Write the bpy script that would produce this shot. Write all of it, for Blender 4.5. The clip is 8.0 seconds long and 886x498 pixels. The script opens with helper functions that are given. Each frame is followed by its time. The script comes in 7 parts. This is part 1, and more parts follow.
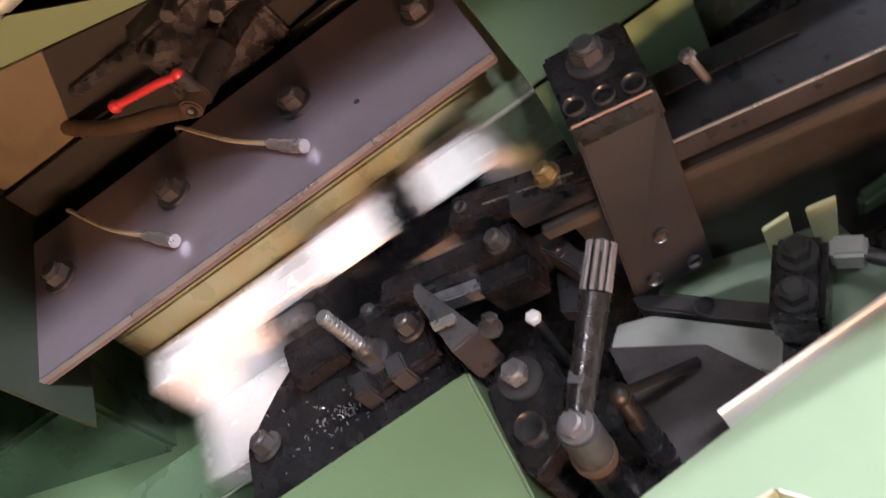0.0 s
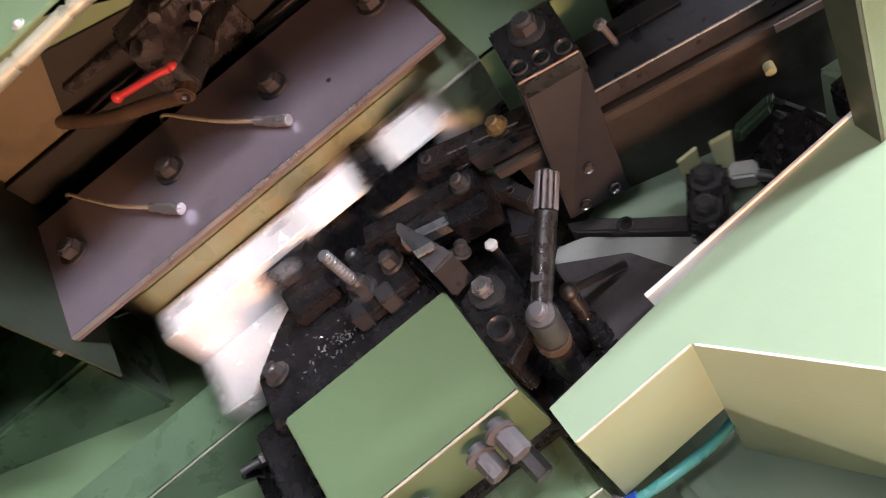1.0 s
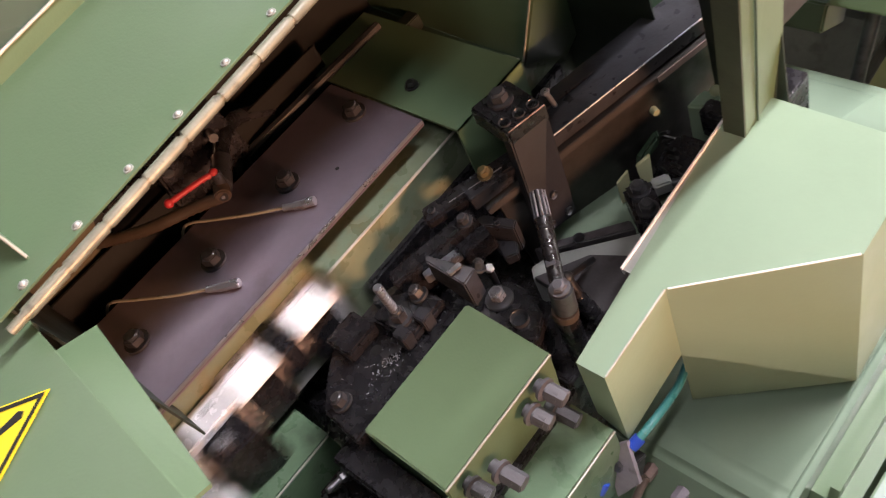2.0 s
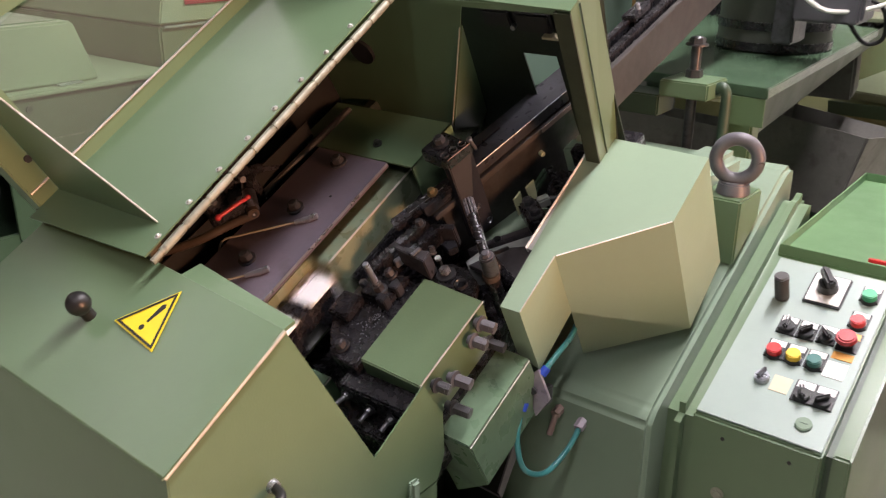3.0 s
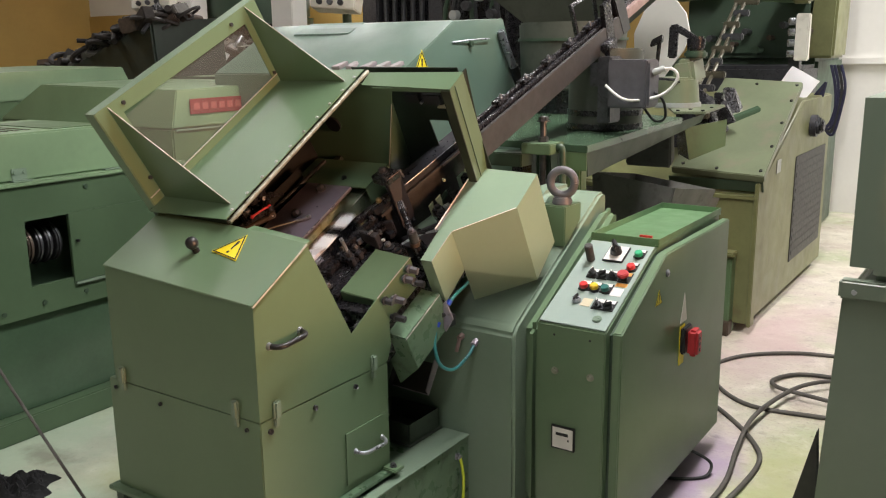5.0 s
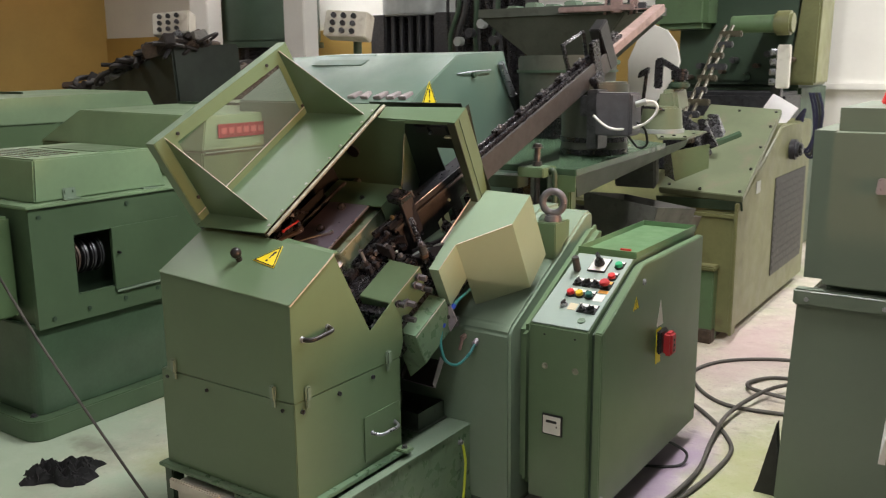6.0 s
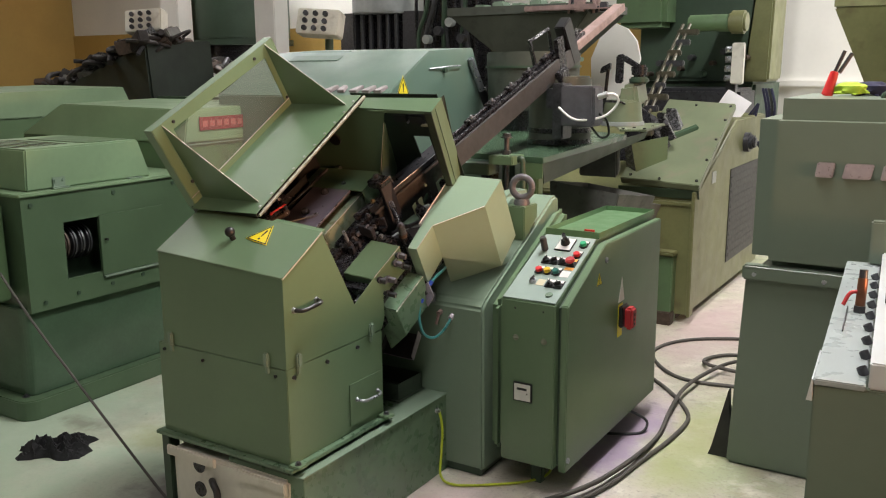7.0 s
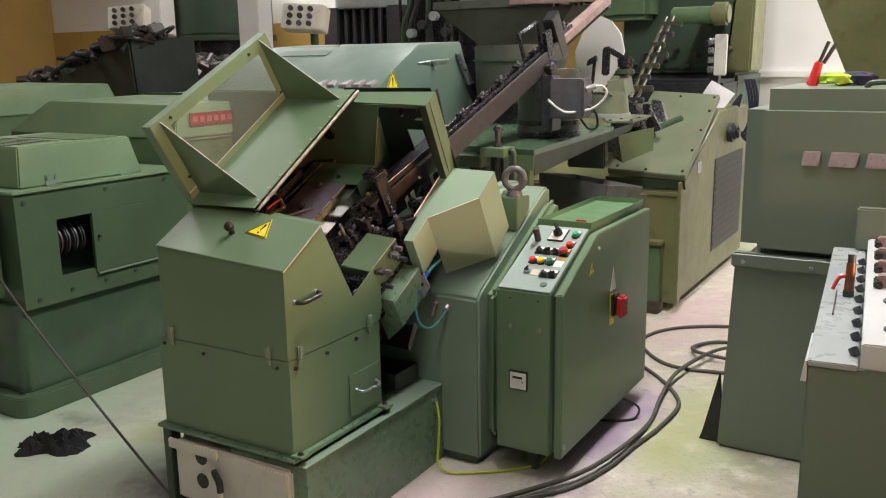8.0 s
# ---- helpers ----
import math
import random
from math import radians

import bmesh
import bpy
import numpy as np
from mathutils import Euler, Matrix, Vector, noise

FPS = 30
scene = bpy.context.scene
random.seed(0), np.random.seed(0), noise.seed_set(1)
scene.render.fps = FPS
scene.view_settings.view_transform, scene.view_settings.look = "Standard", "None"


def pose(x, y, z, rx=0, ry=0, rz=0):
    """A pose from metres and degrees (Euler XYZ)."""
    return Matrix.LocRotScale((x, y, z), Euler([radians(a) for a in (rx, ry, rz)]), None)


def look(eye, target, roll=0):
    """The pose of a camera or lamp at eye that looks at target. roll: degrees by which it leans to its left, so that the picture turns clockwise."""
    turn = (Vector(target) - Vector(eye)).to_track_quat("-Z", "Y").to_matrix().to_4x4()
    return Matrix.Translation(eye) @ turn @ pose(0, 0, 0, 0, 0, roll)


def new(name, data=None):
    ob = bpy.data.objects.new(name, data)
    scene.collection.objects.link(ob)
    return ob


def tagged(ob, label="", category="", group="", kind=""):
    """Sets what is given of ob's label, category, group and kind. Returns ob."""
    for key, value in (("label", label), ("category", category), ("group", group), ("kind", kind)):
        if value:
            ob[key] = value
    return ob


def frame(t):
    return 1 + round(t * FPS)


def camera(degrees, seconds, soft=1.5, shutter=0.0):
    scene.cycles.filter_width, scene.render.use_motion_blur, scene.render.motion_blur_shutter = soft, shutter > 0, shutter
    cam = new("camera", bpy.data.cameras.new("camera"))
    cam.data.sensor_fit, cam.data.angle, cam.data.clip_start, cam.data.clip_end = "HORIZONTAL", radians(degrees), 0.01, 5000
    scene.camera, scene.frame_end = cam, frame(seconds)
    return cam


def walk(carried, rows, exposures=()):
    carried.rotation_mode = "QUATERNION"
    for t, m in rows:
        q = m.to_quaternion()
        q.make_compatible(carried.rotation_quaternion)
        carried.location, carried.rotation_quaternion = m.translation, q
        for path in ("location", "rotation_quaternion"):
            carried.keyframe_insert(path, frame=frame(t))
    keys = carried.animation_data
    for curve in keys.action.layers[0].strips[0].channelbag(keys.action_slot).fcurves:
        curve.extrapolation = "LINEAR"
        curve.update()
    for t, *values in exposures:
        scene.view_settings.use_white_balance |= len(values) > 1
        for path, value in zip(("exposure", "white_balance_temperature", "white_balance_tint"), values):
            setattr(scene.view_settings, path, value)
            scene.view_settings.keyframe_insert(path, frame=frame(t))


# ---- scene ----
cam = camera(53.5, 8.0, soft=1.1, shutter=0.28)
PATH = [
    (0, (0.272, 0.535, 1.608), (-1.099, 0.999, 0.228), -2.3),
    (0.5, (0.318, 0.463, 1.648), (-0.904, 1.109, 0.203), -0.8),
    (1, (0.389, 0.41, 1.685), (-0.885, 1.082, 0.297), -0.6),
    (1.2, (0.407, 0.353, 1.703), (-0.859, 1.115, 0.355), -0.1),
    (2.3, (0.568, -0.15, 1.693), (-0.587, 1.188, 0.756), -0.0),
    (2.5, (0.653, -0.241, 1.699), (-0.497, 1.137, 0.819), 0.2),
    (3, (0.835, -0.509, 1.705), (-0.313, 0.958, 0.978), 0.3),
    (3.5, (1.028, -0.763, 1.697), (-0.102, 0.754, 1.048), 0.8),
    (4, (1.266, -0.948, 1.703), (0.062, 0.538, 1.116), 0.5),
    (4.5, (1.439, -1.203, 1.704), (0.316, 0.381, 1.226), -0.4),
    (4.7, (1.484, -1.333, 1.664), (0.406, 0.289, 1.209), -0.9),
    (5.8, (1.837, -1.783, 1.741), (0.686, -0.204, 1.315), 0.1),
    (6, (1.826, -1.855, 1.75), (0.724, -0.237, 1.34), -0.5),
    (6.5, (1.853, -2.007, 1.71), (0.785, -0.366, 1.302), -1.7),
    (7, (1.932, -2.096, 1.728), (0.895, -0.436, 1.316), -0.4),
    (7.5, (1.925, -2.143, 1.736), (0.923, -0.465, 1.311), -0.8),
    (8, (1.913, -2.166, 1.73), (0.912, -0.488, 1.304), -0.9),
]
walk(cam, [(t, look(eye, target, roll)) for t, eye, target, roll in PATH], [(0, 0.83, 6200, 12), (1.2, 0.72, 6200, 14), (2.5, 0.28, 6450, 17), (3.5, 0.18, 6400, 18), (4.5, 0.08, 6450, 9), (7.0, -0.07, 6450, 8), (8, -0.08, 6500, 10)])

# ---------------------------------------------------------------- world and light
world = bpy.data.worlds.new("world")
scene.world = world
world.use_nodes = True
world.node_tree.nodes["Background"].inputs[0].default_value = (0.9, 0.95, 1.0, 1)
world.node_tree.nodes["Background"].inputs[1].default_value = 0.005
scene.view_settings.exposure = 0.0


def area_lamp(name, eye, target, w, h, watts, colour):
    data = bpy.data.lights.new(name, "AREA")
    data.shape, data.size, data.size_y, data.energy, data.color = "RECTANGLE", w, h, watts, colour
    ob = new(name, data)
    ob.matrix_world = look(eye, target)
    return ob


COOL = (1.0, 0.955, 0.945)
WARM = (1.0, 0.50, 0.27)
TUBES = [(0.55, 2.35, 148), (0.85, 0.75, 84), (0.55, 6.0, 24), (2.6, 6.9, 290), (-6.2, 6.9, 110), (-3.3, -3.0, 12), (-3.3, -1.1, 15), (-3.3, 0.8, 14), (-3.3, 2.7, 12), (-3.3, 5.6, 26), (-8.0, 3.0, 75), (1.2, -2.6, 40)]
for lx, ly, watts in TUBES:
    area_lamp("tube_light_lamp", (lx, ly, 4.25), (lx, ly, 0), 0.14, 1.7, watts, COOL)
# Unseen warm lamp added by the east wall, which has no opening.
area_lamp("doorway_lamp", (7.85, 0.1, 1.65), (0.0, 0.5, 1.45), 2.2, 0.8, 52, WARM).data.spread = radians(50)


# ---------------------------------------------------------------- materials
def material(name, colour, rough=0.5, metal=0.0, var=0.15, scale=6.0, bump=0.0, bscale=200.0, dirt=0.0, dirt_colour=(0.02, 0.018, 0.015), rvar=0.06, spec=0.5, island=0.0):
    m = bpy.data.materials.new(name)
    m.use_nodes = True
    nt = m.node_tree
    nd, lk = nt.nodes, nt.links
    bsdf = nd["Principled BSDF"]
    bsdf.inputs["Metallic"].default_value = metal
    bsdf.inputs["Specular IOR Level"].default_value = spec
    geo = nd.new("ShaderNodeNewGeometry")

    def noise_of(s, d=4.0):
        n = nd.new("ShaderNodeTexNoise")
        n.inputs["Scale"].default_value, n.inputs["Detail"].default_value = s, d
        lk.new(geo.outputs["Position"], n.inputs["Vector"])
        return n.outputs["Fac"]

    def mix(fac, a, b, mode="MIX"):
        n = nd.new("ShaderNodeMix")
        n.data_type, n.blend_type = "RGBA", mode
        for sock, v in ((n.inputs[0], fac), (n.inputs[6], a), (n.inputs[7], b)):
            if hasattr(v, "is_output"):
                lk.new(v, sock)
            else:
                sock.default_value = v if isinstance(v, float) else (*v, 1)
        return n.outputs[2]

    def ramp(v, lo, hi, a=0.0, b=1.0):
        n = nd.new("ShaderNodeMapRange")
        n.inputs[1].default_value, n.inputs[2].default_value, n.inputs[3].default_value, n.inputs[4].default_value = lo, hi, a, b
        lk.new(v, n.inputs[0])
        return n.outputs[0]

    big, fine = noise_of(scale), noise_of(scale * 14, 6.0)
    dark = tuple(c * (1 - var) for c in colour)
    light = tuple(min(1.0, c * (1 + var)) for c in colour)
    col = mix(ramp(big, 0.3, 0.7), dark, light)
    col = mix(ramp(fine, 0.35, 0.75, 0.0, var * 1.2), col, tuple(c * 0.6 for c in colour))
    if dirt:
        spots = ramp(noise_of(scale * 2.3, 8.0), 0.62 - 0.22 * dirt, 0.72, 0.0, min(1.0, 0.35 + dirt * 0.6))
        col = mix(spots, col, dirt_colour)
    if island:
        rnd = nd.new("ShaderNodeObjectInfo").outputs["Random"]
        col = mix(ramp(rnd, 0.0, 1.0, 0.0, island), col, tuple(c * 0.45 for c in colour))
    lk.new(col, bsdf.inputs["Base Color"])
    lk.new(ramp(noise_of(scale * 3, 5.0), 0.3, 0.7, max(0.03, rough - rvar), min(1.0, rough + rvar)), bsdf.inputs["Roughness"])
    if bump:
        b = nd.new("ShaderNodeBump")
        b.inputs["Strength"].default_value, b.inputs["Distance"].default_value = bump, 0.002
        lk.new(noise_of(bscale, 2.0), b.inputs["Height"])
        lk.new(b.outputs["Normal"], bsdf.inputs["Normal"])
    return m


GREEN = material("green_paint", (0.120, 0.186, 0.104), 0.31, 0, 0.06, 3, 0.09, 260, rvar=0.02)
EDGE = material("worn_paint_edge", (0.42, 0.42, 0.36), 0.45, 0.1, 0.2, 30)
GREEN_TRAY = material("leaf_green_paint", (0.12, 0.22, 0.105), 0.35, 0, 0.1, 4, 0.1, 200)
VENTGREEN = material("light_old_green_paint", (0.19, 0.285, 0.16), 0.45, 0, 0.1, 2.5, 0.12, 120)
SOOTY = material("sooty_grey_green_paint", (0.07, 0.078, 0.062), 0.5, 0.1, 0.2, 4, 0.1, 100, 0.2)
BENCHTOP = material("pale_grey_enamel_strip", (0.40, 0.44, 0.43), 0.28, 0.1, 0.06, 6, rvar=0.015)
TANPAINT = material("oily_tan_paint", (0.085, 0.070, 0.038), 0.42, 0, 0.15, 6, 0.1, 200, 0.2, (0.03, 0.025, 0.015))
# Pale base carries the tube lights' glare on the shelf.
SHELFSTEEL = material("oil_wet_steel_with_glare", (0.74, 0.74, 0.76), 0.24, 0.3, 0.15, 14, 0.03, 300)
DULLSTEEL = material("dull_oily_grey_steel", (0.095, 0.088, 0.095), 0.34, 0.4, 0.25, 20, 0.08, 250, 0.2)
HINGE = material("worn_hinge_steel", (0.27, 0.275, 0.215), 0.42, 0.35, 0.2, 30, 0.1, 300, 0.2)
# Pale base and tan spots stand for warm light on the ram's face.
RAMGREEN = material("oily_green_warm_lit", (0.20, 0.245, 0.165), 0.30, 0, 0.12, 9, 0.08, 200, 0.45, (0.21, 0.165, 0.075))
BADGERED = material("dull_red_enamel", (0.24, 0.028, 0.032), 0.4)
PINKSTEEL = material("dusty_pinkish_steel", (0.30, 0.21, 0.19), 0.5, 0.3, 0.25, 15, 0.2, 150)
GREEN_CAST = material("green_cast_paint", (0.205, 0.275, 0.205), 0.23, 0, 0.05, 3, 0.06, 150, rvar=0.03)
PALE = material("pale_green_hammered_paint", (0.26, 0.355, 0.25), 0.34, 0, 0.05, 3, 0.08, 140)
# Near-black green and olive: shade inside the housing is put into the colour.
DARKIN = material("shade_dark_green", (0.018, 0.026, 0.018), 0.5, 0, 0.2, 5, 0.1, 150)
OLIVE_DARK = material("shaded_olive_paint", (0.045, 0.052, 0.030), 0.45, 0, 0.2, 6, 0.1, 200, 0.3, (0.012, 0.012, 0.009))
EYESTEEL = material("forged_grey_steel", (0.115, 0.112, 0.125), 0.45, 0.2, 0.15, 20, 0.2, 250)
GREEN_DIRTY = material("oily_green_paint", (0.125, 0.20, 0.125), 0.30, 0, 0.12, 9, 0.1, 200, 0.35, (0.02, 0.03, 0.018))
GREEN_OLD = material("old_green_paint", (0.098, 0.162, 0.078), 0.42, 0, 0.1, 2.5, 0.12, 120, 0.12, (0.06, 0.07, 0.045))
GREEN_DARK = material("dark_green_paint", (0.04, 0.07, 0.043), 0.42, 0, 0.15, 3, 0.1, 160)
NBGREEN = material("dull_dark_green_paint", (0.075, 0.122, 0.066), 0.36, 0, 0.08, 2.5, 0.1, 120)
GREY_GREEN = material("grey_green_paint", (0.150, 0.188, 0.140), 0.33, 0, 0.05, 2, 0.08, 200, rvar=0.03)
TEAL = material("blue_green_paint", (0.115, 0.178, 0.138), 0.35, 0, 0.06, 2, 0.08, 200)
CREAM = material("worn_cream_green_paint", (0.155, 0.16, 0.068), 0.4, 0, 0.2, 3, 0.1, 120, 0.2, (0.08, 0.06, 0.03))
BLACK = material("oily_black_steel", (0.019, 0.018, 0.021), 0.27, 0.25, 0.5, 26, 0.16, 260, 0.3, (0.036, 0.032, 0.033), rvar=0.14, spec=0.7)
BROWN = material("oily_brown_steel", (0.036, 0.036, 0.042), 0.36, 0.2, 0.35, 18, 0.14, 250, 0.35, (0.012, 0.010, 0.010), rvar=0.14, spec=0.4)
ARM = material("oily_brown_painted_arm", (0.017, 0.018, 0.023), 0.44, 0, 0.3, 9, 0.08, 250, 0.25, (0.010, 0.009, 0.010), rvar=0.1, spec=0.3)
STEEL = material("machined_steel", (0.40, 0.41, 0.45), 0.30, 0.8, 0.1, 20, 0.05, 400, 0.1, (0.12, 0.1, 0.1))
PLATE = material("ground_steel_plate", (0.24, 0.198, 0.242), 0.36, 0.55, 0.10, 7, 0.05, 500, 0.12, (0.11, 0.085, 0.085))
# Next two: lamp reflections on the steel are put into pale base colours.
POLISHED = material("polished_steel_with_glare", (0.80, 0.76, 0.80), 0.30, 0.1, 0.06, 15, 0.03, 400)
GLARESTRIP = material("steel_with_white_glare", (0.88, 0.86, 0.90), 0.24, 0.2, 0.12, 18, 0.05, 300)
GREASEWALL = material("greasy_dark_sheet", (0.085, 0.082, 0.080), 0.34, 0.75, 0.3, 8, 0.04, 200, 0.3)
# Black that stands for deep shade on the inner walls.
SHADEBLACK = material("black_shaded_paint", (0.012, 0.012, 0.011), 0.55, 0, 0.3, 8, 0.06, 200, spec=0.2)
# Non-metal white in place of mirrored lamps on bare steel.
BRIGHT = material("bare_steel_white_glare", (0.97, 0.96, 0.98), 0.22, 0.0, 0.05, 15, 0.03, 400)
DARKSTEEL = material("dark_bolt_steel", (0.085, 0.085, 0.092), 0.35, 0.6, 0.25, 40, 0.1, 400, 0.25)
BRASS = material("brass", (0.33, 0.25, 0.13), 0.38, 0.8, 0.2, 40)
COPPER = material("bronze_valve", (0.24, 0.10, 0.055), 0.38, 0.5, 0.2, 40)
LILAC = material("bare_purple_grey_steel", (0.36, 0.32, 0.37), 0.34, 0.3, 0.15, 25, 0.08, 300, 0.15, (0.1, 0.08, 0.08))
BOXGREY = material("dull_grey_green_sheet", (0.075, 0.095, 0.072), 0.34, 0.1, 0.15, 10, 0.08, 200, 0.2)
TABLEGREEN = material("smooth_dark_green_table_paint", (0.060, 0.105, 0.062), 0.2, 0, 0.15, 4, 0.06, 150)
FEEDTOP = material("worn_grey_olive_paint", (0.15, 0.175, 0.105), 0.35, 0, 0.12, 3, 0.1, 120, 0.3, (0.20, 0.155, 0.125))
RODSTEEL = material("oily_olive_rod_steel", (0.085, 0.076, 0.05), 0.35, 0.3, 0.2, 20)
RUST = material("rusty_brown_steel", (0.085, 0.06, 0.045), 0.55, 0.4, 0.35, 30, 0.3, 200)
RUBBER = material("black_rubber", (0.018, 0.018, 0.018), 0.55, 0, 0.2, 20, 0.1, 200)
PLASTIC = material("black_plastic", (0.015, 0.015, 0.016), 0.35, 0, 0.15, 20)
GREYPLASTIC = material("dark_grey_plastic", (0.05, 0.048, 0.045), 0.5, 0, 0.15, 20)
RED = material("red_plastic", (0.62, 0.03, 0.03), 0.35, 0, 0.08, 20)
REDBRIGHT = material("bright_red_plastic", (0.42, 0.03, 0.035), 0.4, 0, 0.06, 20)
YELLOW = material("yellow_plastic", (0.75, 0.5, 0.02), 0.4, 0, 0.06, 20)
SIGN = material("yellow_sign", (0.82, 0.66, 0.02), 0.42, 0, 0.05, 10)
SIGNBLACK = material("black_print", (0.012, 0.012, 0.012), 0.45)
TEALBTN = material("teal_plastic", (0.02, 0.13, 0.11), 0.35)
GREENBTN = material("green_plastic", (0.03, 0.36, 0.16), 0.35)
BADGEBAR = material("pale_red_print", (0.42, 0.10, 0.09), 0.5)
WHITE = material("white_label", (0.72, 0.70, 0.66), 0.5, 0, 0.05, 30)
ORANGE = material("orange_label", (0.75, 0.36, 0.08), 0.5)
TANLABEL = material("beige_label", (0.62, 0.55, 0.38), 0.5)
CREAMPLASTIC = material("off_white_plastic", (0.62, 0.60, 0.52), 0.5, 0, 0.1, 4, 0.05, 100, 0.2, (0.25, 0.22, 0.16))
HOSE = material("turquoise_hose", (0.05, 0.24, 0.24), 0.3)
BLUE = material("blue_fitting", (0.03, 0.08, 0.5), 0.3)
TUBE = material("clear_grease_tube", (0.30, 0.28, 0.22), 0.3, 0, 0.1, 30)
BROWNHOSE = material("ribbed_brown_hose", (0.055, 0.04, 0.028), 0.45, 0, 0.2, 40)
CABLE = material("grey_rubber_cable", (0.078, 0.070, 0.060), 0.6, 0, 0.25, 8, 0.1, 100)
EARTH = material("yellow_green_wire", (0.45, 0.52, 0.03), 0.4, 0, 0.12, 30)
CLOTH = material("black_cloth", (0.012, 0.012, 0.013), 0.9, 0, 0.3, 30, 0.3, 200)
PAPER = material("white_paper", (0.75, 0.73, 0.74), 0.7, 0, 0.05, 8)
LIME = material("lime_cloth", (0.42, 0.62, 0.05), 0.8, 0, 0.2, 20)
NAVY = material("navy_cloth", (0.02, 0.02, 0.05), 0.9, 0, 0.2, 20)
LETTER = material("chrome_letters", (0.42, 0.36, 0.37), 0.32, 0.25, 0.1, 30)
WALLWHITE = material("white_wall_paint", (0.78, 0.76, 0.71), 0.7, 0, 0.05, 1.5, 0.1, 60)
OCHRE = material("ochre_wall_paint", (0.46, 0.30, 0.085), 0.6, 0, 0.08, 1.2, 0.1, 60)
CEIL = material("ceiling_paint", (0.30, 0.30, 0.28), 0.8, 0, 0.06, 1.0)
TRACK = material("oily_grey_track_steel", (0.047, 0.043, 0.041), 0.48, 0.1, 0.2, 12, 0.06, 200, 0.2, (0.04, 0.03, 0.025))
# Yellowish highlights on the flags and sensor, given as a base colour.
PALEGLINT = material("pale_yellow_glint", (0.55, 0.58, 0.36), 0.4)
BINSTEEL = material("dull_grey_sheet", (0.17, 0.165, 0.15), 0.5, 0.2, 0.2, 8, 0.08, 150, 0.25, (0.06, 0.05, 0.04))
SCRAP = material("rusty_scrap", (0.032, 0.027, 0.025), 0.6, 0.3, 0.5, 20, 0.3, 120, 0.3)
GALV = material("galvanised_sheet", (0.40, 0.42, 0.41), 0.36, 0.35, 0.12, 10, 0.05, 200)
PALEGREY = material("pale_grey_green_panel", (0.30, 0.37, 0.33), 0.35, 0, 0.05, 4, 0.08, 200)
DARKGRILLE = material("dark_grey_grille", (0.030, 0.030, 0.030), 0.5, 0.2, 0.2, 12)
SILVER = material("pale_grey_enamel", (0.66, 0.68, 0.68), 0.3, 0.1, 0.04, 6, rvar=0.015)


def floor_material():
    """Cream concrete with pinkish, greenish and brown stains, and a purple painted shadow."""
    m = bpy.data.materials.new("stained_concrete")
    m.use_nodes = True
    nd, lk = m.node_tree.nodes, m.node_tree.links
    bsdf = nd["Principled BSDF"]
    geo = nd.new("ShaderNodeNewGeometry")

    def field(scale, detail, lo, hi, shift, top=1.0):
        mp = nd.new("ShaderNodeMapping")
        mp.inputs["Location"].default_value = (shift, shift * 0.7, 0)
        lk.new(geo.outputs["Position"], mp.inputs["Vector"])
        n = nd.new("ShaderNodeTexNoise")
        n.inputs["Scale"].default_value, n.inputs["Detail"].default_value, n.inputs["Roughness"].default_value = scale, detail, 0.62
        lk.new(mp.outputs[0], n.inputs["Vector"])
        r = nd.new("ShaderNodeMapRange")
        r.inputs[1].default_value, r.inputs[2].default_value, r.inputs[4].default_value = lo, hi, top
        lk.new(n.outputs["Fac"], r.inputs[0])
        return r.outputs[0]

    col = None
    for tint, scale, detail, lo, hi, shift, top in (
            ((0.46, 0.385, 0.36), 1.3, 5, 0.44, 0.60, 3.1, 0.85), ((0.37, 0.41, 0.24), 1.0, 5, 0.46, 0.62, 9.7, 0.85), ((0.36, 0.29, 0.22), 2.6, 8, 0.53, 0.70, 17.0, 0.7),
            ((0.72, 0.69, 0.60), 6.0, 8, 0.52, 0.72, 5.0, 0.7), ((0.16, 0.14, 0.12), 9.0, 8, 0.57, 0.74, 31.0, 0.7), ((0.24, 0.21, 0.18), 60.0, 5, 0.52, 0.72, 2.0, 0.5), ((0.12, 0.11, 0.10), 22.0, 7, 0.62, 0.72, 12.0, 0.7)):
        n = nd.new("ShaderNodeMix")
        n.data_type = "RGBA"
        lk.new(field(scale, detail, lo, hi, shift, top), n.inputs[0])
        if col is None:
            n.inputs[6].default_value = (0.55, 0.51, 0.42, 1)
        else:
            lk.new(col, n.inputs[6])
        n.inputs[7].default_value = (*tint, 1)
        col = n.outputs[2]
    def stain_and_shade(x, y, rx, ry, tint, top, grain):
        """A soft blot of its own shape round a spot of the floor."""
        nonlocal col
        mp = nd.new("ShaderNodeMapping")
        mp.vector_type = "TEXTURE"
        mp.inputs["Location"].default_value, mp.inputs["Scale"].default_value = (x, y, 0), (rx, ry, 1)
        lk.new(geo.outputs["Position"], mp.inputs["Vector"])
        ln = nd.new("ShaderNodeVectorMath")
        ln.operation = "LENGTH"
        lk.new(mp.outputs[0], ln.inputs[0])
        ad = nd.new("ShaderNodeMath")
        lk.new(ln.outputs["Value"], ad.inputs[0])
        lk.new(field(grain, 6, 0.25, 0.75, x * 3 + y, 0.9), ad.inputs[1])
        mr = nd.new("ShaderNodeMapRange")
        mr.inputs[1].default_value, mr.inputs[2].default_value, mr.inputs[3].default_value, mr.inputs[4].default_value = 0.75, 1.45, top, 0.0
        lk.new(ad.outputs[0], mr.inputs[0])
        mx = nd.new("ShaderNodeMix")
        mx.data_type = "RGBA"
        lk.new(mr.outputs[0], mx.inputs[0])
        lk.new(col, mx.inputs[6])
        mx.inputs[7].default_value = (*tint, 1)
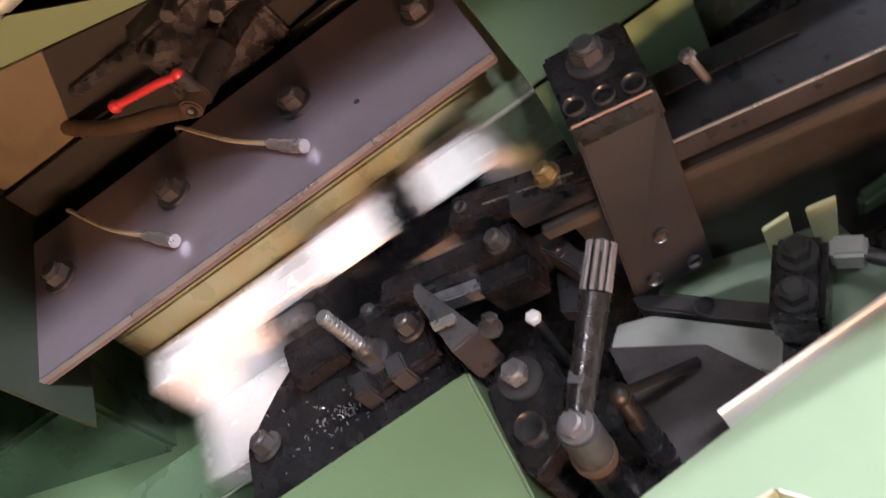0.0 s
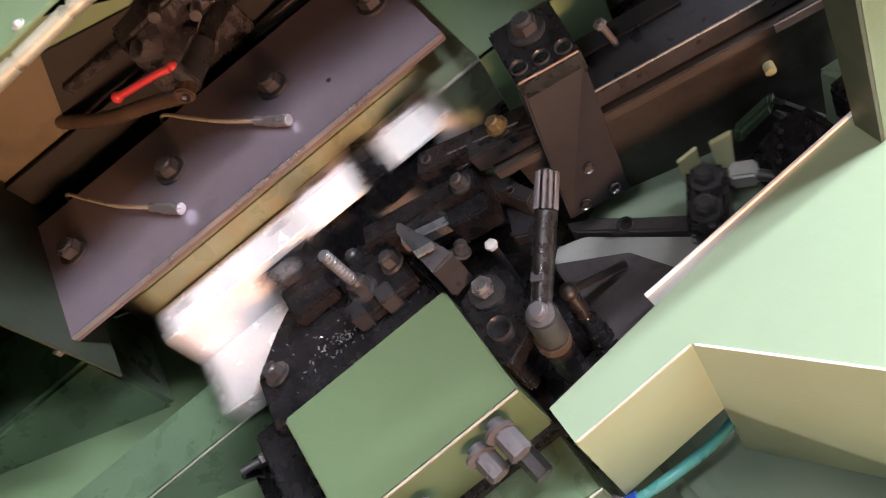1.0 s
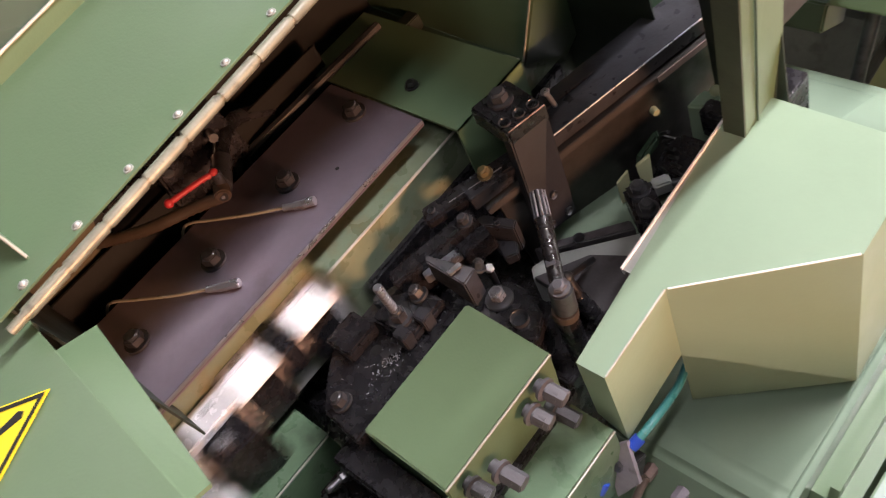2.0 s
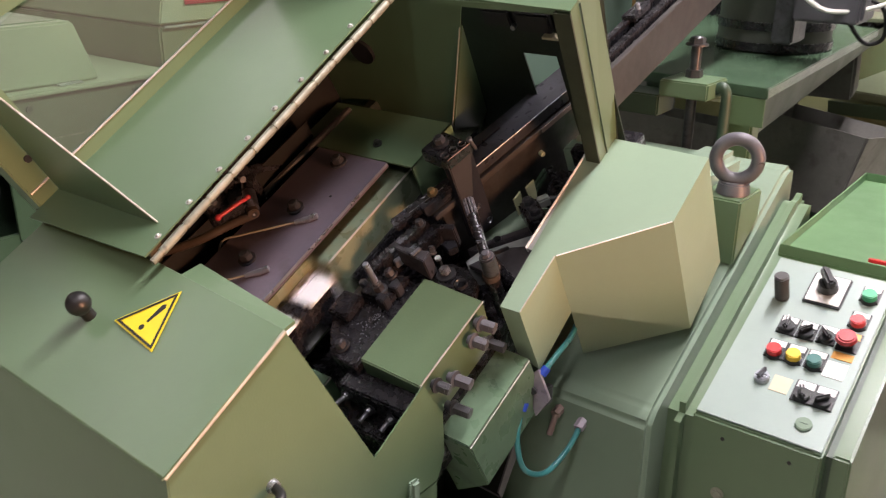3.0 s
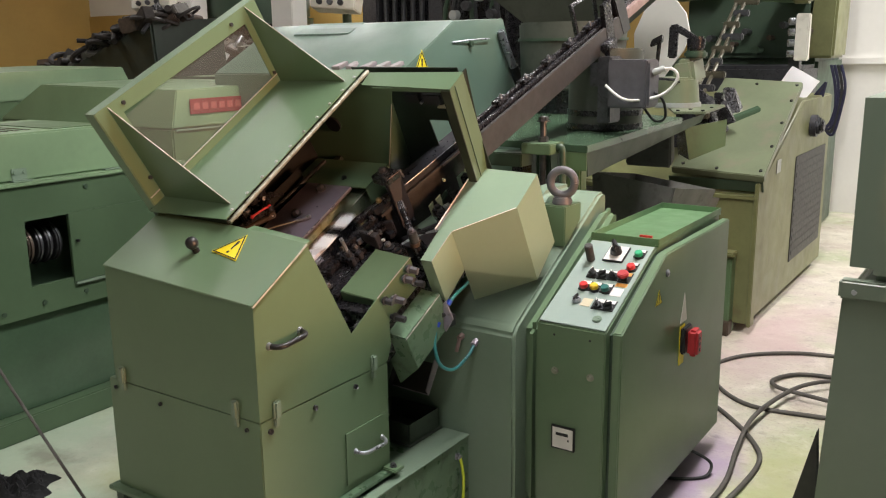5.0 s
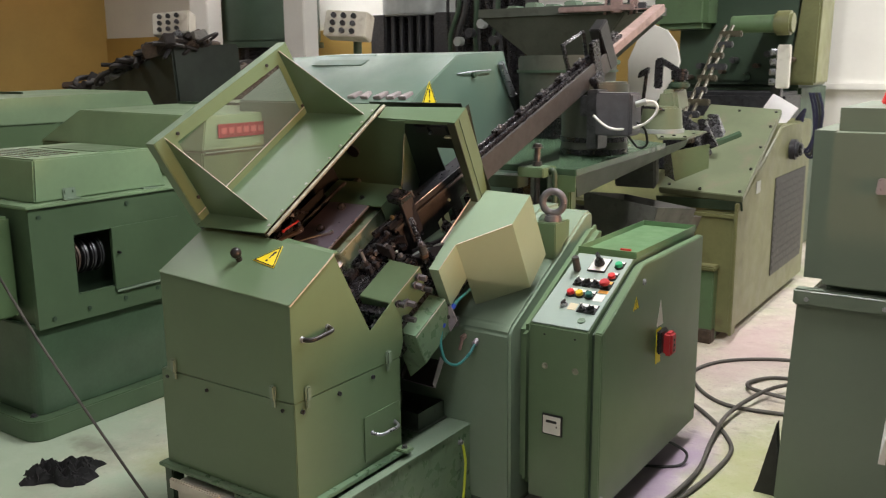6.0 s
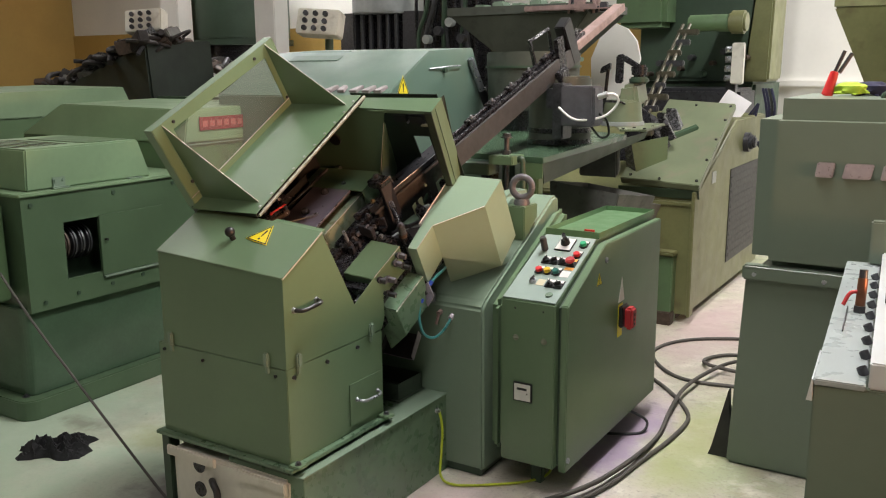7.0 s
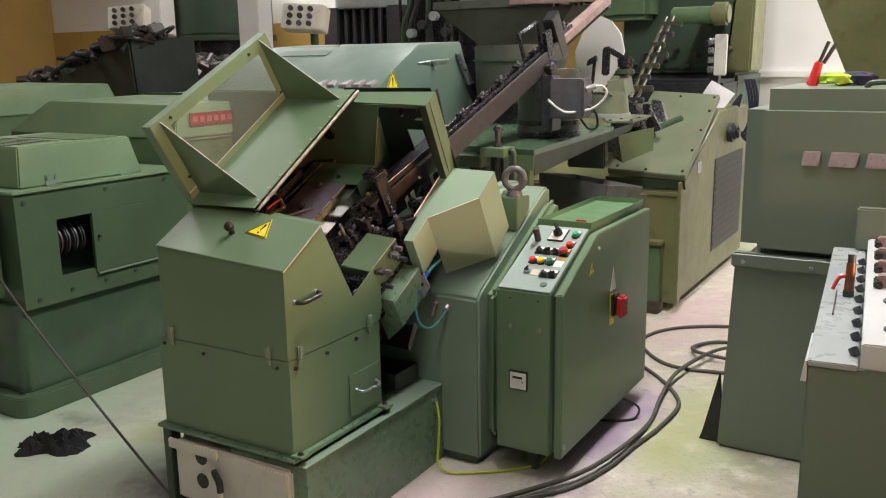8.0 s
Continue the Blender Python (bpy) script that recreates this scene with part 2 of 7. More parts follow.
        col = mx.outputs[2]

    stain_and_shade(-2.3, 0.2, 2.3, 1.6, (0.40, 0.50, 0.37), 0.9, 2.0)
    # Purple blot paints the cabinet's shadow along its foot.
    stain_and_shade(0.60, 1.55, 0.22, 0.85, (0.33, 0.24, 0.37), 0.8, 3.0)
    stain_and_shade(0.90, 1.75, 0.22, 0.75, (0.36, 0.38, 0.17), 0.75, 3.5)
    stain_and_shade(0.15, 0.55, 0.35, 0.45, (0.55, 0.40, 0.42), 0.75, 3.0)
    stain_and_shade(0.45, 3.6, 0.35, 1.0, (0.46, 0.33, 0.33), 0.75, 3.0)
    stain_and_shade(-0.80, 0.25, 0.26, 0.42, (0.12, 0.10, 0.10), 0.9, 4.0)
    stain_and_shade(-1.30, 0.50, 0.22, 0.20, (0.36, 0.38, 0.20), 0.7, 5.0)
    stain_and_shade(-1.75, 0.42, 0.16, 0.09, (0.20, 0.19, 0.14), 0.7, 9.0)
    lk.new(col, bsdf.inputs["Base Color"])
    rg = nd.new("ShaderNodeMapRange")
    rg.inputs[3].default_value, rg.inputs[4].default_value = 0.35, 0.75
    lk.new(field(3.0, 6, 0.3, 0.7, 1.0), rg.inputs[0])
    lk.new(rg.outputs[0], bsdf.inputs["Roughness"])
    b = nd.new("ShaderNodeBump")
    b.inputs["Strength"].default_value, b.inputs["Distance"].default_value = 0.3, 0.003
    lk.new(field(45.0, 4, 0.0, 1.0, 0.0), b.inputs["Height"])
    lk.new(b.outputs["Normal"], bsdf.inputs["Normal"])
    return m


FLOOR = floor_material()


def glass_material():
    m = bpy.data.materials.new("scratched_acrylic")
    m.use_nodes = True
    nt = m.node_tree
    bsdf = nt.nodes["Principled BSDF"]
    out = nt.nodes["Material Output"]
    bsdf.inputs["Base Color"].default_value = (0.5, 0.52, 0.5, 1)
    bsdf.inputs["Roughness"].default_value = 0.12
    clear = nt.nodes.new("ShaderNodeBsdfTransparent")
    clear.inputs[0].default_value = (0.93, 0.95, 0.93, 1)
    mixer = nt.nodes.new("ShaderNodeMixShader")
    mixer.inputs[0].default_value = 0.06
    nt.links.new(clear.outputs[0], mixer.inputs[1])
    nt.links.new(bsdf.outputs[0], mixer.inputs[2])
    nt.links.new(mixer.outputs[0], out.inputs[0])
    return m


def glow_material(name, colour, strength):
    m = bpy.data.materials.new(name)
    m.use_nodes = True
    bsdf = m.node_tree.nodes["Principled BSDF"]
    bsdf.inputs["Base Color"].default_value = (0.8, 0.8, 0.8, 1)
    bsdf.inputs["Emission Color"].default_value = (*colour, 1)
    bsdf.inputs["Emission Strength"].default_value = strength
    return m


ACRYLIC = glass_material()
TUBEGLOW = glow_material("fluorescent_tube", COOL, 6.0)


# ---------------------------------------------------------------- mesh helpers
def soften(bm, verts, b, seg=2):
    if b > 0:
        edges = list({e for v in verts for e in v.link_edges})
        bmesh.ops.bevel(bm, geom=edges, offset=b, segments=seg, affect="EDGES", clamp_overlap=True)


def bx(bm, x0, x1, y0, y1, z0, z1, b=0.0, seg=2):
    vs = [bm.verts.new((x, y, z)) for z in (z0, z1) for x, y in ((x0, y0), (x1, y0), (x1, y1), (x0, y1))]
    for f in ((0, 3, 2, 1), (4, 5, 6, 7), (0, 1, 5, 4), (1, 2, 6, 5), (2, 3, 7, 6), (3, 0, 4, 7)):
        bm.faces.new([vs[i] for i in f])
    soften(bm, vs, b, seg)
    return bm


def prism(bm, pts, axis, a0, a1, b=0.0, seg=2):
    def put(p, a):
        return (a, *p) if axis == "x" else (p[0], a, p[1]) if axis == "y" else (*p, a)
    lo, hi = [bm.verts.new(put(p, a0)) for p in pts], [bm.verts.new(put(p, a1)) for p in pts]
    n = len(pts)
    faces = [bm.faces.new(lo[::-1]), bm.faces.new(hi)]
    for i in range(n):
        faces.append(bm.faces.new((lo[i], lo[(i + 1) % n], hi[(i + 1) % n], hi[i])))
    bmesh.ops.recalc_face_normals(bm, faces=faces)
    soften(bm, lo + hi, b, seg)
    return bm


def hull(bm, corners, b=0.0, seg=2):
    """A six-sided solid from eight corners: four below, four above."""
    vs = [bm.verts.new(c) for c in corners]
    faces = [bm.faces.new([vs[i] for i in f]) for f in ((0, 3, 2, 1), (4, 5, 6, 7), (0, 1, 5, 4), (1, 2, 6, 5), (2, 3, 7, 6), (3, 0, 4, 7))]
    bmesh.ops.recalc_face_normals(bm, faces=faces)
    soften(bm, vs, b, seg)
    return bm


def turn_to(d):
    return Vector(d).to_track_quat("Z", "Y").to_matrix().to_4x4()


def cyl(bm, p0, p1, r, r1=None, n=20, b=0.0):
    p0, p1 = Vector(p0), Vector(p1)
    m = Matrix.Translation((p0 + p1) / 2) @ turn_to(p1 - p0)
    got = bmesh.ops.create_cone(bm, cap_ends=True, segments=n, radius1=r, radius2=r if r1 is None else r1, depth=(p1 - p0).length, matrix=m)
    if b > 0:
        caps = [f for f in {f for v in got["verts"] for f in v.link_faces} if len(f.verts) == n]
        bmesh.ops.bevel(bm, geom=list({e for f in caps for e in f.edges}), offset=b, segments=2, affect="EDGES")
    return bm


def ball(bm, p, r, n=16):
    bmesh.ops.create_uvsphere(bm, u_segments=n, v_segments=n // 2 + 2, radius=r, matrix=Matrix.Translation(p))
    return bm


def bolt(bm, p, d, r=0.009, h=0.008, washer=True):
    p, d = Vector(p), Vector(d).normalized()
    if washer:
        cyl(bm, p, p + d * h * 0.28, r * 1.35, n=18)
    cyl(bm, p + d * h * 0.2, p + d * h * 1.15, r, n=6, b=r * 0.12)
    cyl(bm, p + d * h * 1.1, p + d * h * 1.3, r * 0.8, r * 0.6, n=14)
    return bm


def socket_screw(bm, p, d, r=0.008, h=0.008):
    p, d = Vector(p), Vector(d).normalized()
    m = Matrix.Translation(p + d * h / 2) @ turn_to(d)
    got = bmesh.ops.create_cone(bm, cap_ends=True, segments=18, radius1=r, radius2=r, depth=h, matrix=m)
    top = max((f for f in {f for v in got["verts"] for f in v.link_faces} if len(f.verts) == 18), key=lambda f: f.calc_center_median().dot(d))
    bmesh.ops.inset_region(bm, faces=[top], thickness=r * 0.42)
    bmesh.ops.translate(bm, verts=top.verts, vec=-d * r * 0.9)
    return bm


def spline(pts, steps=6):
    pts = [Vector(p) for p in pts]
    out = []
    for i in range(len(pts) - 1):
        a, b, c, d = pts[max(i - 1, 0)], pts[i], pts[i + 1], pts[min(i + 2, len(pts) - 1)]
        for k in range(steps):
            t = k / steps
            out.append(0.5 * ((2 * b) + (c - a) * t + (2 * a - 5 * b + 4 * c - d) * t * t + (3 * b - a - 3 * c + d) * t ** 3))
    return out + [pts[-1]]


def tube(bm, pts, r, n=8, steps=6, rib=0.0):
    line = spline(pts, steps) if steps > 1 else [Vector(p) for p in pts]
    rings, side = [], None
    for i, p in enumerate(line):
        d = (line[min(i + 1, len(line) - 1)] - line[max(i - 1, 0)]).normalized()
        if side is None:
            side = d.orthogonal().normalized()
        side = (side - d * side.dot(d)).normalized()
        other = d.cross(side)
        rr = r * (1 + rib * (i % 2))
        rings.append([bm.verts.new(p + rr * (math.cos(2 * math.pi * k / n) * side + math.sin(2 * math.pi * k / n) * other)) for k in range(n)])
    for a, b in zip(rings, rings[1:]):
        for k in range(n):
            bm.faces.new((a[k], a[(k + 1) % n], b[(k + 1) % n], b[k]))
    bm.faces.new(rings[0][::-1])
    bm.faces.new(rings[-1])
    return bm


def sharp_shade(me, limit=38):
    bm = bmesh.new()
    bm.from_mesh(me)
    bmesh.ops.recalc_face_normals(bm, faces=bm.faces)
    for f in bm.faces:
        f.smooth = True
    for e in bm.edges:
        e.smooth = len(e.link_faces) == 2 and e.calc_face_angle(0) < radians(limit)
    bm.to_mesh(me)
    bm.free()


BASES = {}


def part(name, bm, mat, parent=None, label="", m=None):
    """Links a bmesh as one mesh object, its origin in its middle, under a thing or a part."""
    if m is not None:
        bm.transform(m)
    lo = Vector([min(v.co[i] for v in bm.verts) for i in range(3)])
    hi = Vector([max(v.co[i] for v in bm.verts) for i in range(3)])
    mid = (lo + hi) / 2
    bm.transform(Matrix.Translation(-mid))
    me = bpy.data.meshes.new(name)
    bm.to_mesh(me)
    bm.free()
    sharp_shade(me)
    me.materials.append(mat)
    ob = new(name, me)
    BASES[ob] = mid
    if parent is not None:
        ob.parent = parent
        ob.location = mid - BASES[parent]
    else:
        ob.location = mid
    if label:
        tagged(ob, label)
    return ob


def thing(name, base, label, category, group="", kind=""):
    ob = new(name)
    ob.location = base
    BASES[ob] = Vector(base)
    return tagged(ob, label, category, group, kind)


def B():
    return bmesh.new()


BED = pose(0, 0, 0, 28)
HOOD = pose(-0.27, 0.196, 1.19, 32)
COVER = pose(0.008, 0.72, 1.015, 35)
PANEL = pose(0, 0.93, 0.807, 25.2)
GUARD_TOP = pose(0, 0, 1.0445, 30.2, 3.05)


# ---------------------------------------------------------------- the workshop
def structure(name, bm, mat, label):
    return tagged(part(name, bm, mat, None, label), kind="structure")


structure("floor", bx(B(), -12.2, 8.2, -6.2, 8.2, -0.15, 0.0), FLOOR, "pale stained concrete workshop floor")
structure("wall_west", bx(B(), -12.2, -12.0, -6.2, 8.2, 0.0, 5.0), OCHRE, "ochre painted workshop wall")
structure("wall_east", bx(B(), 8.0, 8.2, -6.2, 8.2, 0.0, 5.0), CEIL, "plain grey workshop wall")
structure("wall_south", bx(B(), -12.0, 8.0, -6.2, -6.0, 0.0, 5.0), CEIL, "plain grey workshop wall")
structure("wall_north", bx(B(), -12.0, 8.0, 8.0, 8.2, 0.0, 5.0), WALLWHITE, "white painted workshop wall")
structure("wall_dado", bx(B(), -12.0, -1.6, 7.97, 7.997, 0.0, 2.25), OCHRE, "ochre painted lower band of the wall")
structure("wall_trim", bx(B(), -0.4, 8.0, 7.95, 7.997, 1.47, 1.53), WALLWHITE, "white cable trunking along the wall")
structure("ceiling", bx(B(), -12.2, 8.2, -6.2, 8.2, 5.0, 5.2), CEIL, "plain grey workshop ceiling")
for lx, ly, watts in TUBES:
    t = thing("ceiling_light", (lx, ly, 4.3), "long white fluorescent ceiling light on a tray", "ceiling light", "ceiling lights")
    part("tray", bx(B(), lx - 0.16, lx + 0.16, ly - 0.85, ly + 0.85, 4.3, 4.36, 0.01), SILVER, t)
    for s in (-0.07, 0.07):
        part("tube", cyl(B(), (lx + s, ly - 0.8, 4.275), (lx + s, ly + 0.8, 4.275), 0.016), TUBEGLOW, t)
    for s in (-0.6, 0.6):
        part("hanger", cyl(B(), (lx, ly + s, 4.36), (lx, ly + s, 5.0), 0.006, n=8), STEEL, t)


# ---------------------------------------------------------------- shared small parts
def bow_handle(parent, p0, p1, out, r, mat, feet):
    p0, p1, out = Vector(p0), Vector(p1), Vector(out)
    d = (p1 - p0)
    h = part("handle", tube(B(), [p0, p0 + out * 0.7 + d * 0.05, p0 + out + d * 0.2, p0 + out + d * 0.5, p0 + out + d * 0.8, p0 + out * 0.7 + d * 0.95, p1], r, 10), mat, parent, "curved bow handle")
    for p in (p0, p1):
        part("handle_foot", cyl(B(), p - out * 0.05, p + out * 0.25, r * 1.5, r * 1.2, n=14), feet, h)
    return h


def warning_sign(parent, m, size):
    """A triangle sign with its base along x and its tip along y, on the plane z = 0 of m."""
    s = size
    tri = [(-s / 2, -s * 0.29), (s / 2, -s * 0.29), (0, s * 0.577)]
    sign = part("warning_sign", prism(B(), tri, "z", 0.001, 0.0022), SIGN, parent, "yellow triangular warning sign", m)
    bm = B()
    outer, inner = [Vector((x, y, 0)) * 0.93 for x, y in tri], [Vector((x, y, 0)) * 0.80 for x, y in tri]
    for i in range(3):
        j = (i + 1) % 3
        vs = [bm.verts.new((p.x, p.y, 0.0028)) for p in (outer[i], outer[j], inner[j], inner[i])]
        bm.faces.new(vs)
    got = bmesh.ops.extrude_face_region(bm, geom=list(bm.faces))
    bmesh.ops.translate(bm, verts=[g for g in got["geom"] if isinstance(g, bmesh.types.BMVert)], vec=(0, 0, 0.0003))
    part("border", bm, SIGNBLACK, sign, m=m)
    bm = B()
    prism(bm, [(-s * 0.02, -s * 0.03), (s * 0.02, -s * 0.03), (s * 0.045, s * 0.27), (0, s * 0.31), (-s * 0.045, s * 0.27)], "z", 0.0026, 0.003)
    cyl(bm, (0, -s * 0.13, 0.0026), (0, -s * 0.13, 0.003), s * 0.045, n=16)
    part("exclamation_mark", bm, SIGNBLACK, sign, m=m)
    return sign


def toggle_latch(parent, x, y, z, nx, ny):
    bm = B()
    if nx:
        bx(bm, x, x + 0.014, y - 0.013, y + 0.013, z - 0.02, z + 0.034, 0.006)
        bx(bm, x, x + 0.008, y - 0.009, y + 0.009, z - 0.042, z - 0.018, 0.003)
    else:
        bx(bm, x - 0.013, x + 0.013, y - 0.014, y, z - 0.02, z + 0.034, 0.006)
        bx(bm, x - 0.009, x + 0.009, y - 0.008, y, z - 0.042, z - 0.018, 0.003)
    return part("latch", bm, GREEN_CAST, parent, "small painted lift-off latch")


# ---------------------------------------------------------------- thread rolling machine
mach = thing("thread_rolling_machine", (-0.1, 0.9, 0.0), "green thread rolling machine with its guard hood open", "machine")

# cast body under the cover
body = part("cast_body", prism(B(), [(0.925, 0.03), (0.92, 0.745), (0.945, 0.775), (1.57, 1.118), (1.59, 1.125), (1.63, 1.125), (1.64, 1.10), (1.64, 0.03)], "x", -0.52, 0.238, 0.042, 7), GREEN_CAST, mach, "green painted cast machine body with rounded edges")
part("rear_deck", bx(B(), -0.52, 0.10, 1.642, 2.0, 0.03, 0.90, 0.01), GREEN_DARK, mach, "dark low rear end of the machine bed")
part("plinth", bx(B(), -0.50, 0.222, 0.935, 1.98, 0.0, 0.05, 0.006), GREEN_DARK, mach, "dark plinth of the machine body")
part("casting_step", prism(B(), [(1.10, 0.84), (1.58, 1.10), (1.58, 1.155), (1.36, 1.155), (1.20, 1.05)], "x", 0.02, 0.13, 0.02, 3), GREEN_CAST, mach)
# a second flank behind the rounded edge
part("side_cover", prism(B(), [(0.98, 0.12), (0.98, 0.765), (1.57, 1.07), (1.62, 1.07), (1.62, 0.12)], "x", 0.2385, 0.30, 0.024, 4), GREEN, mach, "green sheet side cover of the body")


# lifting eye
boss = part("eye_boss", prism(B(), [(1.29, 0.97), (1.29, 1.118), (1.42, 1.118), (1.42, 1.05)], "x", 0.138, 0.235, 0.004), GREEN, mach)
eye = part("lifting_eye", cyl(B(), (0.196, 1.343, 1.118), (0.196, 1.343, 1.146), 0.038, 0.032, n=28, b=0.004), EYESTEEL, mach, "forged steel lifting eye bolt")
bm = B()
ring = [(0.197 + 0.043 * math.cos(a), 1.341 + 0.010 * math.cos(a), 1.196 + 0.045 * math.sin(a)) for a in [2 * math.pi * k / 32 for k in range(33)]]
tube(bm, ring, 0.0150, 14, 1)
part("ring", bm, EYESTEEL, eye)

# upper front guard: a sheet box open to the back
guard = part("front_guard", prism(B(), [(-0.597, 0.727), (0.0, 0.727), (0.0, 1.043), (-0.597, 1.073)], "y", 0.0, 0.0025), GREEN, mach, "green sheet-metal front guard with a notched side")
side = [(0.003, 0.727), (0.003, 1.047), (0.205, 1.167), (0.38, 0.863), (0.505, 0.940), (0.560, 0.862), (0.566, 0.775), (0.550, 0.735), (0.545, 0.727)]
part("guard_side", prism(B(), side, "x", -0.003, 0.0), GREEN, guard)
part("guard_side", prism(B(), [(0.003, 0.727), (0.003, 1.070), (0.226, 1.20), (0.55, 1.20), (0.55, 0.727)], "x", -0.597, -0.594), GREEN, guard)
bm = hull(B(), [(-0.597, -0.004, 1.074), (0.004, -0.004, 1.041), (0.004, 0.207, 1.163), (-0.599, 0.227, 1.203),
                (-0.597, -0.006, 1.0765), (0.004, -0.006, 1.0445), (0.004, 0.206, 1.1665), (-0.599, 0.226, 1.2065)], 0.0012, 1)
top = part("guard_top", bm, GREEN, guard, "sloping guard lid")
part("edge_fold", tube(B(), [(0.002, -0.003, 1.040), (0.002, 0.206, 1.163)], 0.0035, 8, 1), EDGE, top, "bare worn edge of the guard lid")
part("edge_fold", tube(B(), [(-0.596, -0.004, 1.074), (0.001, -0.004, 1.041)], 0.0024, 8, 1), GREEN, top)
part("back_lip", hull(B(), [(-0.25, 0.218, 1.168), (0.0, 0.206, 1.160), (0.0, 0.228, 1.166), (-0.25, 0.262, 1.176),
                            (-0.25, 0.216, 1.173), (0.0, 0.204, 1.165), (0.0, 0.227, 1.171), (-0.25, 0.261, 1.181)]), GREEN, guard)
knob_m = GUARD_TOP
knob = part("knob", ball(B(), (-0.325, 0.124, 0.034), 0.0190), PLASTIC, guard, "black ball knob", knob_m)
part("knob_stem", cyl(B(), (-0.325, 0.124, -0.002), (-0.325, 0.124, 0.028), 0.0105, n=14), PLASTIC, knob, m=knob_m)
warning_sign(guard, GUARD_TOP @ pose(-0.217, 0.160, 0.003, 0, 0, -7), 0.108)
bow_handle(guard, (0.0, 0.048, 0.923), (0.0, 0.165, 0.933), (0.036, 0, 0), 0.0078, PLASTIC, STEEL)
for yy in (0.058, 0.471):
    toggle_latch(guard, 0.0, yy, 0.738, 1, 0)
for xx in (-0.555, -0.083):
    toggle_latch(guard, xx, 0.0, 0.742, 0, 1)

# lower guard
low = part("lower_guard", bx(B(), -0.632, -0.001, 0.002, 0.548, 0.376, 0.725, 0.003), GREEN, mach, "green sheet-metal lower guard box")
door = part("access_door", bx(B(), -0.001, 0.003, 0.334, 0.530, 0.400, 0.565, 0.001), GREEN, low, "small access door")
bow_handle(door, (0.003, 0.374, 0.497), (0.003, 0.503, 0.492), (0.030, 0, -0.006), 0.006, STEEL, STEEL)
for yy, zz in ((0.211, 0.694), (0.388, 0.697), (0.035, 0.69)):
    part("screw", socket_screw(B(), (-0.001, yy, zz), (1, 0, 0), 0.0075, 0.007), DARKSTEEL, low)
for xx, zz in ((-0.60, 0.70), (-0.05, 0.695), (-0.40, 0.69)):
    part("screw", socket_screw(B(), (xx, 0.002, zz), (0, -1, 0), 0.006, 0.005), DARKSTEEL, low)
flange = part("base_flange", bx(B(), -0.655, 0.024, -0.022, 0.57, 0.362, 0.376, 0.002), GREEN_DIRTY, low)
for yy in (0.012, 0.53):
    f = part("foot_clip", bx(B(), -0.004, 0.05, yy - 0.024, yy + 0.024, 0.3762, 0.386, 0.003), GREEN, low)
    part("clip_bolt", bolt(B(), (0.024, yy, 0.386), (0, 0, 1), 0.009, 0.009), DARKSTEEL, f)

# tank under the guard
tank = part("coolant_tank", prism(B(), [(-0.30, 0.0), (0.055, 0.0), (0.055, 0.346), (-0.30, 0.346)], "y", 0.0, 0.94, 0.003), GREEN_DIRTY, mach, "green coolant tank with a flat rim")
part("tank_rim", bx(B(), -0.05, 0.062, 0.575, 0.948, 0.346, 0.351, 0.001), GREEN_CAST, tank)
part("tank_rim", bx(B(), 0.026, 0.062, -0.01, 0.575, 0.346, 0.352, 0.001), GREEN_CAST, tank)
part("tank_foot", bx(B(), 0.02, 0.05, 0.02, 0.14, 0.0, 0.12, 0.004), GREEN_DARK, tank)
part("earth_clamp", bolt(B(), (0.055, 0.85, 0.296), (1, 0, 0), 0.010, 0.014), STEEL, tank)
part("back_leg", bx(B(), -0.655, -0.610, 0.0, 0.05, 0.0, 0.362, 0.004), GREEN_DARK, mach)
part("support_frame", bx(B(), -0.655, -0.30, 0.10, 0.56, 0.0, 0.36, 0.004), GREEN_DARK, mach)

# open chute and catch box between guard and body
ch = part("chute", hull(B(), [(-0.195, 0.822, 0.512), (-0.036, 0.812, 0.512), (-0.036, 0.872, 0.605), (-0.185, 0.872, 0.605), (-0.195, 0.819, 0.516), (-0.036, 0.809, 0.516), (-0.036, 0.869, 0.609), (-0.185, 0.869, 0.609)]), TRACK, mach, "dark oily parts chute")
part("chute_side", hull(B(), [(-0.036, 0.811, 0.514), (-0.032, 0.811, 0.514), (-0.032, 0.872, 0.605), (-0.036, 0.872, 0.605), (-0.036, 0.796, 0.536), (-0.032, 0.796, 0.536), (-0.032, 0.850, 0.632), (-0.036, 0.850, 0.632)]), LILAC, ch)
part("chute_side", hull(B(), [(-0.199, 0.821, 0.514), (-0.195, 0.821, 0.514), (-0.185, 0.872, 0.605), (-0.189, 0.872, 0.605), (-0.199, 0.806, 0.536), (-0.195, 0.806, 0.536), (-0.185, 0.850, 0.632), (-0.189, 0.850, 0.632)]), TRACK, ch)
part("chute_lip", tube(B(), [(-0.192, 0.819, 0.516), (-0.038, 0.809, 0.516)], 0.0022, 6, 1), LILAC, ch)
bm = B()
for a in ((-0.27, -0.062, 0.735, 0.738, 0.356, 0.425), (-0.27, -0.062, 0.909, 0.912, 0.356, 0.425), (-0.27, -0.267, 0.735, 0.912, 0.356, 0.425), (-0.065, -0.062, 0.735, 0.912, 0.356, 0.425), (-0.28, -0.050, 0.722, 0.917, 0.352, 0.356)):
    bx(bm, *a)
part("catch_box", bm, BOXGREY, mach, "open sheet-metal catch box")
part("inner_wall", bx(B(), -0.50, -0.30, 0.56, 0.93, 0.30, 0.84, 0.004), BLACK, mach)

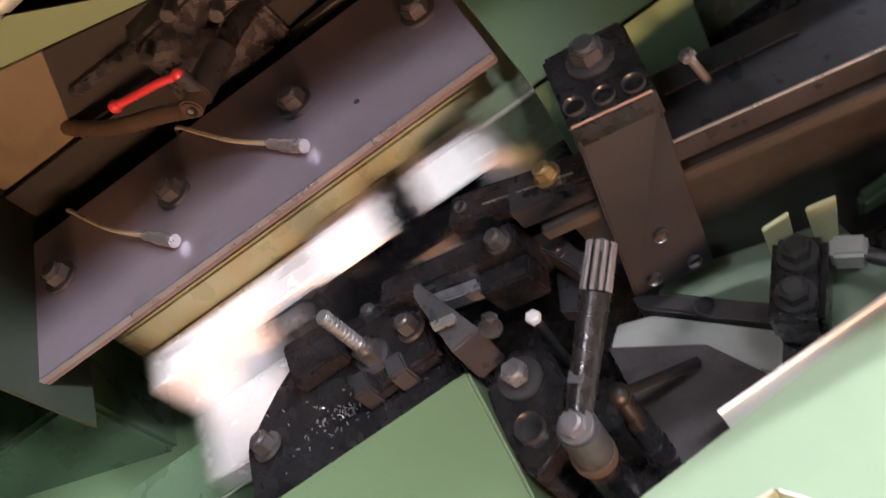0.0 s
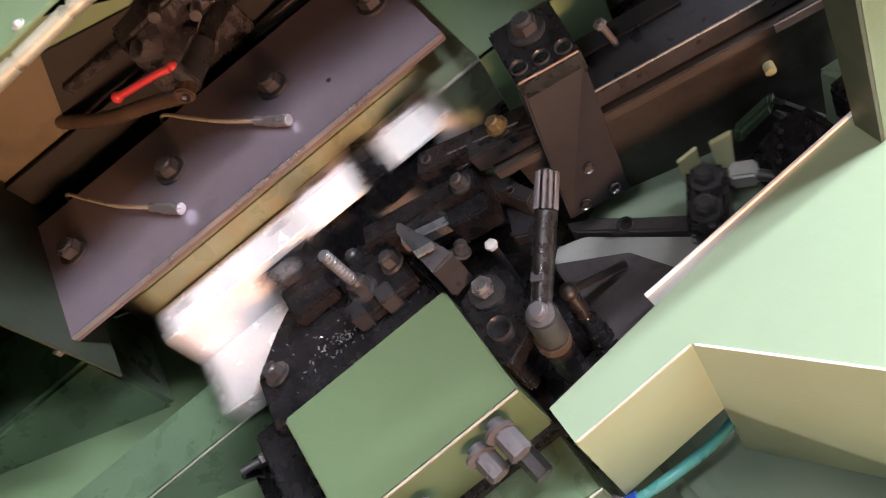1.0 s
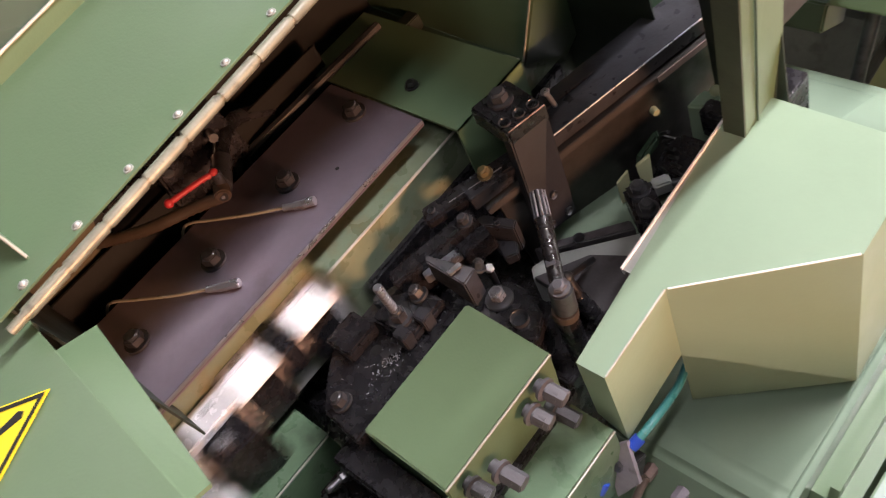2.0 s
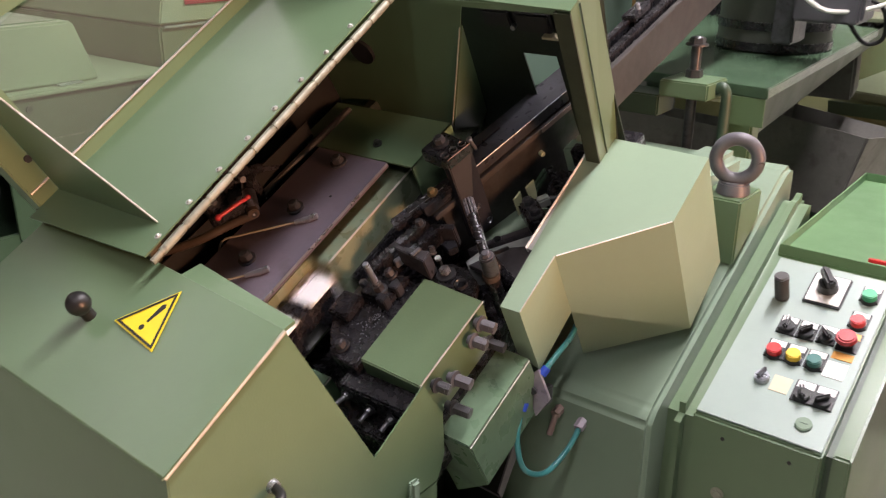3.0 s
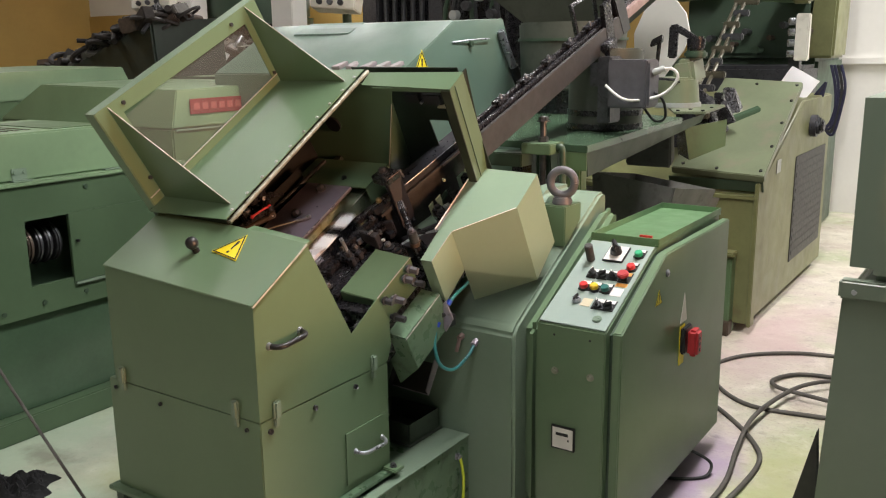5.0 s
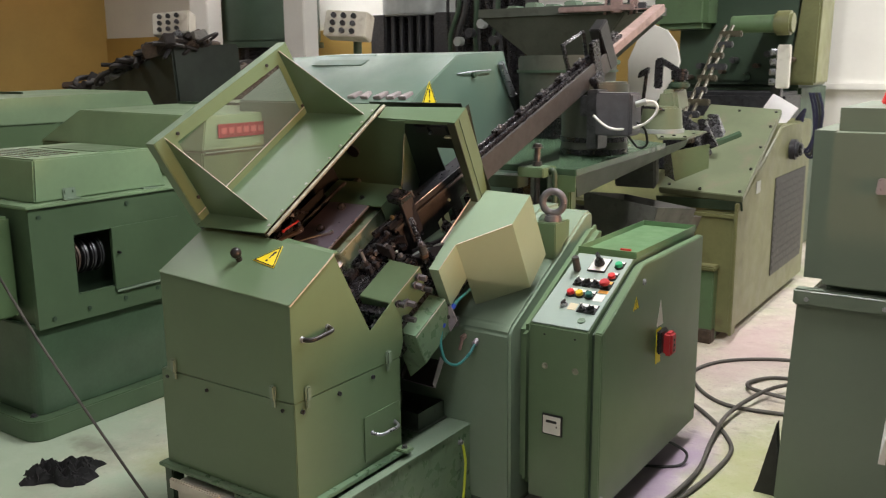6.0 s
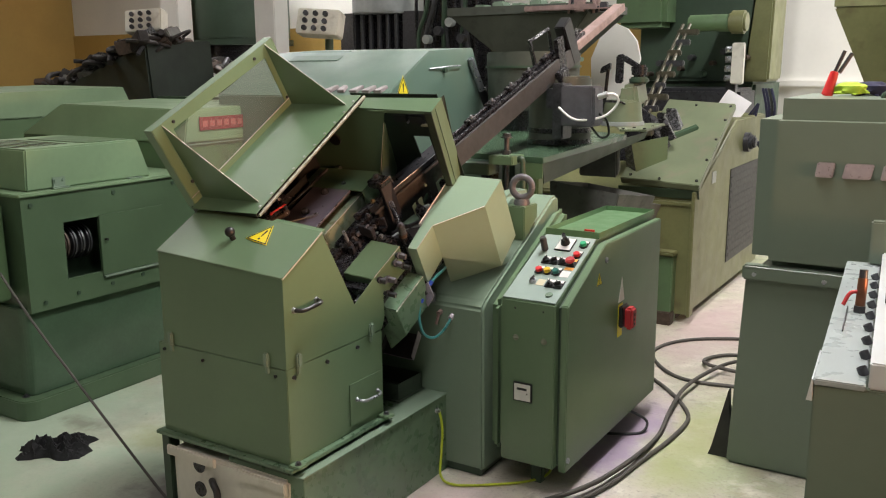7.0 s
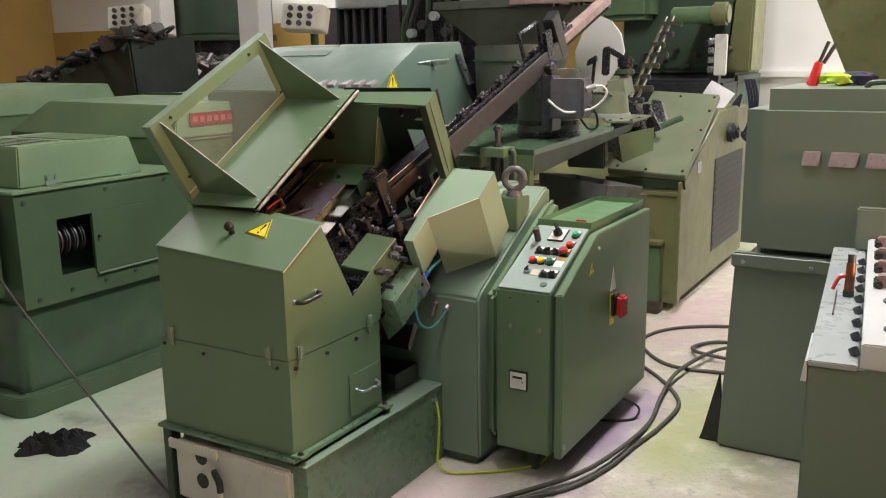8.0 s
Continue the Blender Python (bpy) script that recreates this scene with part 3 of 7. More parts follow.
# green block with clamping bolts
BLOCK = BED @ Matrix.Translation((-0.085, 0.995, 0.583)) @ pose(0, 0, 0, 0, 6, 0)
block = part("adjusting_block", bx(B(), -0.068, 0.068, -0.104, 0.106, -0.17, 0.0, 0.0025), GREEN, mach, "green painted adjusting block", BLOCK)
part("block_edge", tube(B(), [(0.0675, -0.103, -0.0015), (0.0675, 0.105, -0.0015)], 0.0017, 6, 1), EDGE, block, "bare worn edge", BLOCK)
part("block_ledge", prism(B(), [(-0.06, 0.44), (0.048, 0.43), (0.048, 0.30), (-0.06, 0.20)], "y", 0.885, 1.10, 0.003), GREEN_DIRTY, block, m=BED)
part("ledge_plate", prism(B(), [(-0.058, 0.4405), (0.046, 0.4308), (0.046, 0.4345), (-0.058, 0.4445)], "y", 0.887, 1.098), GREEN_DIRTY, block, "oily green ledge plate", BED)
part("ledge_edge", tube(B(), [(0.0475, 0.886, 0.429), (0.0475, 1.099, 0.429)], 0.0015, 6, 1), EDGE, block, m=BED)
for yy, zz, L, r in ((0.550, 0.920, 0.030, 0.0115), (0.596, 0.914, 0.042, 0.0125), (0.591, 0.858, 0.045, 0.0115), (0.656, 0.965, 0.032, 0.0125), (0.700, 0.945, 0.042, 0.0115), (0.675, 0.993, 0.036, 0.0125)):
    bm = cyl(B(), (-0.016, yy, zz), (L * 0.45, yy + 0.004, zz - 0.003), r * 0.75, n=16)
    cyl(bm, (L * 0.3 - 0.016, yy, zz), (L * 0.42 - 0.016, yy, zz), r * 1.25, n=18)
    cyl(bm, (L * 0.4 - 0.016, yy + 0.003, zz - 0.002), (L - 0.012, yy + 0.008, zz - 0.005), r, n=6, b=0.0012)
    part("clamp_bolt", bm, EYESTEEL if r > 0.012 else DARKSTEEL, block, "hexagon clamping bolt")

# black carrier in the notch
carrier = part("front_carrier", bx(B(), -0.205, -0.012, 0.80, 0.884, 0.36, 0.505, 0.004), BLACK, mach, "black oily die carrier", BED)
part("carrier_bar", bx(B(), -0.185, -0.015, 0.842, 0.886, 0.505, 0.56, 0.004), BLACK, carrier, m=BED)
for x, u, v, d in ((-0.175, 0.820, 0.505, (0.15, -0.6, 1)), (-0.11, 0.838, 0.53, (0, -1, 0.1)), (-0.06, 0.838, 0.53, (0, -1, 0.1)), (-0.165, 0.842, 0.54, (0, -1, 0.3))):
    bm = bolt(B(), (x, u, v), d, 0.008, 0.010)
    cyl(bm, Vector((x, u, v)), Vector((x, u, v)) + Vector(d).normalized() * 0.034, 0.0045, n=12)
    part("carrier_bolt", bm, DARKSTEEL, carrier, m=BED)

# bed floor and fixed die
part("bed_floor", bx(B(), -0.55, -0.02, 0.90, 1.75, 0.30, 0.455, 0.003), BLACK, mach, "black oily machine bed", BED)
part("front_guide", bx(B(), -0.322, -0.240, 0.52, 0.868, 0.40, 0.520, 0.004), GREEN_DIRTY, mach, "oily green front guide", BED)
part("guide_edge", tube(B(), [(-0.241, 0.56, 0.519), (-0.241, 0.866, 0.519)], 0.0014, 6, 1), EDGE, mach, m=BED)
part("front_guide", bx(B(), -0.535, -0.40, 0.50, 0.712, 0.42, 0.600, 0.006), GREEN_DIRTY, mach, "oily green front guide", BED)
fixed = part("fixed_die_holder", prism(B(), [(-0.155, 0.875), (-0.225, 0.882), (-0.262, 0.925), (-0.282, 0.955), (-0.282, 1.055), (-0.268, 1.092), (-0.155, 1.092)], "z", 0.455, 0.582, 0.003), BLACK, mach, "black oily fixed die holder", BED)
part("holder_step", bx(B(), -0.284, -0.235, 0.955, 1.01, 0.582, 0.604, 0.003), BLACK, fixed, m=BED)
part("holder_step", bx(B(), -0.252, -0.178, 1.015, 1.088, 0.582, 0.600, 0.004), BLACK, fixed, m=BED)
bm = cyl(B(), (-0.211, 1.035, 0.598), (-0.212, 1.033, 0.679), 0.0060, n=18, b=0.001)
for k in range(9):
    p = Vector((-0.2112, 1.0346, 0.628)).lerp(Vector((-0.2119, 1.0332, 0.674)), k / 8)
    cyl(bm, p, p + Vector((0, 0, 0.0022)), 0.0067, n=18)
part("set_stud", bm, STEEL, fixed, "threaded steel set stud", BED)
part("stud_nut", bolt(B(), (-0.211, 1.035, 0.600), (0, 0, 1), 0.0120, 0.018), DARKSTEEL, fixed, m=BED)
for x, u in ((-0.183, 1.052), (-0.188, 1.017)):
    part("square_nut", bx(B(), x - 0.011, x + 0.011, u - 0.009, u + 0.009, 0.582, 0.612, 0.002), BROWN, fixed, m=BED)
for x, u, v, r in ((-0.212, 1.076, 0.600, 0.010), (-0.209, 0.905, 0.582, 0.011), (-0.262, 1.045, 0.582, 0.009)):
    part("holder_bolt", bolt(B(), (x, u, v), (-0.25, -0.1, 1), r, 0.014), DARKSTEEL, fixed, m=BED)
bm = cyl(B(), (-0.222, 0.986, 0.5822), (-0.222, 0.986, 0.5830), 0.0085, n=18)
part("oil_hole", bm, SIGNBLACK, fixed, m=BED)

rnd4 = random.Random(33)
bm = B()
for k in range(95):
    if k < 55:
        cx, cu = -0.190 + rnd4.gauss(0, 0.006), 0.985 + rnd4.gauss(0, 0.020)
    else:
        cx, cu = rnd4.uniform(-0.245, -0.165), rnd4.uniform(0.91, 1.08)
    a, r = rnd4.uniform(0, 6.28), rnd4.uniform(0.0006, 0.0020)
    tube(bm, [(cx - r * math.cos(a), cu - r * math.sin(a), 0.5832), (cx, cu, 0.5832 + r * 0.8), (cx + r * math.cos(a), cu + r * math.sin(a), 0.5835)], 0.0006, 4, 1)
tagged(part("metal_chips", bm, STEEL, fixed, "loose bright metal chips", BED), kind="stuff")

# ground steel plate with bolts and grease points
plate = part("slide_plate", bx(B(), -0.525, -0.327, 0.738, 1.268, 0.691, 0.703, 0.0015), PLATE, mach, "ground steel slide plate with bolts", BED)
part("plate_edge", bx(B(), -0.3275, -0.3255, 0.74, 1.266, 0.6975, 0.7035, 0.0006), STEEL, plate, "worn bright plate edge", BED)
for u in (0.800, 0.943, 1.092, 1.236):
    part("plate_bolt", bolt(B(), (-0.438, u, 0.703), (0, 0, 1), 0.0135, 0.015), DARKSTEEL, plate, m=BED)
for u in (0.934, 1.083):
    bm = cyl(B(), (-0.392, u - 0.018, 0.708), (-0.376, u - 0.005, 0.709), 0.0062, n=6)
    cyl(bm, (-0.378, u - 0.006, 0.709), (-0.367, u + 0.003, 0.710), 0.0066, n=14, b=0.001)
    cyl(bm, (-0.404, u - 0.028, 0.709), (-0.390, u - 0.016, 0.708), 0.0050, n=14)
    cyl(bm, (-0.384, u - 0.011, 0.700), (-0.384, u - 0.011, 0.709), 0.0050, n=12)
    nip = part("grease_fitting", bm, STEEL, plate, m=BED)
    part("grease_tube", tube(B(), [(-0.402, u - 0.026, 0.709), (-0.44, u - 0.062, 0.714), (-0.49, u - 0.094, 0.712), (-0.535, u - 0.120, 0.704), (-0.56, u - 0.138, 0.66)], 0.0023, 8), TUBE, nip, "thin clear grease tube", BED)
part("plate_hole", cyl(B(), (-0.385, 1.145, 0.7032), (-0.385, 1.145, 0.7038), 0.003, n=12), SIGNBLACK, plate, m=BED)
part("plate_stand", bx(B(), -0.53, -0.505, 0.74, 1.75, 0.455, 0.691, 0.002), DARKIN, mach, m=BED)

# sheet behind the plate and the inside walls of the housing
sheet = part("rear_sheet", bx(B(), -0.60, -0.270, 1.276, 1.42, 0.692, 0.696), GREEN, mach, "green rear cover sheet", BED)
part("sheet_bolt", bolt(B(), (-0.396, 1.318, 0.696), (0, 0, 1), 0.008, 0.008), DARKSTEEL, sheet, m=BED)
part("sheet_drop", bx(B(), -0.273, -0.270, 1.276, 1.42, 0.58, 0.696), GREEN, sheet, m=BED)

# moving ram with die plates; built at its upper dead point
ram = part("ram", prism(B(), [(-0.500, 0.87), (-0.368, 0.87), (-0.368, 1.268), (-0.312, 1.272), (-0.312, 1.80), (-0.500, 1.80)], "z", 0.47, 0.655, 0.003), RAMGREEN, mach, "oily green painted reciprocating ram", BED)
part("ram_edge", tube(B(), [(-0.313, 1.274, 0.6535), (-0.313, 1.79, 0.6535)], 0.0024, 6, 1), EDGE, ram, "bare worn edge", BED)
part("ram_foot", bx(B(), -0.34, -0.302, 1.30, 1.78, 0.47, 0.585, 0.004), BLACK, ram, m=BED)
part("die_strip", bx(B(), -0.366, -0.318, 0.872, 1.266, 0.530, 0.620, 0.002), GLARESTRIP, ram, "steel die strip, white with painted glare", BED)
for u in (0.898, 1.040, 1.250):
    part("strip_screw", socket_screw(B(), (-0.346, u, 0.620), (0, 0, 1), 0.0055, 0.003), DARKSTEEL, ram, m=BED)
for u0, u1 in ((1.187, 1.250), (1.072, 1.140)):
    part("die_plate", bx(B(), -0.3465, -0.2985, u0, u1, 0.6205, 0.6265, 0.0012), BRIGHT, ram, "steel rolling die, white with painted glare", BED)
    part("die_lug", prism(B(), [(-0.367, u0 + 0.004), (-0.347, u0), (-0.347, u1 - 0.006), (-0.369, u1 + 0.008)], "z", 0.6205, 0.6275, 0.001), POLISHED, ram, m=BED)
    part("die_seat", bx(B(), -0.317, -0.303, u0 + 0.002, u1 - 0.002, 0.545, 0.6203), BLACK, ram, m=BED)
    part("lug_screw", socket_screw(B(), (-0.357, u0 + 0.036, 0.6275), (0, 0, 1), 0.0048, 0.002), DARKSTEEL, ram, m=BED)
part("die_clamp", bx(B(), -0.372, -0.300, 1.145, 1.183, 0.575, 0.6285, 0.004), BLACK, ram, "dark die clamp", BED)
part("clamp_rib", bx(B(), -0.352, -0.330, 1.158, 1.166, 0.6285, 0.6325, 0.001), DARKSTEEL, ram, m=BED)
part("lower_clamp", prism(B(), [(-0.317, 0.985), (-0.270, 1.000), (-0.262, 1.066), (-0.317, 1.066)], "z", 0.52, 0.612, 0.004), BLACK, ram, "dark die clamp", BED)
part("clamp_screw", bolt(B(), (-0.292, 1.020, 0.612), (0.5, -0.3, 1), 0.0085, 0.014), STEEL, ram, m=BED)
part("polished_shelf", prism(B(), [(-0.3178, 0.872), (-0.236, 0.872), (-0.230, 0.905), (-0.268, 0.983), (-0.3178, 0.983)], "z", 0.525, 0.557, 0.002), SHELFSTEEL, ram, "polished oily steel shelf with painted glare", BED)

# rails that feed the blanks, rising to the rear right
RAIL = BED @ Matrix.Translation((-0.199, 1.203, 0.664)) @ pose(0, 0, 0, 5.5, 0, -19.5)
rails = part("feed_rail", bx(B(), -0.030, 0.0, 0.0, 0.455, -0.024, 0.0, 0.0015), BROWN, mach, "oily brown feed rail", RAIL)
part("rail_edge", tube(B(), [(-0.0006, 0.135, -0.0006), (-0.0006, 0.454, -0.0006)], 0.0013, 6, 1), STEEL, rails, "bare worn edge", RAIL)
part("rail_hole", cyl(B(), (0.0, 0.032, -0.012), (0.0006, 0.032, -0.012), 0.0028, n=12), SIGNBLACK, rails, m=RAIL)
for k in (0.16, 0.185):
    part("rail_hole", cyl(B(), (0.0, k, -0.014 + 0.05 * (k - 0.16)), (0.0006, k, -0.014 + 0.05 * (k - 0.16)), 0.0024, n=12), SIGNBLACK, rails, m=RAIL)
part("rail_groove", bx(B(), -0.028, -0.006, 0.005, 0.452, -0.030, -0.024), SIGNBLACK, rails, m=RAIL)
part("lower_rail", bx(B(), -0.028, 0.005, 0.012, 0.455, -0.043, -0.030, 0.0012), TRACK, mach, "dull steel lower rail", RAIL)
part("worn_strip", bx(B(), 0.0052, 0.0068, 0.30, 0.40, -0.041, -0.031), PINKSTEEL, rails, "worn pinkish strip", RAIL)
part("chute_wall", bx(B(), -0.022, -0.008, 0.03, 0.455, -0.215, -0.043, 0.001), GREASEWALL, mach, "dull grey chute wall", RAIL)
step = part("rail_step", bx(B(), -0.078, -0.0302, 0.125, 0.455, -0.030, -0.005, 0.0015), BROWN, mach, "oily brown rail step", RAIL)
part("step_rib", bx(B(), -0.052, -0.048, 0.14, 0.24, -0.005, -0.001, 0.0005), BROWN, step, m=RAIL)
bm = cyl(B(), (-0.183, 1.383, 0.660), (-0.187, 1.374, 0.705), 0.0036, n=12)
bolt(bm, (-0.187, 1.374, 0.703), (-0.09, -0.2, 1), 0.0065, 0.006, False)
part("stop_screw", bm, STEEL, step, m=BED)
part("stop_base", bx(B(), -0.205, -0.168, 1.372, 1.398, 0.640, 0.657, 0.002), BLACK, step, m=BED)

# slotted bar, guide, finger, bracket
SLOT = BED @ Matrix.Translation((-0.256, 1.160, 0.649)) @ pose(0, 0, 0, 12, 0, -32)
slot = part("slotted_bar", bx(B(), -0.016, 0.016, 0.0, 0.150, -0.016, 0.0, 0.003), BLACK, mach, "black slotted adjusting bar", SLOT)
part("slot", bx(B(), -0.0042, 0.0042, 0.040, 0.112, 0.0002, 0.001), SIGNBLACK, slot, m=SLOT)
part("slot_edge", bx(B(), 0.0046, 0.0060, 0.038, 0.125, -0.001, 0.0008), STEEL, slot, m=SLOT)
part("slot_nut", bolt(B(), (0.0, 0.102, 0.0005), (0, 0, 1), 0.0085, 0.010), BRASS, slot, "brass-coloured hexagon nut", SLOT)
part("slot_screw", socket_screw(B(), (0.0, 0.014, 0.0), (0, 0, 1), 0.0055, 0.003), DARKSTEEL, slot, m=SLOT)
GUIDE = BED @ Matrix.Translation((-0.262, 1.073, 0.622)) @ pose(0, 0, 0, 9, 0, -21)
guide = part("transfer_guide", bx(B(), 0.0, 0.026, 0.0, 0.140, -0.055, 0.0, 0.0025), BLACK, mach, "black transfer guide bar", GUIDE)
part("guide_bolt", bolt(B(), (0.018, 0.126, 0.0), (0, 0, 1), 0.0085, 0.011), DARKSTEEL, guide, m=GUIDE)
part("guide_seat", bx(B(), 0.0262, 0.048, 0.095, 0.142, -0.05, -0.014, 0.002), BLACK, guide, m=GUIDE)
part("guide_blade", prism(B(), [(-0.222, 1.100), (-0.211, 1.096), (-0.190, 1.160), (-0.201, 1.166)], "z", 0.600, 0.617, 0.0015), STEEL, guide, "pale steel blade", BED)
part("blade_screw", socket_screw(B(), (-0.199, 1.153, 0.617), (0, 0, 1), 0.0048, 0.003), DARKSTEEL, guide, m=BED)
finger = part("pusher_finger", hull(B(), [(-0.206, 1.110, 0.615), (-0.198, 1.101, 0.615), (-0.142, 1.106, 0.580), (-0.146, 1.134, 0.580), (-0.206, 1.110, 0.656), (-0.198, 1.102, 0.656), (-0.142, 1.106, 0.634), (-0.146, 1.134, 0.634)], 0.002), BROWN, mach, "worn brown pusher finger", BED)
part("finger_end", hull(B(), [(-0.166, 1.104, 0.646), (-0.159, 1.104, 0.645), (-0.154, 1.124, 0.645), (-0.161, 1.124, 0.646), (-0.166, 1.104, 0.650), (-0.159, 1.104, 0.649), (-0.154, 1.124, 0.649), (-0.161, 1.124, 0.650)]), STEEL, finger, m=BED)
part("finger_bolt", bolt(B(), (-0.150, 1.139, 0.620), (-0.1, 0.5, 1), 0.0075, 0.012), DARKSTEEL, finger, m=BED)
bracket = part("angle_bracket", prism(B(), [(-0.232, 1.166), (-0.216, 1.222), (-0.166, 1.236), (-0.160, 1.222), (-0.203, 1.206), (-0.218, 1.162)], "z", 0.552, 0.604, 0.002), BROWN, mach, "brown angled bracket", BED)
part("bracket_tab", prism(B(), [(-0.200, 1.206), (-0.166, 1.222), (-0.150, 1.205), (-0.160, 1.190)], "z", 0.556, 0.574, 0.002), BROWN, bracket, m=BED)
part("bracket_screw", socket_screw(B(), (-0.186, 1.218, 0.604), (0, 0, 1), 0.004, 0.002), DARKSTEEL, bracket, m=BED)
pin = part("centre_pin", cyl(B(), (-0.172, 1.166, 0.47), (-0.174, 1.168, 0.566), 0.0048, n=16), DARKSTEEL, mach, m=BED)
part("pin_cap", cyl(B(), (-0.174, 1.168, 0.566), (-0.174, 1.168, 0.573), 0.0072, n=6, b=0.001), BRIGHT, pin, "bright pin head", BED)
part("under_plate", bx(B(), -0.20, -0.02, 1.11, 1.20, 0.44, 0.478, 0.003), BLACK, mach, m=BED)

# pivot plate with nut, lever and plunger
pivot = part("pivot_plate", prism(B(), [(-0.158, 1.138), (-0.140, 1.104), (-0.072, 1.096), (-0.045, 1.108), (-0.060, 1.142), (-0.100, 1.165), (-0.138, 1.165)], "z", 0.50, 0.572, 0.003), BLACK, mach, "black oily pivot plate", BED)
part("pivot_washer", cyl(B(), (-0.127, 1.134, 0.572), (-0.127, 1.134, 0.577), 0.0195, n=24, b=0.001), DARKSTEEL, pivot, m=BED)
part("pivot_nut", bolt(B(), (-0.127, 1.134, 0.577), (0, 0, 1), 0.0115, 0.013, False), STEEL, pivot, "hexagon nut with washer", BED)
part("pivot_screw", socket_screw(B(), (-0.083, 1.122, 0.572), (0, 0, 1), 0.0125, 0.007), DARKSTEEL, pivot, m=BED)
lv0, lv1 = Vector((-0.037, 1.164, 0.627)), Vector((-0.119, 1.249, 0.674))
ax = (lv1 - lv0).normalized()
bm = cyl(B(), lv0, lv0.lerp(lv1, 0.70), 0.0098, 0.0112, n=24)
cyl(bm, lv0.lerp(lv1, 0.69), lv1, 0.0095, 0.0098, n=24, b=0.003)
lever = part("locking_lever", bm, BLACK, mach, "dark steel locking lever with splined end", BED)
a, b2 = lv0.lerp(lv1, 0.71), lv0.lerp(lv1, 0.985)
s1 = ax.orthogonal().normalized()
for k in range(10):
    off = Matrix.Rotation(2 * math.pi * k / 10, 3, ax) @ s1 * 0.0098
    part("spline", cyl(B(), a + off, b2 + off * 0.93, 0.0020, n=8), EYESTEEL, lever, "", BED)
part("lever_mark", bx(B(), -0.0050, 0.0050, -0.0065, 0.0065, 0.0098, 0.0112, 0.0006), EYESTEEL, lever, "raised square mark", BED @ Matrix.Translation(lv0.lerp(lv1, 0.20)) @ Matrix(((0.77, 0.63, -0.10, 0), (-0.64, 0.76, -0.10, 0), (0.01, 0.14, 0.99, 0), (0, 0, 0, 1))))
part("lever_hub", cyl(B(), (-0.031, 1.158, 0.588), (-0.031, 1.161, 0.632), 0.0155, n=26, b=0.003), DARKSTEEL, lever, m=BED)
part("hub_nut", bolt(B(), (-0.031, 1.161, 0.632), (0, -0.1, 1), 0.0100, 0.008), EYESTEEL, lever, m=BED)
part("lever_shaft", cyl(B(), (-0.033, 1.156, 0.585), (-0.028, 1.150, 0.44), 0.0150, n=20), BLACK, lever, m=BED)
part("rust_collar", cyl(B(), (-0.032, 1.157, 0.592), (-0.033, 1.155, 0.574), 0.0172, n=24, b=0.003), RUST, lever, "rusty collar", BED)
small = part("clamp_handle", ball(B(), (-0.056, 1.195, 0.592), 0.0092), PLASTIC, mach, "black clamping handle with a thin rod", BED)
part("rod", cyl(B(), (-0.056, 1.197, 0.591), (-0.070, 1.258, 0.543), 0.0040, 0.0048, n=14, b=0.002), PLASTIC, small, m=BED)
part("stem", cyl(B(), (-0.055, 1.195, 0.588), (-0.045, 1.1945, 0.560), 0.0075, n=14), BLACK, small, m=BED)
part("spring_plunger", cyl(B(), (-0.050, 1.1945, 0.562), (-0.030, 1.194, 0.529), 0.0105, n=18, b=0.002), BLACK, small, m=BED)
for k in range(3):
    p = Vector((-0.036, 1.1941, 0.539)).lerp(Vector((-0.026, 1.194, 0.522)), k / 2)
    part("coil", cyl(B(), p, p + Vector((0.0022, 0, -0.0038)), 0.0118, n=18), BLACK, small, m=BED)
part("plunger_tip", cyl(B(), (-0.026, 1.194, 0.522), (-0.016, 1.194, 0.505), 0.0065, n=14), DARKSTEEL, small, m=BED)
part("plunger_seat", bx(B(), -0.040, 0.0, 1.165, 1.215, 0.44, 0.505, 0.003), BLACK, small, m=BED)

# clamp arm
arm = part("clamp_arm", hull(B(), [(-0.158, 1.252, 0.555), (-0.140, 1.247, 0.560), (-0.138, 1.317, 0.540), (-0.156, 1.319, 0.545), (-0.181, 1.274, 0.715), (-0.164, 1.2735, 0.724), (-0.148, 1.332, 0.724), (-0.170, 1.338, 0.715)], 0.002), ARM, mach, "oily brown clamp arm", BED)
part("clamp_head", prism(B(), [(-0.241, 1.288), (-0.227, 1.351), (-0.147, 1.333), (-0.163, 1.272)], "z", 0.708, 0.739, 0.003), BLACK, arm, "black clamp head", BED)
part("head_slot", prism(B(), [(-0.234, 1.307), (-0.226, 1.300), (-0.186, 1.335), (-0.194, 1.342)], "z", 0.7392, 0.7398), SIGNBLACK, arm, m=BED)
bm = bolt(B(), (-0.208, 1.315, 0.739), (0, 0, 1), 0.0125, 0.014)
cyl(bm, (-0.208, 1.315, 0.739), (-0.208, 1.315, 0.742), 0.018, n=22)
part("head_bolt", bm, DARKSTEEL, arm, m=BED)
for k in range(3):
    part("head_screw", socket_screw(B(), (-0.177 + 0.0075 * k, 1.285 + 0.020 * k, 0.739), (0, 0, 1), 0.0082, 0.003), DARKSTEEL, arm, m=BED)
part("head_edge", tube(B(), [(-0.163, 1.274, 0.7385), (-0.148, 1.331, 0.7385)], 0.0011, 6, 1), PINKSTEEL, arm, m=BED)
nrm = Vector((0.999, -0.02, 0.02))
for p in ((-0.1455, 1.289, 0.610), (-0.1415, 1.302, 0.562), (-0.1430, 1.268, 0.570)):
    part("arm_screw", socket_screw(B(), Vector(p) + nrm * 0.0045, nrm, 0.0062, 0.003), DARKSTEEL, arm, m=BED)

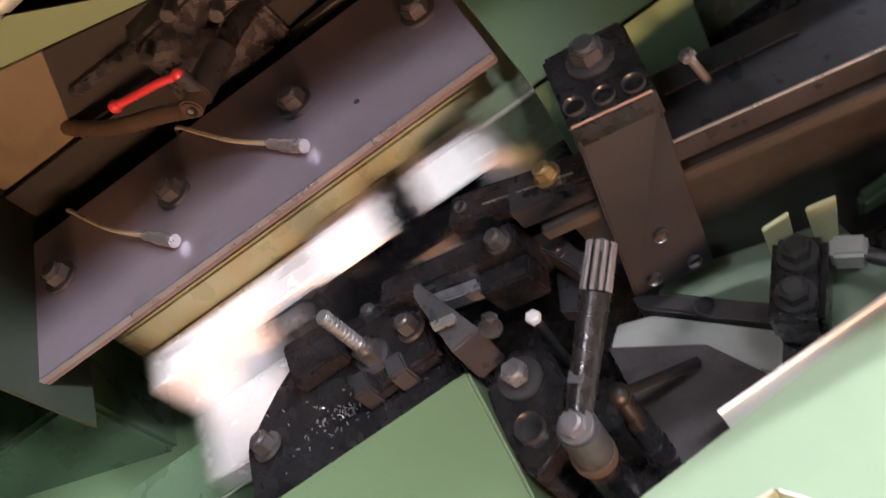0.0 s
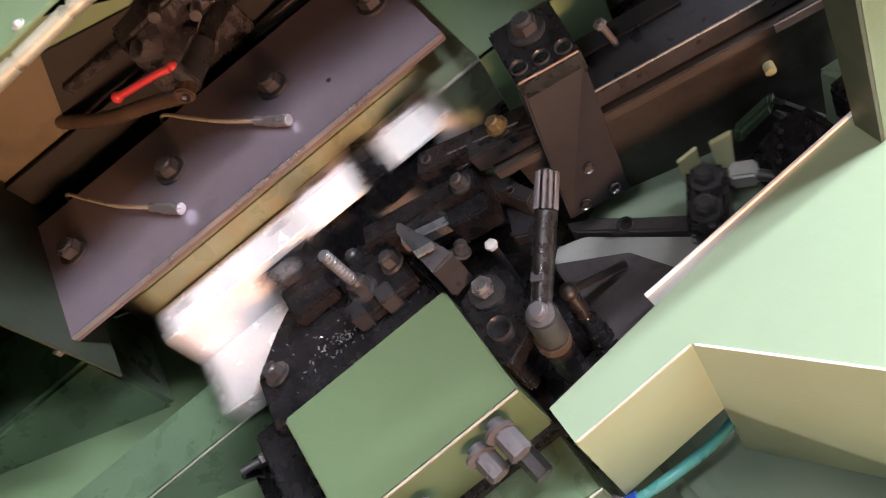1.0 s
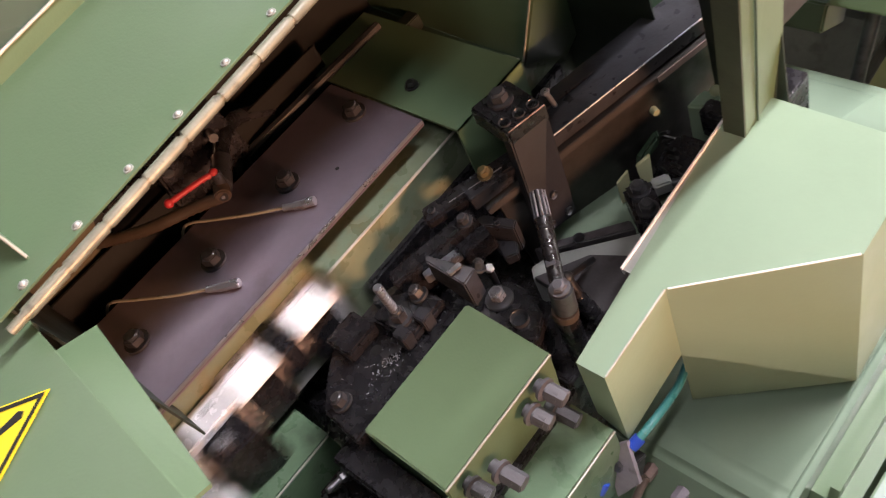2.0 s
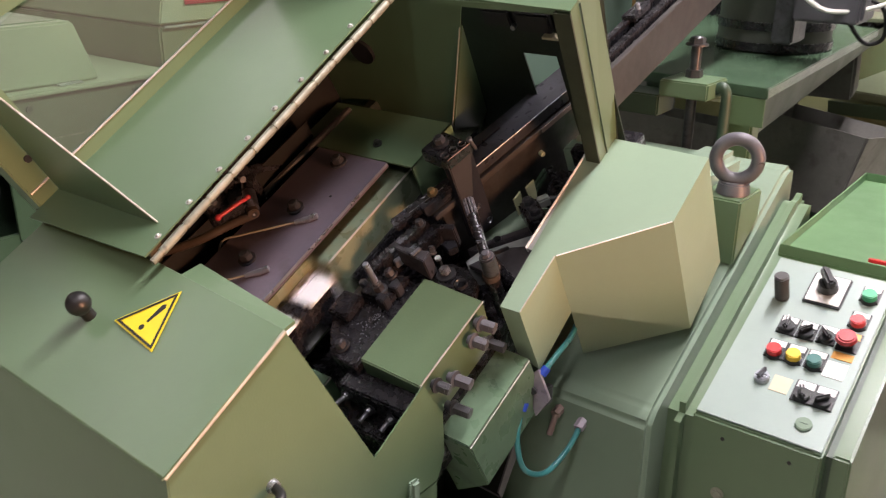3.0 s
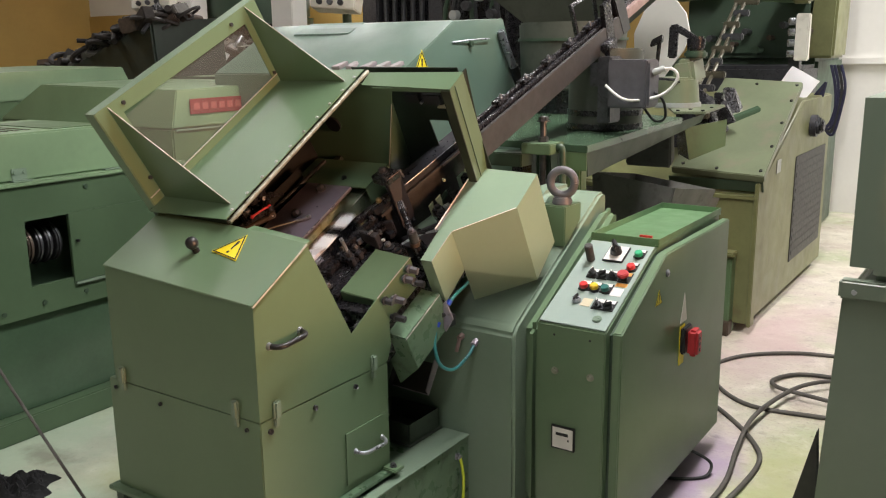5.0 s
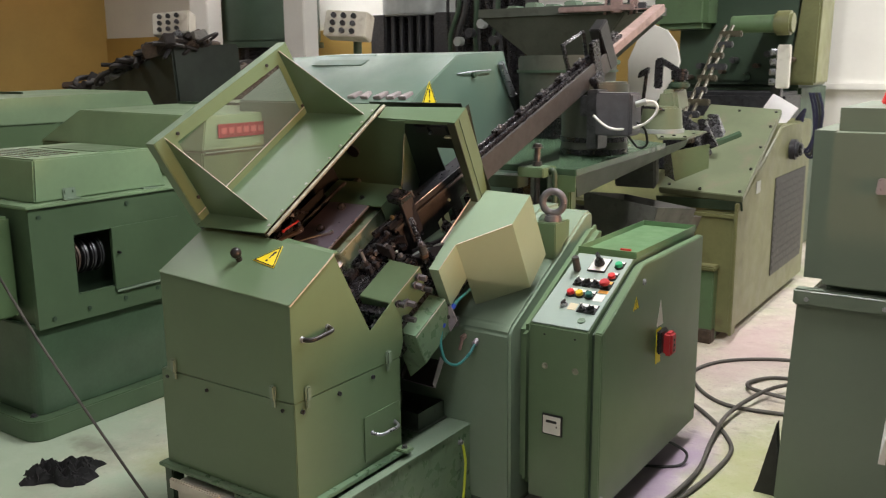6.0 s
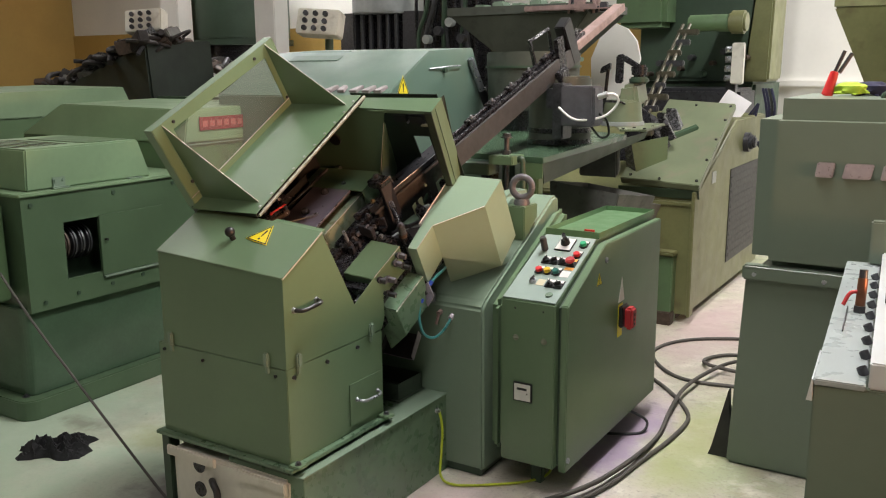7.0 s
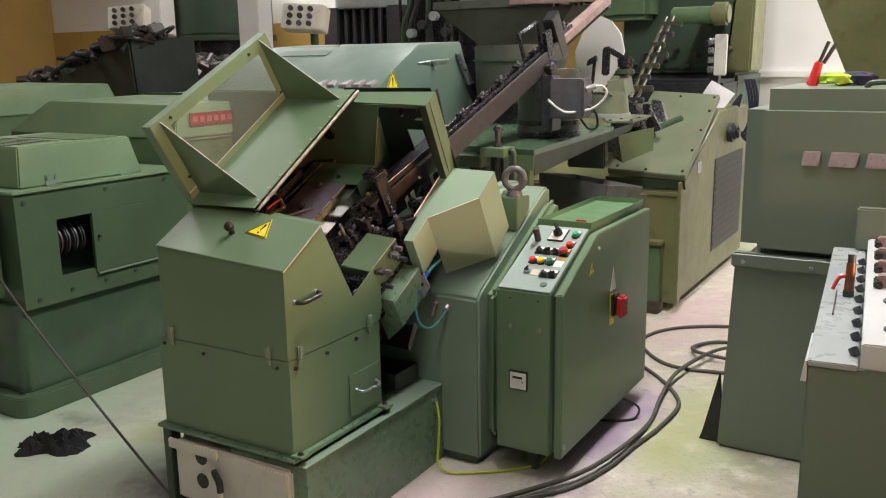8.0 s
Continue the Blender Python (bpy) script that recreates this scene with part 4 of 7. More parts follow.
# right side of the work space
part("feed_base", bx(B(), -0.25, 0.03, 1.20, 1.40, 0.39, 0.445, 0.003), BLACK, mach, m=BED)
part("feed_floor", prism(B(), [(-0.168, 1.266), (-0.100, 1.330), (0.03, 1.362), (0.03, 1.42), (-0.185, 1.42), (-0.194, 1.33)], "z", 0.446, 0.505, 0.002), GREEN_CAST, mach, "grey-green feed table", BED)
part("feed_floor_rear", bx(B(), -0.20, 0.03, 1.402, 1.62, 0.39, 0.435, 0.003), BLACK, mach, m=BED)
part("dark_plate", prism(B(), [(-0.138, 1.205), (-0.020, 1.195), (0.0, 1.285), (-0.030, 1.300), (-0.090, 1.272)], "z", 0.512, 0.524, 0.001), DULLSTEEL, mach, "dark oily cover plate", BED)
bar = part("slide_bar", prism(B(), [(-0.160, 1.222), (-0.148, 1.252), (-0.050, 1.345), (-0.020, 1.322), (-0.142, 1.205)], "z", 0.446, 0.512, 0.002), GALV, mach, "dull grey slide bar", BED)
part("bar_step", prism(B(), [(-0.172, 1.246), (-0.158, 1.266), (-0.076, 1.350), (-0.060, 1.340), (-0.156, 1.246)], "z", 0.446, 0.519, 0.002), DULLSTEEL, bar, m=BED)
part("bar_screw", socket_screw(B(), (-0.121, 1.290, 0.519), (0, 0, 1), 0.0085, 0.004), DARKSTEEL, bar, m=BED)
PUSH = BED @ Matrix.Translation((-0.065, 1.358, 0.0)) @ pose(0, 0, 0, 0, 0, -128)
pusher = part("pusher_block", bx(B(), -0.020, 0.020, -0.036, 0.038, 0.519, 0.560, 0.005), BLACK, mach, "dark pusher block with two bolts", PUSH)
part("pusher_leg", bx(B(), -0.016, 0.016, -0.030, 0.055, 0.446, 0.519, 0.003), BLACK, pusher, m=PUSH)
for a in (0.018, -0.018):
    part("pusher_bolt", bolt(B(), (0.0, a, 0.560), (0, 0, 1), 0.0115, 0.013), DARKSTEEL, pusher, m=PUSH)
part("pusher_flag", hull(B(), [(0.006, -0.040, 0.530), (0.024, -0.030, 0.530), (0.025, -0.034, 0.530), (0.007, -0.044, 0.530), (0.004, -0.042, 0.580), (0.024, -0.032, 0.574), (0.025, -0.036, 0.574), (0.005, -0.046, 0.580)], 0.001), PALEGLINT, pusher, "flag in the pale yellow of its highlights", PUSH)
part("pusher_flag", hull(B(), [(-0.026, -0.040, 0.540), (-0.010, -0.038, 0.540), (-0.010, -0.043, 0.540), (-0.026, -0.045, 0.540), (-0.030, -0.046, 0.590), (-0.008, -0.042, 0.582), (-0.008, -0.047, 0.582), (-0.030, -0.051, 0.590)], 0.001), PALEGLINT, pusher, m=PUSH)
part("pusher_wing", bx(B(), -0.047, -0.0205, -0.040, -0.020, 0.530, 0.552, 0.003), GALV, pusher, m=PUSH)
part("pusher_spring", cyl(B(), (-0.047, -0.024, 0.545), (-0.072, -0.016, 0.545), 0.006, n=12, b=0.001), DARKSTEEL, pusher, m=PUSH)

holder = part("sensor_bracket", hull(B(), [(-0.073, 1.507, 0.435), (-0.038, 1.512, 0.435), (-0.030, 1.548, 0.435), (-0.066, 1.540, 0.435), (-0.073, 1.507, 0.594), (-0.038, 1.512, 0.600), (-0.030, 1.548, 0.604), (-0.066, 1.540, 0.598)], 0.004), PALE, mach, "pale green sensor bracket", BED)
part("bracket_tip", ball(B(), (-0.044, 1.540, 0.602), 0.009, 12), PALEGLINT, holder, m=BED)
part("sensor", hull(B(), [(-0.10, 1.425, 0.435), (-0.02, 1.405, 0.435), (0.0, 1.50, 0.435), (-0.09, 1.50, 0.435), (-0.095, 1.432, 0.530), (-0.03, 1.415, 0.530), (-0.02, 1.49, 0.565), (-0.085, 1.49, 0.565)], 0.012, 3), BLACK, holder, "black rounded sensor body", BED)
part("sensor_cap", hull(B(), [(-0.120, 1.432, 0.525), (-0.104, 1.426, 0.525), (-0.096, 1.470, 0.545), (-0.112, 1.486, 0.545), (-0.118, 1.434, 0.545), (-0.104, 1.430, 0.545), (-0.098, 1.468, 0.562), (-0.110, 1.482, 0.562)], 0.004), GREEN_DARK, holder, m=BED)
part("lens_block", bx(B(), -0.142, -0.122, 1.482, 1.498, 0.435, 0.606, 0.003), GALV, holder, m=BED)
part("sensor_lens", cyl(B(), (-0.124, 1.488, 0.600), (-0.100, 1.478, 0.598), 0.0055, n=14), PALEGLINT, holder, m=BED)
part("sensor_knob", cyl(B(), (0.0, 1.50, 0.585), (0.0, 1.515, 0.592), 0.009, n=16), BRASS, holder, m=BED)
for k in range(6):
    part("sensor_wire", tube(B(), [(-0.02 - 0.012 * k, 1.41 + 0.012 * k, 0.575), (-0.05 - 0.01 * k, 1.43 + 0.01 * k, 0.55), (-0.07, 1.46 + 0.012 * k, 0.50), (-0.06, 1.50 + 0.012 * k, 0.445)], 0.0028, 6), RUBBER, holder, m=BED)

# angular cover with its flange
cov = [(0.0, 0.0), (0.043, 0.0), (0.046, 0.135), (0.225, 0.272), (0.227, 0.432), (-0.016, 0.440)]
drop = Vector((0, -0.122, -0.992))
depth = [0.14, 0.175, 0.300, 0.310, 0.29, 0.10]
bm = B()
up = [bm.verts.new((x, a, 0.0)) for x, a in cov]
dn = [bm.verts.new(Vector((x, a, 0.0)) + drop * d) for (x, a), d in zip(cov, depth)]
notch = bm.verts.new(Vector((*cov[2], 0.0)) + drop * 0.165)
bm.faces.new(up)
bm.faces.new((up[0], dn[0], dn[1], up[1]))
bm.faces.new((up[1], dn[1], notch, up[2]))
bm.faces.new((up[2], notch, dn[2], dn[3], up[3]))
for i in (3, 4, 5):
    j = (i + 1) % 6
    bm.faces.new((up[i], dn[i], dn[j], up[j]))
bm.faces.new((dn[5], notch, dn[1], dn[0]))
bm.faces.new((dn[5], dn[4], dn[3], dn[2], notch))
bmesh.ops.triangulate(bm, faces=[f for f in bm.faces if len(f.verts) > 4 and up[0] not in f.verts[:]])
bmesh.ops.recalc_face_normals(bm, faces=bm.faces)
cover = part("angular_cover", bm, PALE, mach, "pale green angular cover", COVER)
part("cover_edge", tube(B(), [(0.0425, 0.002, -0.001), (0.0455, 0.134, -0.001)], 0.0018, 6, 1), EDGE, cover, "bare worn edge", COVER)
part("cover_edge", tube(B(), [(0.048, 0.137, -0.001), (0.223, 0.271, -0.001)], 0.0014, 6, 1), BRIGHT, cover, m=COVER)
part("cover_flange", hull(B(), [(-0.017, 0.135, -0.004), (0.0, 0.135, -0.004), (0.002, 0.40, -0.004), (-0.013, 0.40, -0.004), (-0.017, 0.135, 0.0), (0.0, 0.135, -0.001), (0.002, 0.40, -0.001), (-0.013, 0.40, 0.0)]), GALV, cover, "bare folded flange", COVER)
part("flange_lip", hull(B(), [(-0.019, 0.135, -0.012), (-0.0165, 0.135, -0.012), (-0.0125, 0.40, -0.012), (-0.015, 0.40, -0.012), (-0.019, 0.135, 0.004), (-0.0165, 0.135, 0.004), (-0.0125, 0.40, 0.004), (-0.015, 0.40, 0.004)]), BRIGHT, cover, m=COVER)

# bracket, nozzle and air hose
noz = part("nozzle_bracket", hull(B(), [(0.021, 0.788, 0.834), (0.056, 0.788, 0.869), (0.085, 0.788, 0.812), (0.055, 0.788, 0.764), (0.021, 0.795, 0.834), (0.056, 0.795, 0.869), (0.085, 0.795, 0.812), (0.055, 0.795, 0.764)], 0.001, 1), LILAC, mach, "steel nozzle bracket")
part("bracket_leg", bx(B(), 0.048, 0.062, 0.796, 0.84, 0.775, 0.815, 0.002), DARKSTEEL, noz)
part("bracket_bolt", cyl(B(), (0.050, 0.788, 0.822), (0.050, 0.780, 0.822), 0.008, n=6, b=0.001), DARKSTEEL, noz)
part("elbow", cyl(B(), (0.035, 0.745, 0.795), (0.035, 0.780, 0.822), 0.011, n=14), DARKSTEEL, noz)
part("blue_ring", cyl(B(), (0.041, 0.757, 0.788), (0.043, 0.764, 0.803), 0.010, n=14), BLUE, noz)
part("blue_ring", cyl(B(), (0.059, 0.797, 0.855), (0.064, 0.808, 0.868), 0.009, n=14), BLUE, noz)
part("air_hose", tube(B(), [(0.041, 0.757, 0.790), (0.048, 0.735, 0.73), (0.062, 0.745, 0.665), (0.078, 0.80, 0.635), (0.088, 0.87, 0.66), (0.090, 0.917, 0.698)], 0.0058, 10, 8), HOSE, noz, "turquoise air hose")
part("air_hose", tube(B(), [(0.063, 0.806, 0.866), (0.066, 0.84, 0.884), (0.060, 0.90, 0.895), (0.045, 0.95, 0.90)], 0.006, 10), HOSE, noz, "turquoise air hose")
part("hose_nut", cyl(B(), (0.089, 0.905, 0.690), (0.090, 0.925, 0.702), 0.0115, n=6), LILAC, noz)
bm = cyl(B(), (0.035, 0.90, 0.705), (0.035, 0.925, 0.712), 0.011, n=6)
cyl(bm, (0.030, 0.89, 0.66), (0.036, 0.903, 0.707), 0.0065, n=12)
part("pipe_plug", bm, PINKSTEEL, mach)

# hinged hood: flap, window panel, gussets
hood = part("hood_flap", prism(B(), [(-0.335, -0.01), (-0.012, 0.0), (-0.012, 0.752), (-0.335, 0.742)], "z", 0.018, 0.021), GREEN, mach, "green hinged hood with a clear window, swung open", HOOD)
W0, W1 = 0.018, 0.735


def rim(a):
    """The window panel's height, which falls a little towards its rear end."""
    return 0.357 - 0.072 * (a - W0)


def strip(bm, a0, a1, lo0, lo1, hi0, hi1, x0=-0.338, x1=-0.335):
    return hull(bm, [(x0, a0, lo0), (x1, a0, lo0), (x1, a1, lo1), (x0, a1, lo1), (x0, a0, hi0), (x1, a0, hi0), (x1, a1, hi1), (x0, a1, hi1)])


bm = B()
strip(bm, W0, 0.10, 0.02, 0.02, rim(W0), rim(0.10))
strip(bm, 0.655, W1, 0.02, 0.02, rim(0.655), rim(W1))
strip(bm, 0.10, 0.655, 0.02, 0.02, 0.048, 0.048)
strip(bm, 0.10, 0.655, rim(0.10) - 0.045, rim(0.655) - 0.052, rim(0.10), rim(0.655))
part("window_frame", bm, GREEN, hood, "sheet-metal window frame", HOOD)
bm = B()
strip(bm, W0 - 0.003, W1 + 0.003, rim(W0) - 0.003, rim(W1) - 0.003, rim(W0), rim(W1), -0.378, -0.3382)
bx(bm, -0.378, -0.3382, W0 - 0.003, W0, 0.0, rim(W0) - 0.003)
bx(bm, -0.378, -0.3382, W1, W1 + 0.003, 0.0, rim(W1) - 0.003)
part("frame_return", bm, GREEN, hood, m=HOOD)
pane = part("window_pane", bx(B(), -0.343, -0.3392, 0.08, 0.675, 0.03, 0.290), ACRYLIC, hood, "clear scratched acrylic pane", HOOD)
pane.visible_shadow = False
for a, w in ((0.115, rim(0.1) - 0.022), (0.60, rim(0.6) - 0.026), (0.055, 0.10), (0.672, 0.06)):
    part("frame_screw", cyl(B(), (-0.338, a, w), (-0.330, a, w), 0.0065, n=12), BROWN, hood, m=HOOD)
for a in (0.060, 0.680):
    part("gusset", prism(B(), [(-0.333, 0.021), (-0.045, 0.021), (-0.333, rim(a) - 0.004)], "y", a, a + 0.003), GREEN, hood, "triangular stiffening gusset", HOOD)
    part("gusset_edge", tube(B(), [(-0.046, a + 0.0015, 0.023), (-0.331, a + 0.0015, rim(a) - 0.006)], 0.0018, 6, 1), EDGE, hood, m=HOOD)
part("fold_edge", tube(B(), [(-0.3335, W0, 0.0495), (-0.3335, W1, 0.0495)], 0.0022, 6, 1), GALV, hood, m=HOOD)
hinge = part("piano_hinge", cyl(B(), (0.0, 0.0, 0.012), (0.0, 0.755, 0.012), 0.0056, n=14), HINGE, mach, "long bare steel piano hinge", HOOD)
for k in range(13):
    a = 0.02 + k * 0.0565
    part("knuckle", cyl(B(), (0.0, a, 0.012), (0.0, a + 0.0535, 0.012), 0.0072, n=14, b=0.001), HINGE, hinge, m=HOOD)
for k in range(10):
    bm = ball(B(), (-0.022, 0.04 + k * 0.074, 0.0215), 0.0040, 10)
    cyl(bm, (-0.022, 0.04 + k * 0.074, 0.021), (-0.022, 0.04 + k * 0.074, 0.0225), 0.0058, n=12)
    part("hinge_screw", bm, GALV, hinge, m=HOOD)

# housing round the feed opening
hs = part("housing_top", prism(B(), [(0.010, 0.690), (0.365, 0.674), (0.362, 0.768), (-0.004, 0.762)], "z", -0.002, 0.002), GREEN, mach, "green sheet housing with a feed opening", HOOD)
part("top_lip", bx(B(), 0.06, 0.358, 0.680, 0.683, -0.014, -0.002), GREEN, hs, m=HOOD)
part("housing_post", hull(B(), [(0.298, 0.725, -0.415), (0.302, 0.725, -0.415), (0.302, 0.820, -0.415), (0.298, 0.820, -0.415), (0.361, 0.674, -0.002), (0.365, 0.674, -0.002), (0.362, 0.768, -0.002), (0.358, 0.768, -0.002)]), GREEN, hs, "upright housing post", HOOD)
# The fold's shaded front is given a dark olive colour.
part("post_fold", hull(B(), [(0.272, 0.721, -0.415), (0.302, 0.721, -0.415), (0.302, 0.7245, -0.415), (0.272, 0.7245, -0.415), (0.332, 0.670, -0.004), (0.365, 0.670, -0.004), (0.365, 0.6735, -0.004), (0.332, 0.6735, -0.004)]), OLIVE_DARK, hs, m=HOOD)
part("post_crease", tube(B(), [(0.3035, 0.752, -0.413), (0.3665, 0.702, -0.004)], 0.0016, 6, 1), GREEN_DARK, hs, m=HOOD)
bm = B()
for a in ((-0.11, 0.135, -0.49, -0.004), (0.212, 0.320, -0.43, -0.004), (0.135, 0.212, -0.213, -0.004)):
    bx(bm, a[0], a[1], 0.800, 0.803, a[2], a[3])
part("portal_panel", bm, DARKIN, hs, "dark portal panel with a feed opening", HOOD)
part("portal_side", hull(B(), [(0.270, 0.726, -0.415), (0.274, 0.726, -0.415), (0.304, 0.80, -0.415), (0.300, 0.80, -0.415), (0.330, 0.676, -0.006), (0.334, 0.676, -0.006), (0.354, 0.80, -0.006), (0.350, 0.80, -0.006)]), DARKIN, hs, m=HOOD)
part("back_wall", prism(B(), [(-0.358, 0.010), (0.126, -0.004), (0.093, -0.079), (-0.034, -0.356), (-0.358, -0.335)], "y", 0.700, 0.703), GREEN, hs, "oily green back wall", HOOD)
part("wall_fold", hull(B(), [(-0.355, 0.640, -0.352), (-0.036, 0.640, -0.372), (-0.036, 0.6995, -0.358), (-0.355, 0.6995, -0.338), (-0.355, 0.640, -0.349), (-0.036, 0.640, -0.369), (-0.036, 0.6995, -0.355), (-0.355, 0.6995, -0.335)]), GREEN_DARK, hs, m=HOOD)
part("slant_wall", hull(B(), [(-0.110, 0.7035, -0.520), (0.094, 0.7035, -0.077), (0.097, 0.7045, -0.077), (-0.107, 0.7045, -0.522), (-0.176, 0.7985, -0.640), (-0.020, 0.7985, -0.394), (-0.017, 0.7990, -0.394), (-0.173, 0.7990, -0.642)]), GREEN, hs, m=HOOD)
part("wall_edge", tube(B(), [(0.093, 0.699, -0.079), (-0.034, 0.699, -0.356)], 0.0016, 6, 1), EDGE, hs, m=HOOD)
part("outer_wall", bx(B(), -0.362, -0.359, 0.02, 0.703, -0.50, 0.016), SHADEBLACK, hs, m=HOOD)
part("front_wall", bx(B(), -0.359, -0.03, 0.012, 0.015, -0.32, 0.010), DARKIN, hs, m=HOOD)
part("wall_gland", cyl(B(), (-0.20, 0.692, -0.17), (-0.20, 0.700, -0.17), 0.030, n=20), PLASTIC, hs, "black cable gland", HOOD)
sw = part("limit_switch", bx(B(), 0.120, 0.285, 0.735, 0.790, -0.098, -0.050, 0.004), PLASTIC, hs, "black limit switch under the housing top", HOOD)
part("switch_cover", bx(B(), 0.128, 0.190, 0.727, 0.735, -0.092, -0.056, 0.003), PLASTIC, sw, m=HOOD)
part("switch_cover", bx(B(), 0.205, 0.278, 0.722, 0.735, -0.094, -0.054, 0.003), PLASTIC, sw, m=HOOD)
part("switch_roller", cyl(B(), (0.197, 0.720, -0.086), (0.197, 0.732, -0.086), 0.005, n=14), STEEL, sw, m=HOOD)
part("switch_arm", bx(B(), 0.255, 0.290, 0.719, 0.735, -0.104, -0.0985, 0.001), TANLABEL, sw, m=HOOD)
part("corner_clip", bx(B(), 0.225, 0.272, 0.735, 0.765, -0.455, -0.405, 0.004), BLACK, hs, m=HOOD)

# dark parts inside the hood beside the plate
# Liner split in two: lit part tan, shaded part coloured black.
part("inner_liner", hull(B(), [(-0.5935, 0.02, 0.76), (-0.588, 0.02, 0.76), (-0.588, 0.415, 0.76), (-0.5935, 0.415, 0.76), (-0.5935, 0.02, 1.055), (-0.588, 0.02, 1.055), (-0.588, 0.415, 1.16), (-0.5935, 0.415, 1.16)]), TANPAINT, mach, "oily tan painted inner liner")
part("inner_liner", hull(B(), [(-0.5935, 0.4155, 0.76), (-0.588, 0.4155, 0.76), (-0.588, 0.545, 0.76), (-0.5935, 0.545, 0.76), (-0.5935, 0.4155, 1.16), (-0.588, 0.4155, 1.16), (-0.588, 0.545, 1.195), (-0.5935, 0.545, 1.195)]), SHADEBLACK, mach, "inner liner, coloured black for its shade")
manifold = part("oil_manifold", hull(B(), [(-0.594, 0.975, 0.64), (-0.555, 0.975, 0.64), (-0.555, 1.12, 0.66), (-0.594, 1.12, 0.66), (-0.594, 0.985, 0.80), (-0.560, 0.985, 0.79), (-0.560, 1.11, 0.80), (-0.594, 1.11, 0.82)], 0.004), BLACK, mach, "black oil manifold with fittings", BED)
for u, v in ((1.0, 0.78), (1.045, 0.80), (1.08, 0.77)):
    part("manifold_fitting", cyl(B(), (-0.560, u, v), (-0.535, u - 0.006, v + 0.004), 0.007, n=12, b=0.001), DARKSTEEL, manifold, m=BED)
part("manifold_arm", bx(B(), -0.594, -0.575, 0.90, 0.985, 0.775, 0.787, 0.002), BLACK, manifold, m=BED)
# Added black sheet where deep shade lies below the hose.
part("splash_sheet", bx(B(), -0.578, -0.574, 0.70, 1.30, 0.50, 0.738), SHADEBLACK, manifold, "black sheet added for the shade below the hose", BED)

# oil valve with red lever and ribbed hose
valve = part("oil_valve", cyl(B(), (-0.520, 1.060, 0.752), (-0.468, 1.022, 0.757), 0.015, n=16, b=0.002), BROWN, mach, "brown oil valve with a red lever", BED)
port = part("valve_port", cyl(B(), (-0.476, 1.026, 0.757), (-0.452, 1.012, 0.757), 0.0115, n=24, b=0.002), RUST, valve, m=BED)
part("port_hole", cyl(B(), (-0.4525, 1.0125, 0.757), (-0.4515, 1.0118, 0.7572), 0.0068, n=18), SIGNBLACK, port, m=BED)
part("port_pin", cyl(B(), (-0.452, 1.012, 0.757), (-0.4505, 1.0112, 0.7573), 0.0026, n=12), STEEL, port, m=BED)
part("valve_stem", cyl(B(), (-0.47, 1.026, 0.755), (-0.464, 1.026, 0.788), 0.008, n=12), BROWN, valve, m=BED)
part("red_lever", tube(B(), [(-0.464, 1.025, 0.786), (-0.468, 1.005, 0.790), (-0.474, 0.980, 0.791), (-0.479, 0.957, 0.792)], 0.0042, 10), REDBRIGHT, valve, "red lever", BED)
for p in ((-0.464, 1.025, 0.787), (-0.479, 0.957, 0.792)):
    part("lever_ball", ball(B(), p, 0.0066, 14), REDBRIGHT, valve, m=BED)
part("valve_pipe", tube(B(), [(-0.515, 1.058, 0.752), (-0.55, 1.085, 0.75), (-0.58, 1.13, 0.74), (-0.585, 1.19, 0.70)], 0.012, 10), BLACK, valve, m=BED)
part("ribbed_hose", tube(B(), [(-0.462, 1.012, 0.752), (-0.49, 0.975, 0.752), (-0.519, 0.930, 0.752), (-0.556, 0.893, 0.750), (-0.60, 0.862, 0.748), (-0.615, 0.90, 0.73)], 0.0085, 10, 9, 0.12), BROWNHOSE, valve, "ribbed brown hose", BED)
part("inner_hose", tube(B(), [(-0.575, 0.86, 0.62), (-0.57, 1.05, 0.68), (-0.55, 1.22, 0.70), (-0.545, 1.40, 0.70)], 0.008, 8), RUBBER, mach, "black oil hose", BED)


# ---------------------------------------------------------------- electrical cabinet
cab = thing("electrical_cabinet", (0.45, 1.5, 0.0), "green electrical cabinet with a sloping control panel", "control cabinet")
prof = [(0.93, 0.115), (0.93, 0.805), (1.34, 0.998), (2.05, 0.998), (2.05, 0.115)]
part("cabinet_body", prism(B(), prof, "x", 0.318, 0.556, 0.004), GREEN, cab, "green sheet-steel cabinet body")
dprof = [(0.955, 0.100), (0.955, 0.800), (1.322, 0.985), (2.045, 0.985), (2.045, 0.100)]
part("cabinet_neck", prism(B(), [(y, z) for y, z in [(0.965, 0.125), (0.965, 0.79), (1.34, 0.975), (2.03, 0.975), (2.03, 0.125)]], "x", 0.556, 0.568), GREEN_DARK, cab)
cdoor = part("cabinet_door", prism(B(), dprof, "x", 0.568, 0.600, 0.004), GREEN, cab, "green cabinet door")
for yy, zz in ((1.335, 0.915), (0.975, 0.150)):
    bm = cyl(B(), (0.600, yy, zz), (0.606, yy, zz), 0.013, n=18)
    cyl(bm, (0.606, yy, zz), (0.609, yy, zz), 0.007, n=12)
    part("door_lock", bm, STEEL, cdoor, "round steel door lock")
warning_sign(cdoor, Matrix.Translation((0.600, 1.262, 0.838)) @ pose(0, 0, 0, 90, 0, 90), 0.060)
sg = part("warning_plate", prism(B(), [(1.495, 0.690), (1.565, 0.690), (1.530, 0.800)], "x", 0.600, 0.602), WHITE, cdoor, "small pale warning plate")
